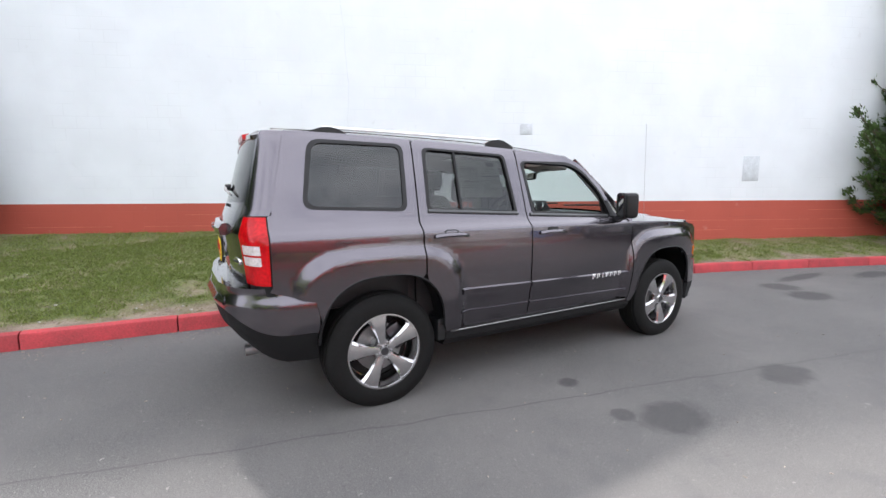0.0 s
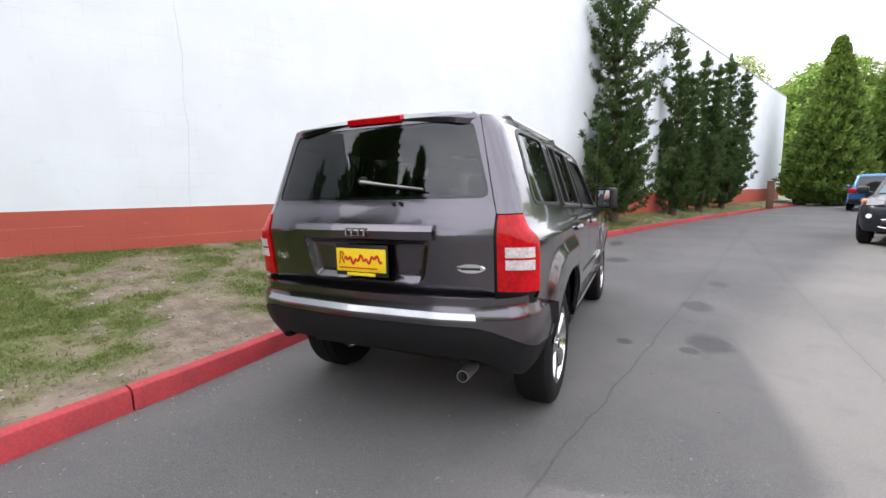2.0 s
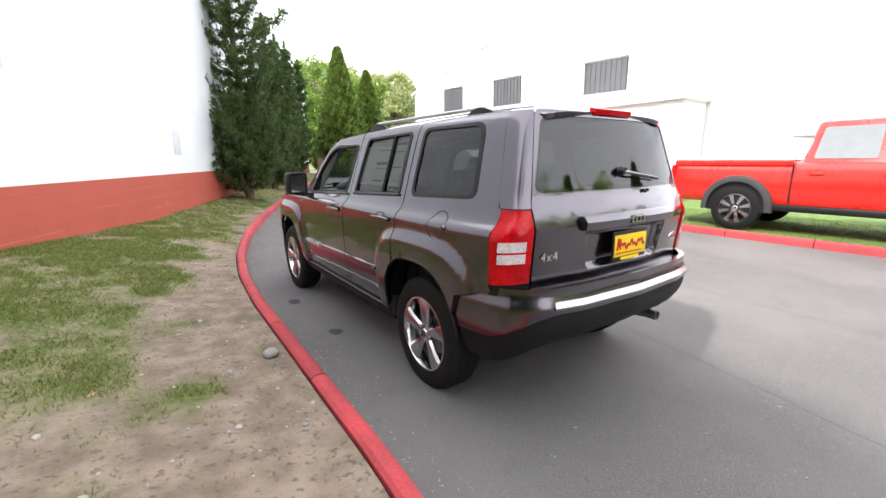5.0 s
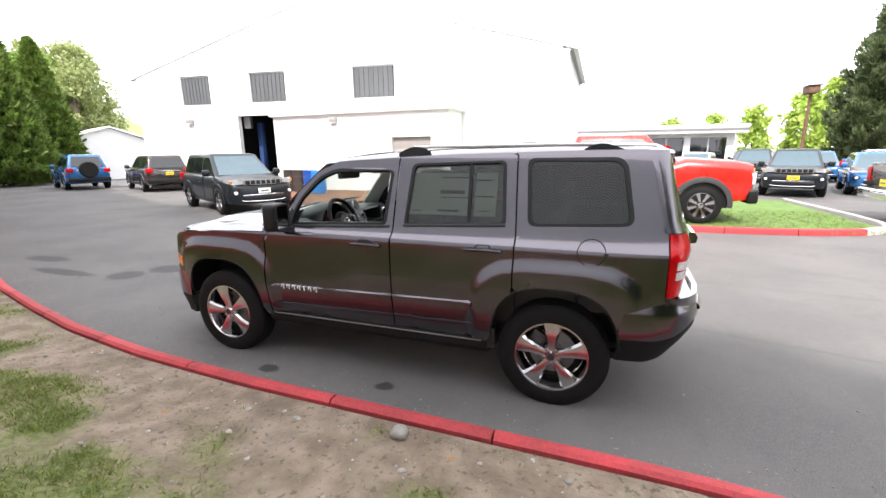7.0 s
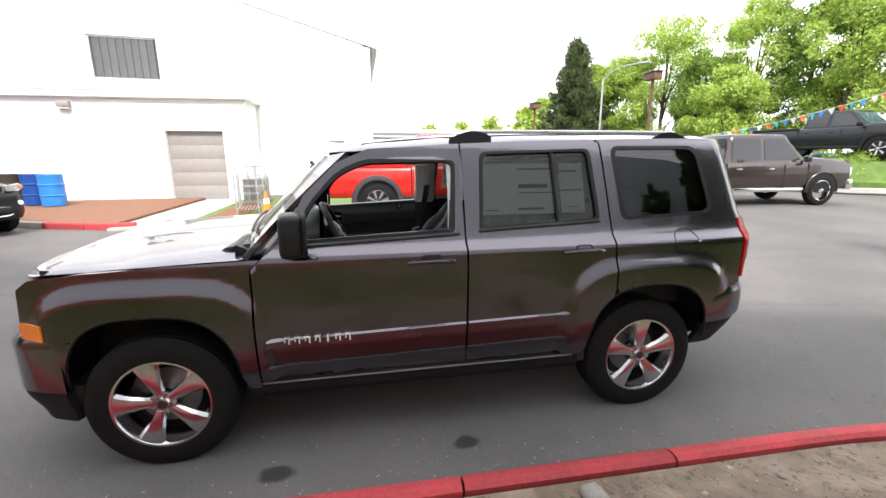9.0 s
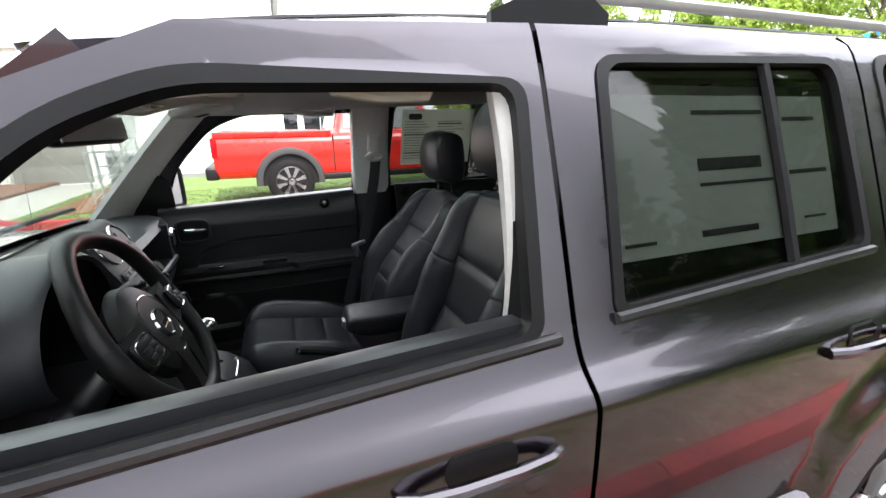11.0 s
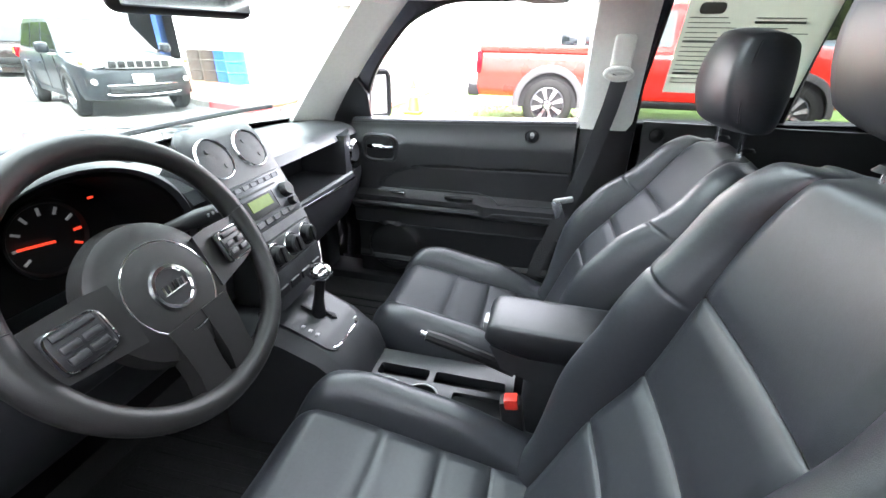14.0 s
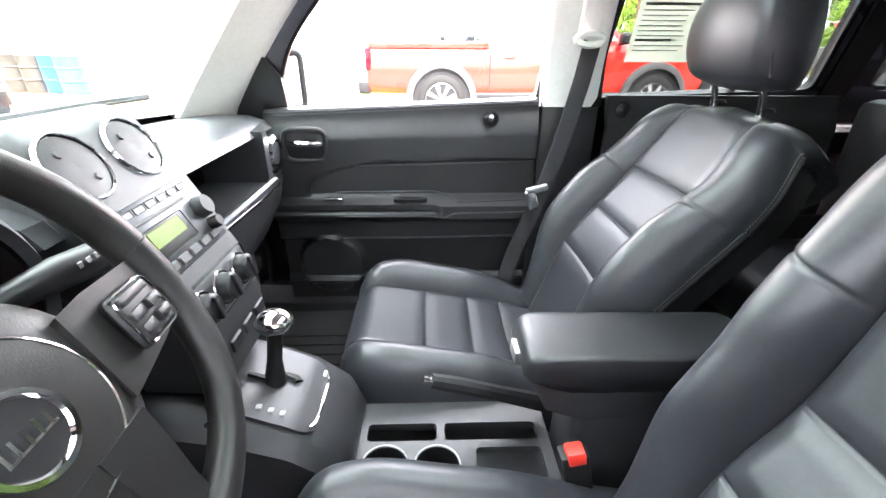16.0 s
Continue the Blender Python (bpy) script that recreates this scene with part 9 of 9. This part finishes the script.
# metal frames and an old condenser unit stacked beside the path
def rack(x, y, z, w, d, h, turn):
    r = thing("metal_rack", "grey galvanised metal rack with bare shelves", "rack", "", pose(x, y, z, 0, 0, turn))
    for sx in (-1, 1):
        for sy in (-1, 1):
            part("post", box((sx * w / 2 - 0.015, sy * d / 2 - 0.015, 0), (sx * w / 2 + 0.015, sy * d / 2 + 0.015, h)), GALV, r, smooth=0)
    for k in (0.12, 0.5, 0.97):
        for i in range(7):
            yy = -d / 2 + d * i / 6
            part("shelf_bar", box((-w / 2, yy - 0.008, h * k - 0.008), (w / 2, yy + 0.008, h * k + 0.008)), GALV, r, smooth=0)


rack(8.6, 3.15, 0.085, 0.9, 0.5, 0.95, 8)
rack(9.9, 3.35, 0.085, 0.8, 0.5, 1.15, -6)
unit = thing("condenser_unit", "grey metal cooling unit with grille slats", "cooling unit", "", pose(11.0, 3.5, 0.085, 0, 0, 0))
part("case", box((-0.4, -0.3, 0), (0.4, 0.3, 0.8), 0.02), GALV, unit)
for i in range(12):
    part("slat", box((-0.43, -0.26, 0.08 + 0.056 * i), (-0.40, 0.26, 0.10 + 0.056 * i)), STEEL, unit, smooth=0)
    part("slat", box((-0.36, -0.33, 0.08 + 0.056 * i), (0.36, -0.30, 0.10 + 0.056 * i)), STEEL, unit, smooth=0)

post = thing("post", "square brown wooden post beside the drive", "post", "", pose(7.45, 24.2, 0.1))
part("shaft", box((-0.14, -0.14, 0), (0.14, 0.14, 1.42), 0.02), POSTWOOD, post)
part("cap", box((-0.16, -0.16, 1.42), (0.16, 0.16, 1.47), 0.015), POSTWOOD, post)

# street lamp and box on a pole
lamp = thing("street_lamp", "tall grey street lamp with a curved arm", "street lamp", "", pose(28.2, -17.9, 0))
part("pole", cyl((0, 0, 0), (0, 0, 7.0), 0.09, 12, 0.06), GALV, lamp)
part("arm", tube([(0, 0, 6.8), (-0.3, -0.25, 7.3), (-1.0, -0.9, 7.7), (-1.9, -1.7, 7.8)], 0.045, 8), GALV, lamp)
part("lamp_head", box((-0.35, -0.12, -0.06), (0.35, 0.12, 0.06), 0.05, 3, pose(-2.1, -1.9, 7.78, 0, 0, 42)), GALV, lamp)
for x, y, h in ((24.2, -19.2, 6.3), (33.0, -14.5, 5.2)):
    p = thing("nest_pole", "brown wooden box on a tall pole", "pole", "", pose(x, y, 0))
    part("pole", cyl((0, 0, 0), (0, 0, h), 0.11, 10, 0.09), POSTWOOD, p)
    part("box", box((-0.55, -0.3, h), (0.55, 0.3, h + 0.45), 0.03), POSTWOOD, p)
    part("roof", box((-0.65, -0.4, h + 0.45), (0.65, 0.4, h + 0.52), 0.02), BROWNPAINT, p)

# string of pennants
FLAGS = [mat("pennant_blue", (0.03, 0.25, 0.70), 0.6), mat("pennant_white", (0.80, 0.80, 0.80), 0.6), mat("pennant_red", (0.75, 0.10, 0.05), 0.6), mat("pennant_teal", (0.05, 0.45, 0.50), 0.6)]
line = thing("pennant_string", "string of small red white and blue pennants", "bunting", "", None)
a0, b0 = Vector((-3 + 22 * math.cos(radians(-35.5)), 0.3 + 22 * math.sin(radians(-35.5)), 2.0)), Vector((-3 + 19 * math.cos(radians(-62)), 0.3 + 19 * math.sin(radians(-62)), 4.1))


def rope(t):
    p = a0.lerp(b0, t)
    return p - Vector((0, 0, 0.45 * 4 * t * (1 - t)))


part("cord", tube([rope(t) for t in span(0, 1, 24)], 0.008, 5), WHITEPAINT, line)
rnd = random.Random(2)
for i in range(40):
    p = rope((i + 0.5) / 40)
    d = (b0 - a0).normalized()
    q = p + d * 0.17
    low = (p + q) / 2 - Vector((rnd.uniform(-0.06, 0.06), rnd.uniform(-0.06, 0.06), 0.20))
    n = d.cross(Vector((0, 0, 1))) * 0.004
    part("pennant", bmesh_of([p, q, low, p + n, q + n, low + n], [(0, 1, 2), (5, 4, 3), (0, 3, 4, 1), (1, 4, 5, 2), (2, 5, 3, 0)]), FLAGS[i % 4], line, smooth=0)
for p, h in ((a0, 2.05), (b0, 4.2)):
    part("end_pole", cyl((p.x, p.y, 0), (p.x, p.y, h), 0.04, 10), GALV, line)

# the raised bank that carries the display truck
ring = [(7.4, -22.6), (8.2, -19.6), (9.6, -17.6), (12.4, -15.6), (15.6, -16.4), (16.6, -20.8), (14.0, -25.0), (9.0, -25.4)]
inner = [(x + (11.8 - x) * 0.2, y + (-20.2 - y) * 0.2) for x, y in ring]
b = bmesh_of([(x, y, -0.05) for x, y in ring] + [(x, y, 0.45) for x, y in ring] + [(x, y, 1.18) for x, y in inner], [])
vs = list(b.verts)
for i in range(8):
    j = (i + 1) % 8
    b.faces.new((vs[i], vs[j], vs[8 + j], vs[8 + i]))
    b.faces.new((vs[8 + i], vs[8 + j], vs[16 + j], vs[16 + i]))
b.faces.new(vs[16:])
solid("display_bank", b, LAWN, "raised planted bank edged with concrete", "bank", "structure", smooth=0)
part("bank_kerb", tube([(x, y, 0.12) for x, y in ring], 0.14, 6, closed=True), CONCRETE, bpy.data.objects["display_bank"], "concrete edge of the bank")

# low white shed beyond the end of the drive
shed = thing("shed", "low white shed with a shallow pitched roof", "building", "", pose(19.4, 34.5, 0, 0, 0, -20))
part("wall", box((-3.2, -2.0, 0), (3.2, 3.0, 2.6)), STUCCO, shed, smooth=0)
part("roof", loft([[(-3.5, y, 2.58), (0, y, 3.75), (3.5, y, 2.58), (3.5, y, 2.70), (0, y, 3.87), (-3.5, y, 2.70)] for y in (-2.3, 3.3)]), ROOFING, shed, "pale shed roof", smooth=0)
part("gable", loft([[(-3.2, y, 2.6), (0, y, 3.72), (3.2, y, 2.6)] for y in (-2.0, -1.9)]), STUCCO, shed, smooth=0)

# sales building and canopy far behind the lot
hall = thing("sales_building", "low white sales building with a grey fascia band", "building", "", pose(37, -9, 0, 0, 0, 6))
part("wall", box((0, -2.6, 0), (8, 14, 3.4)), STUCCO, hall, smooth=0)
part("fascia", box((-0.9, -3.2, 2.9), (8.3, 14.6, 3.6), 0.04), WHITEPAINT, hall)
part("fascia_band", box((-0.93, -3.2, 3.1), (-0.90, 14.6, 3.3)), STEEL, hall, smooth=0)
for i in range(2, 7):
    w = part("window", box((-0.06, -8.2 + 3.1 * i, 0.5), (0.02, -5.6 + 3.1 * i, 2.6), 0.02), DARKGLASS, hall)
    part("window_frame", box((-0.09, -6.95 + 3.1 * i, 0.5), (0.0, -6.85 + 3.1 * i, 2.6)), GALV, w, smooth=0)
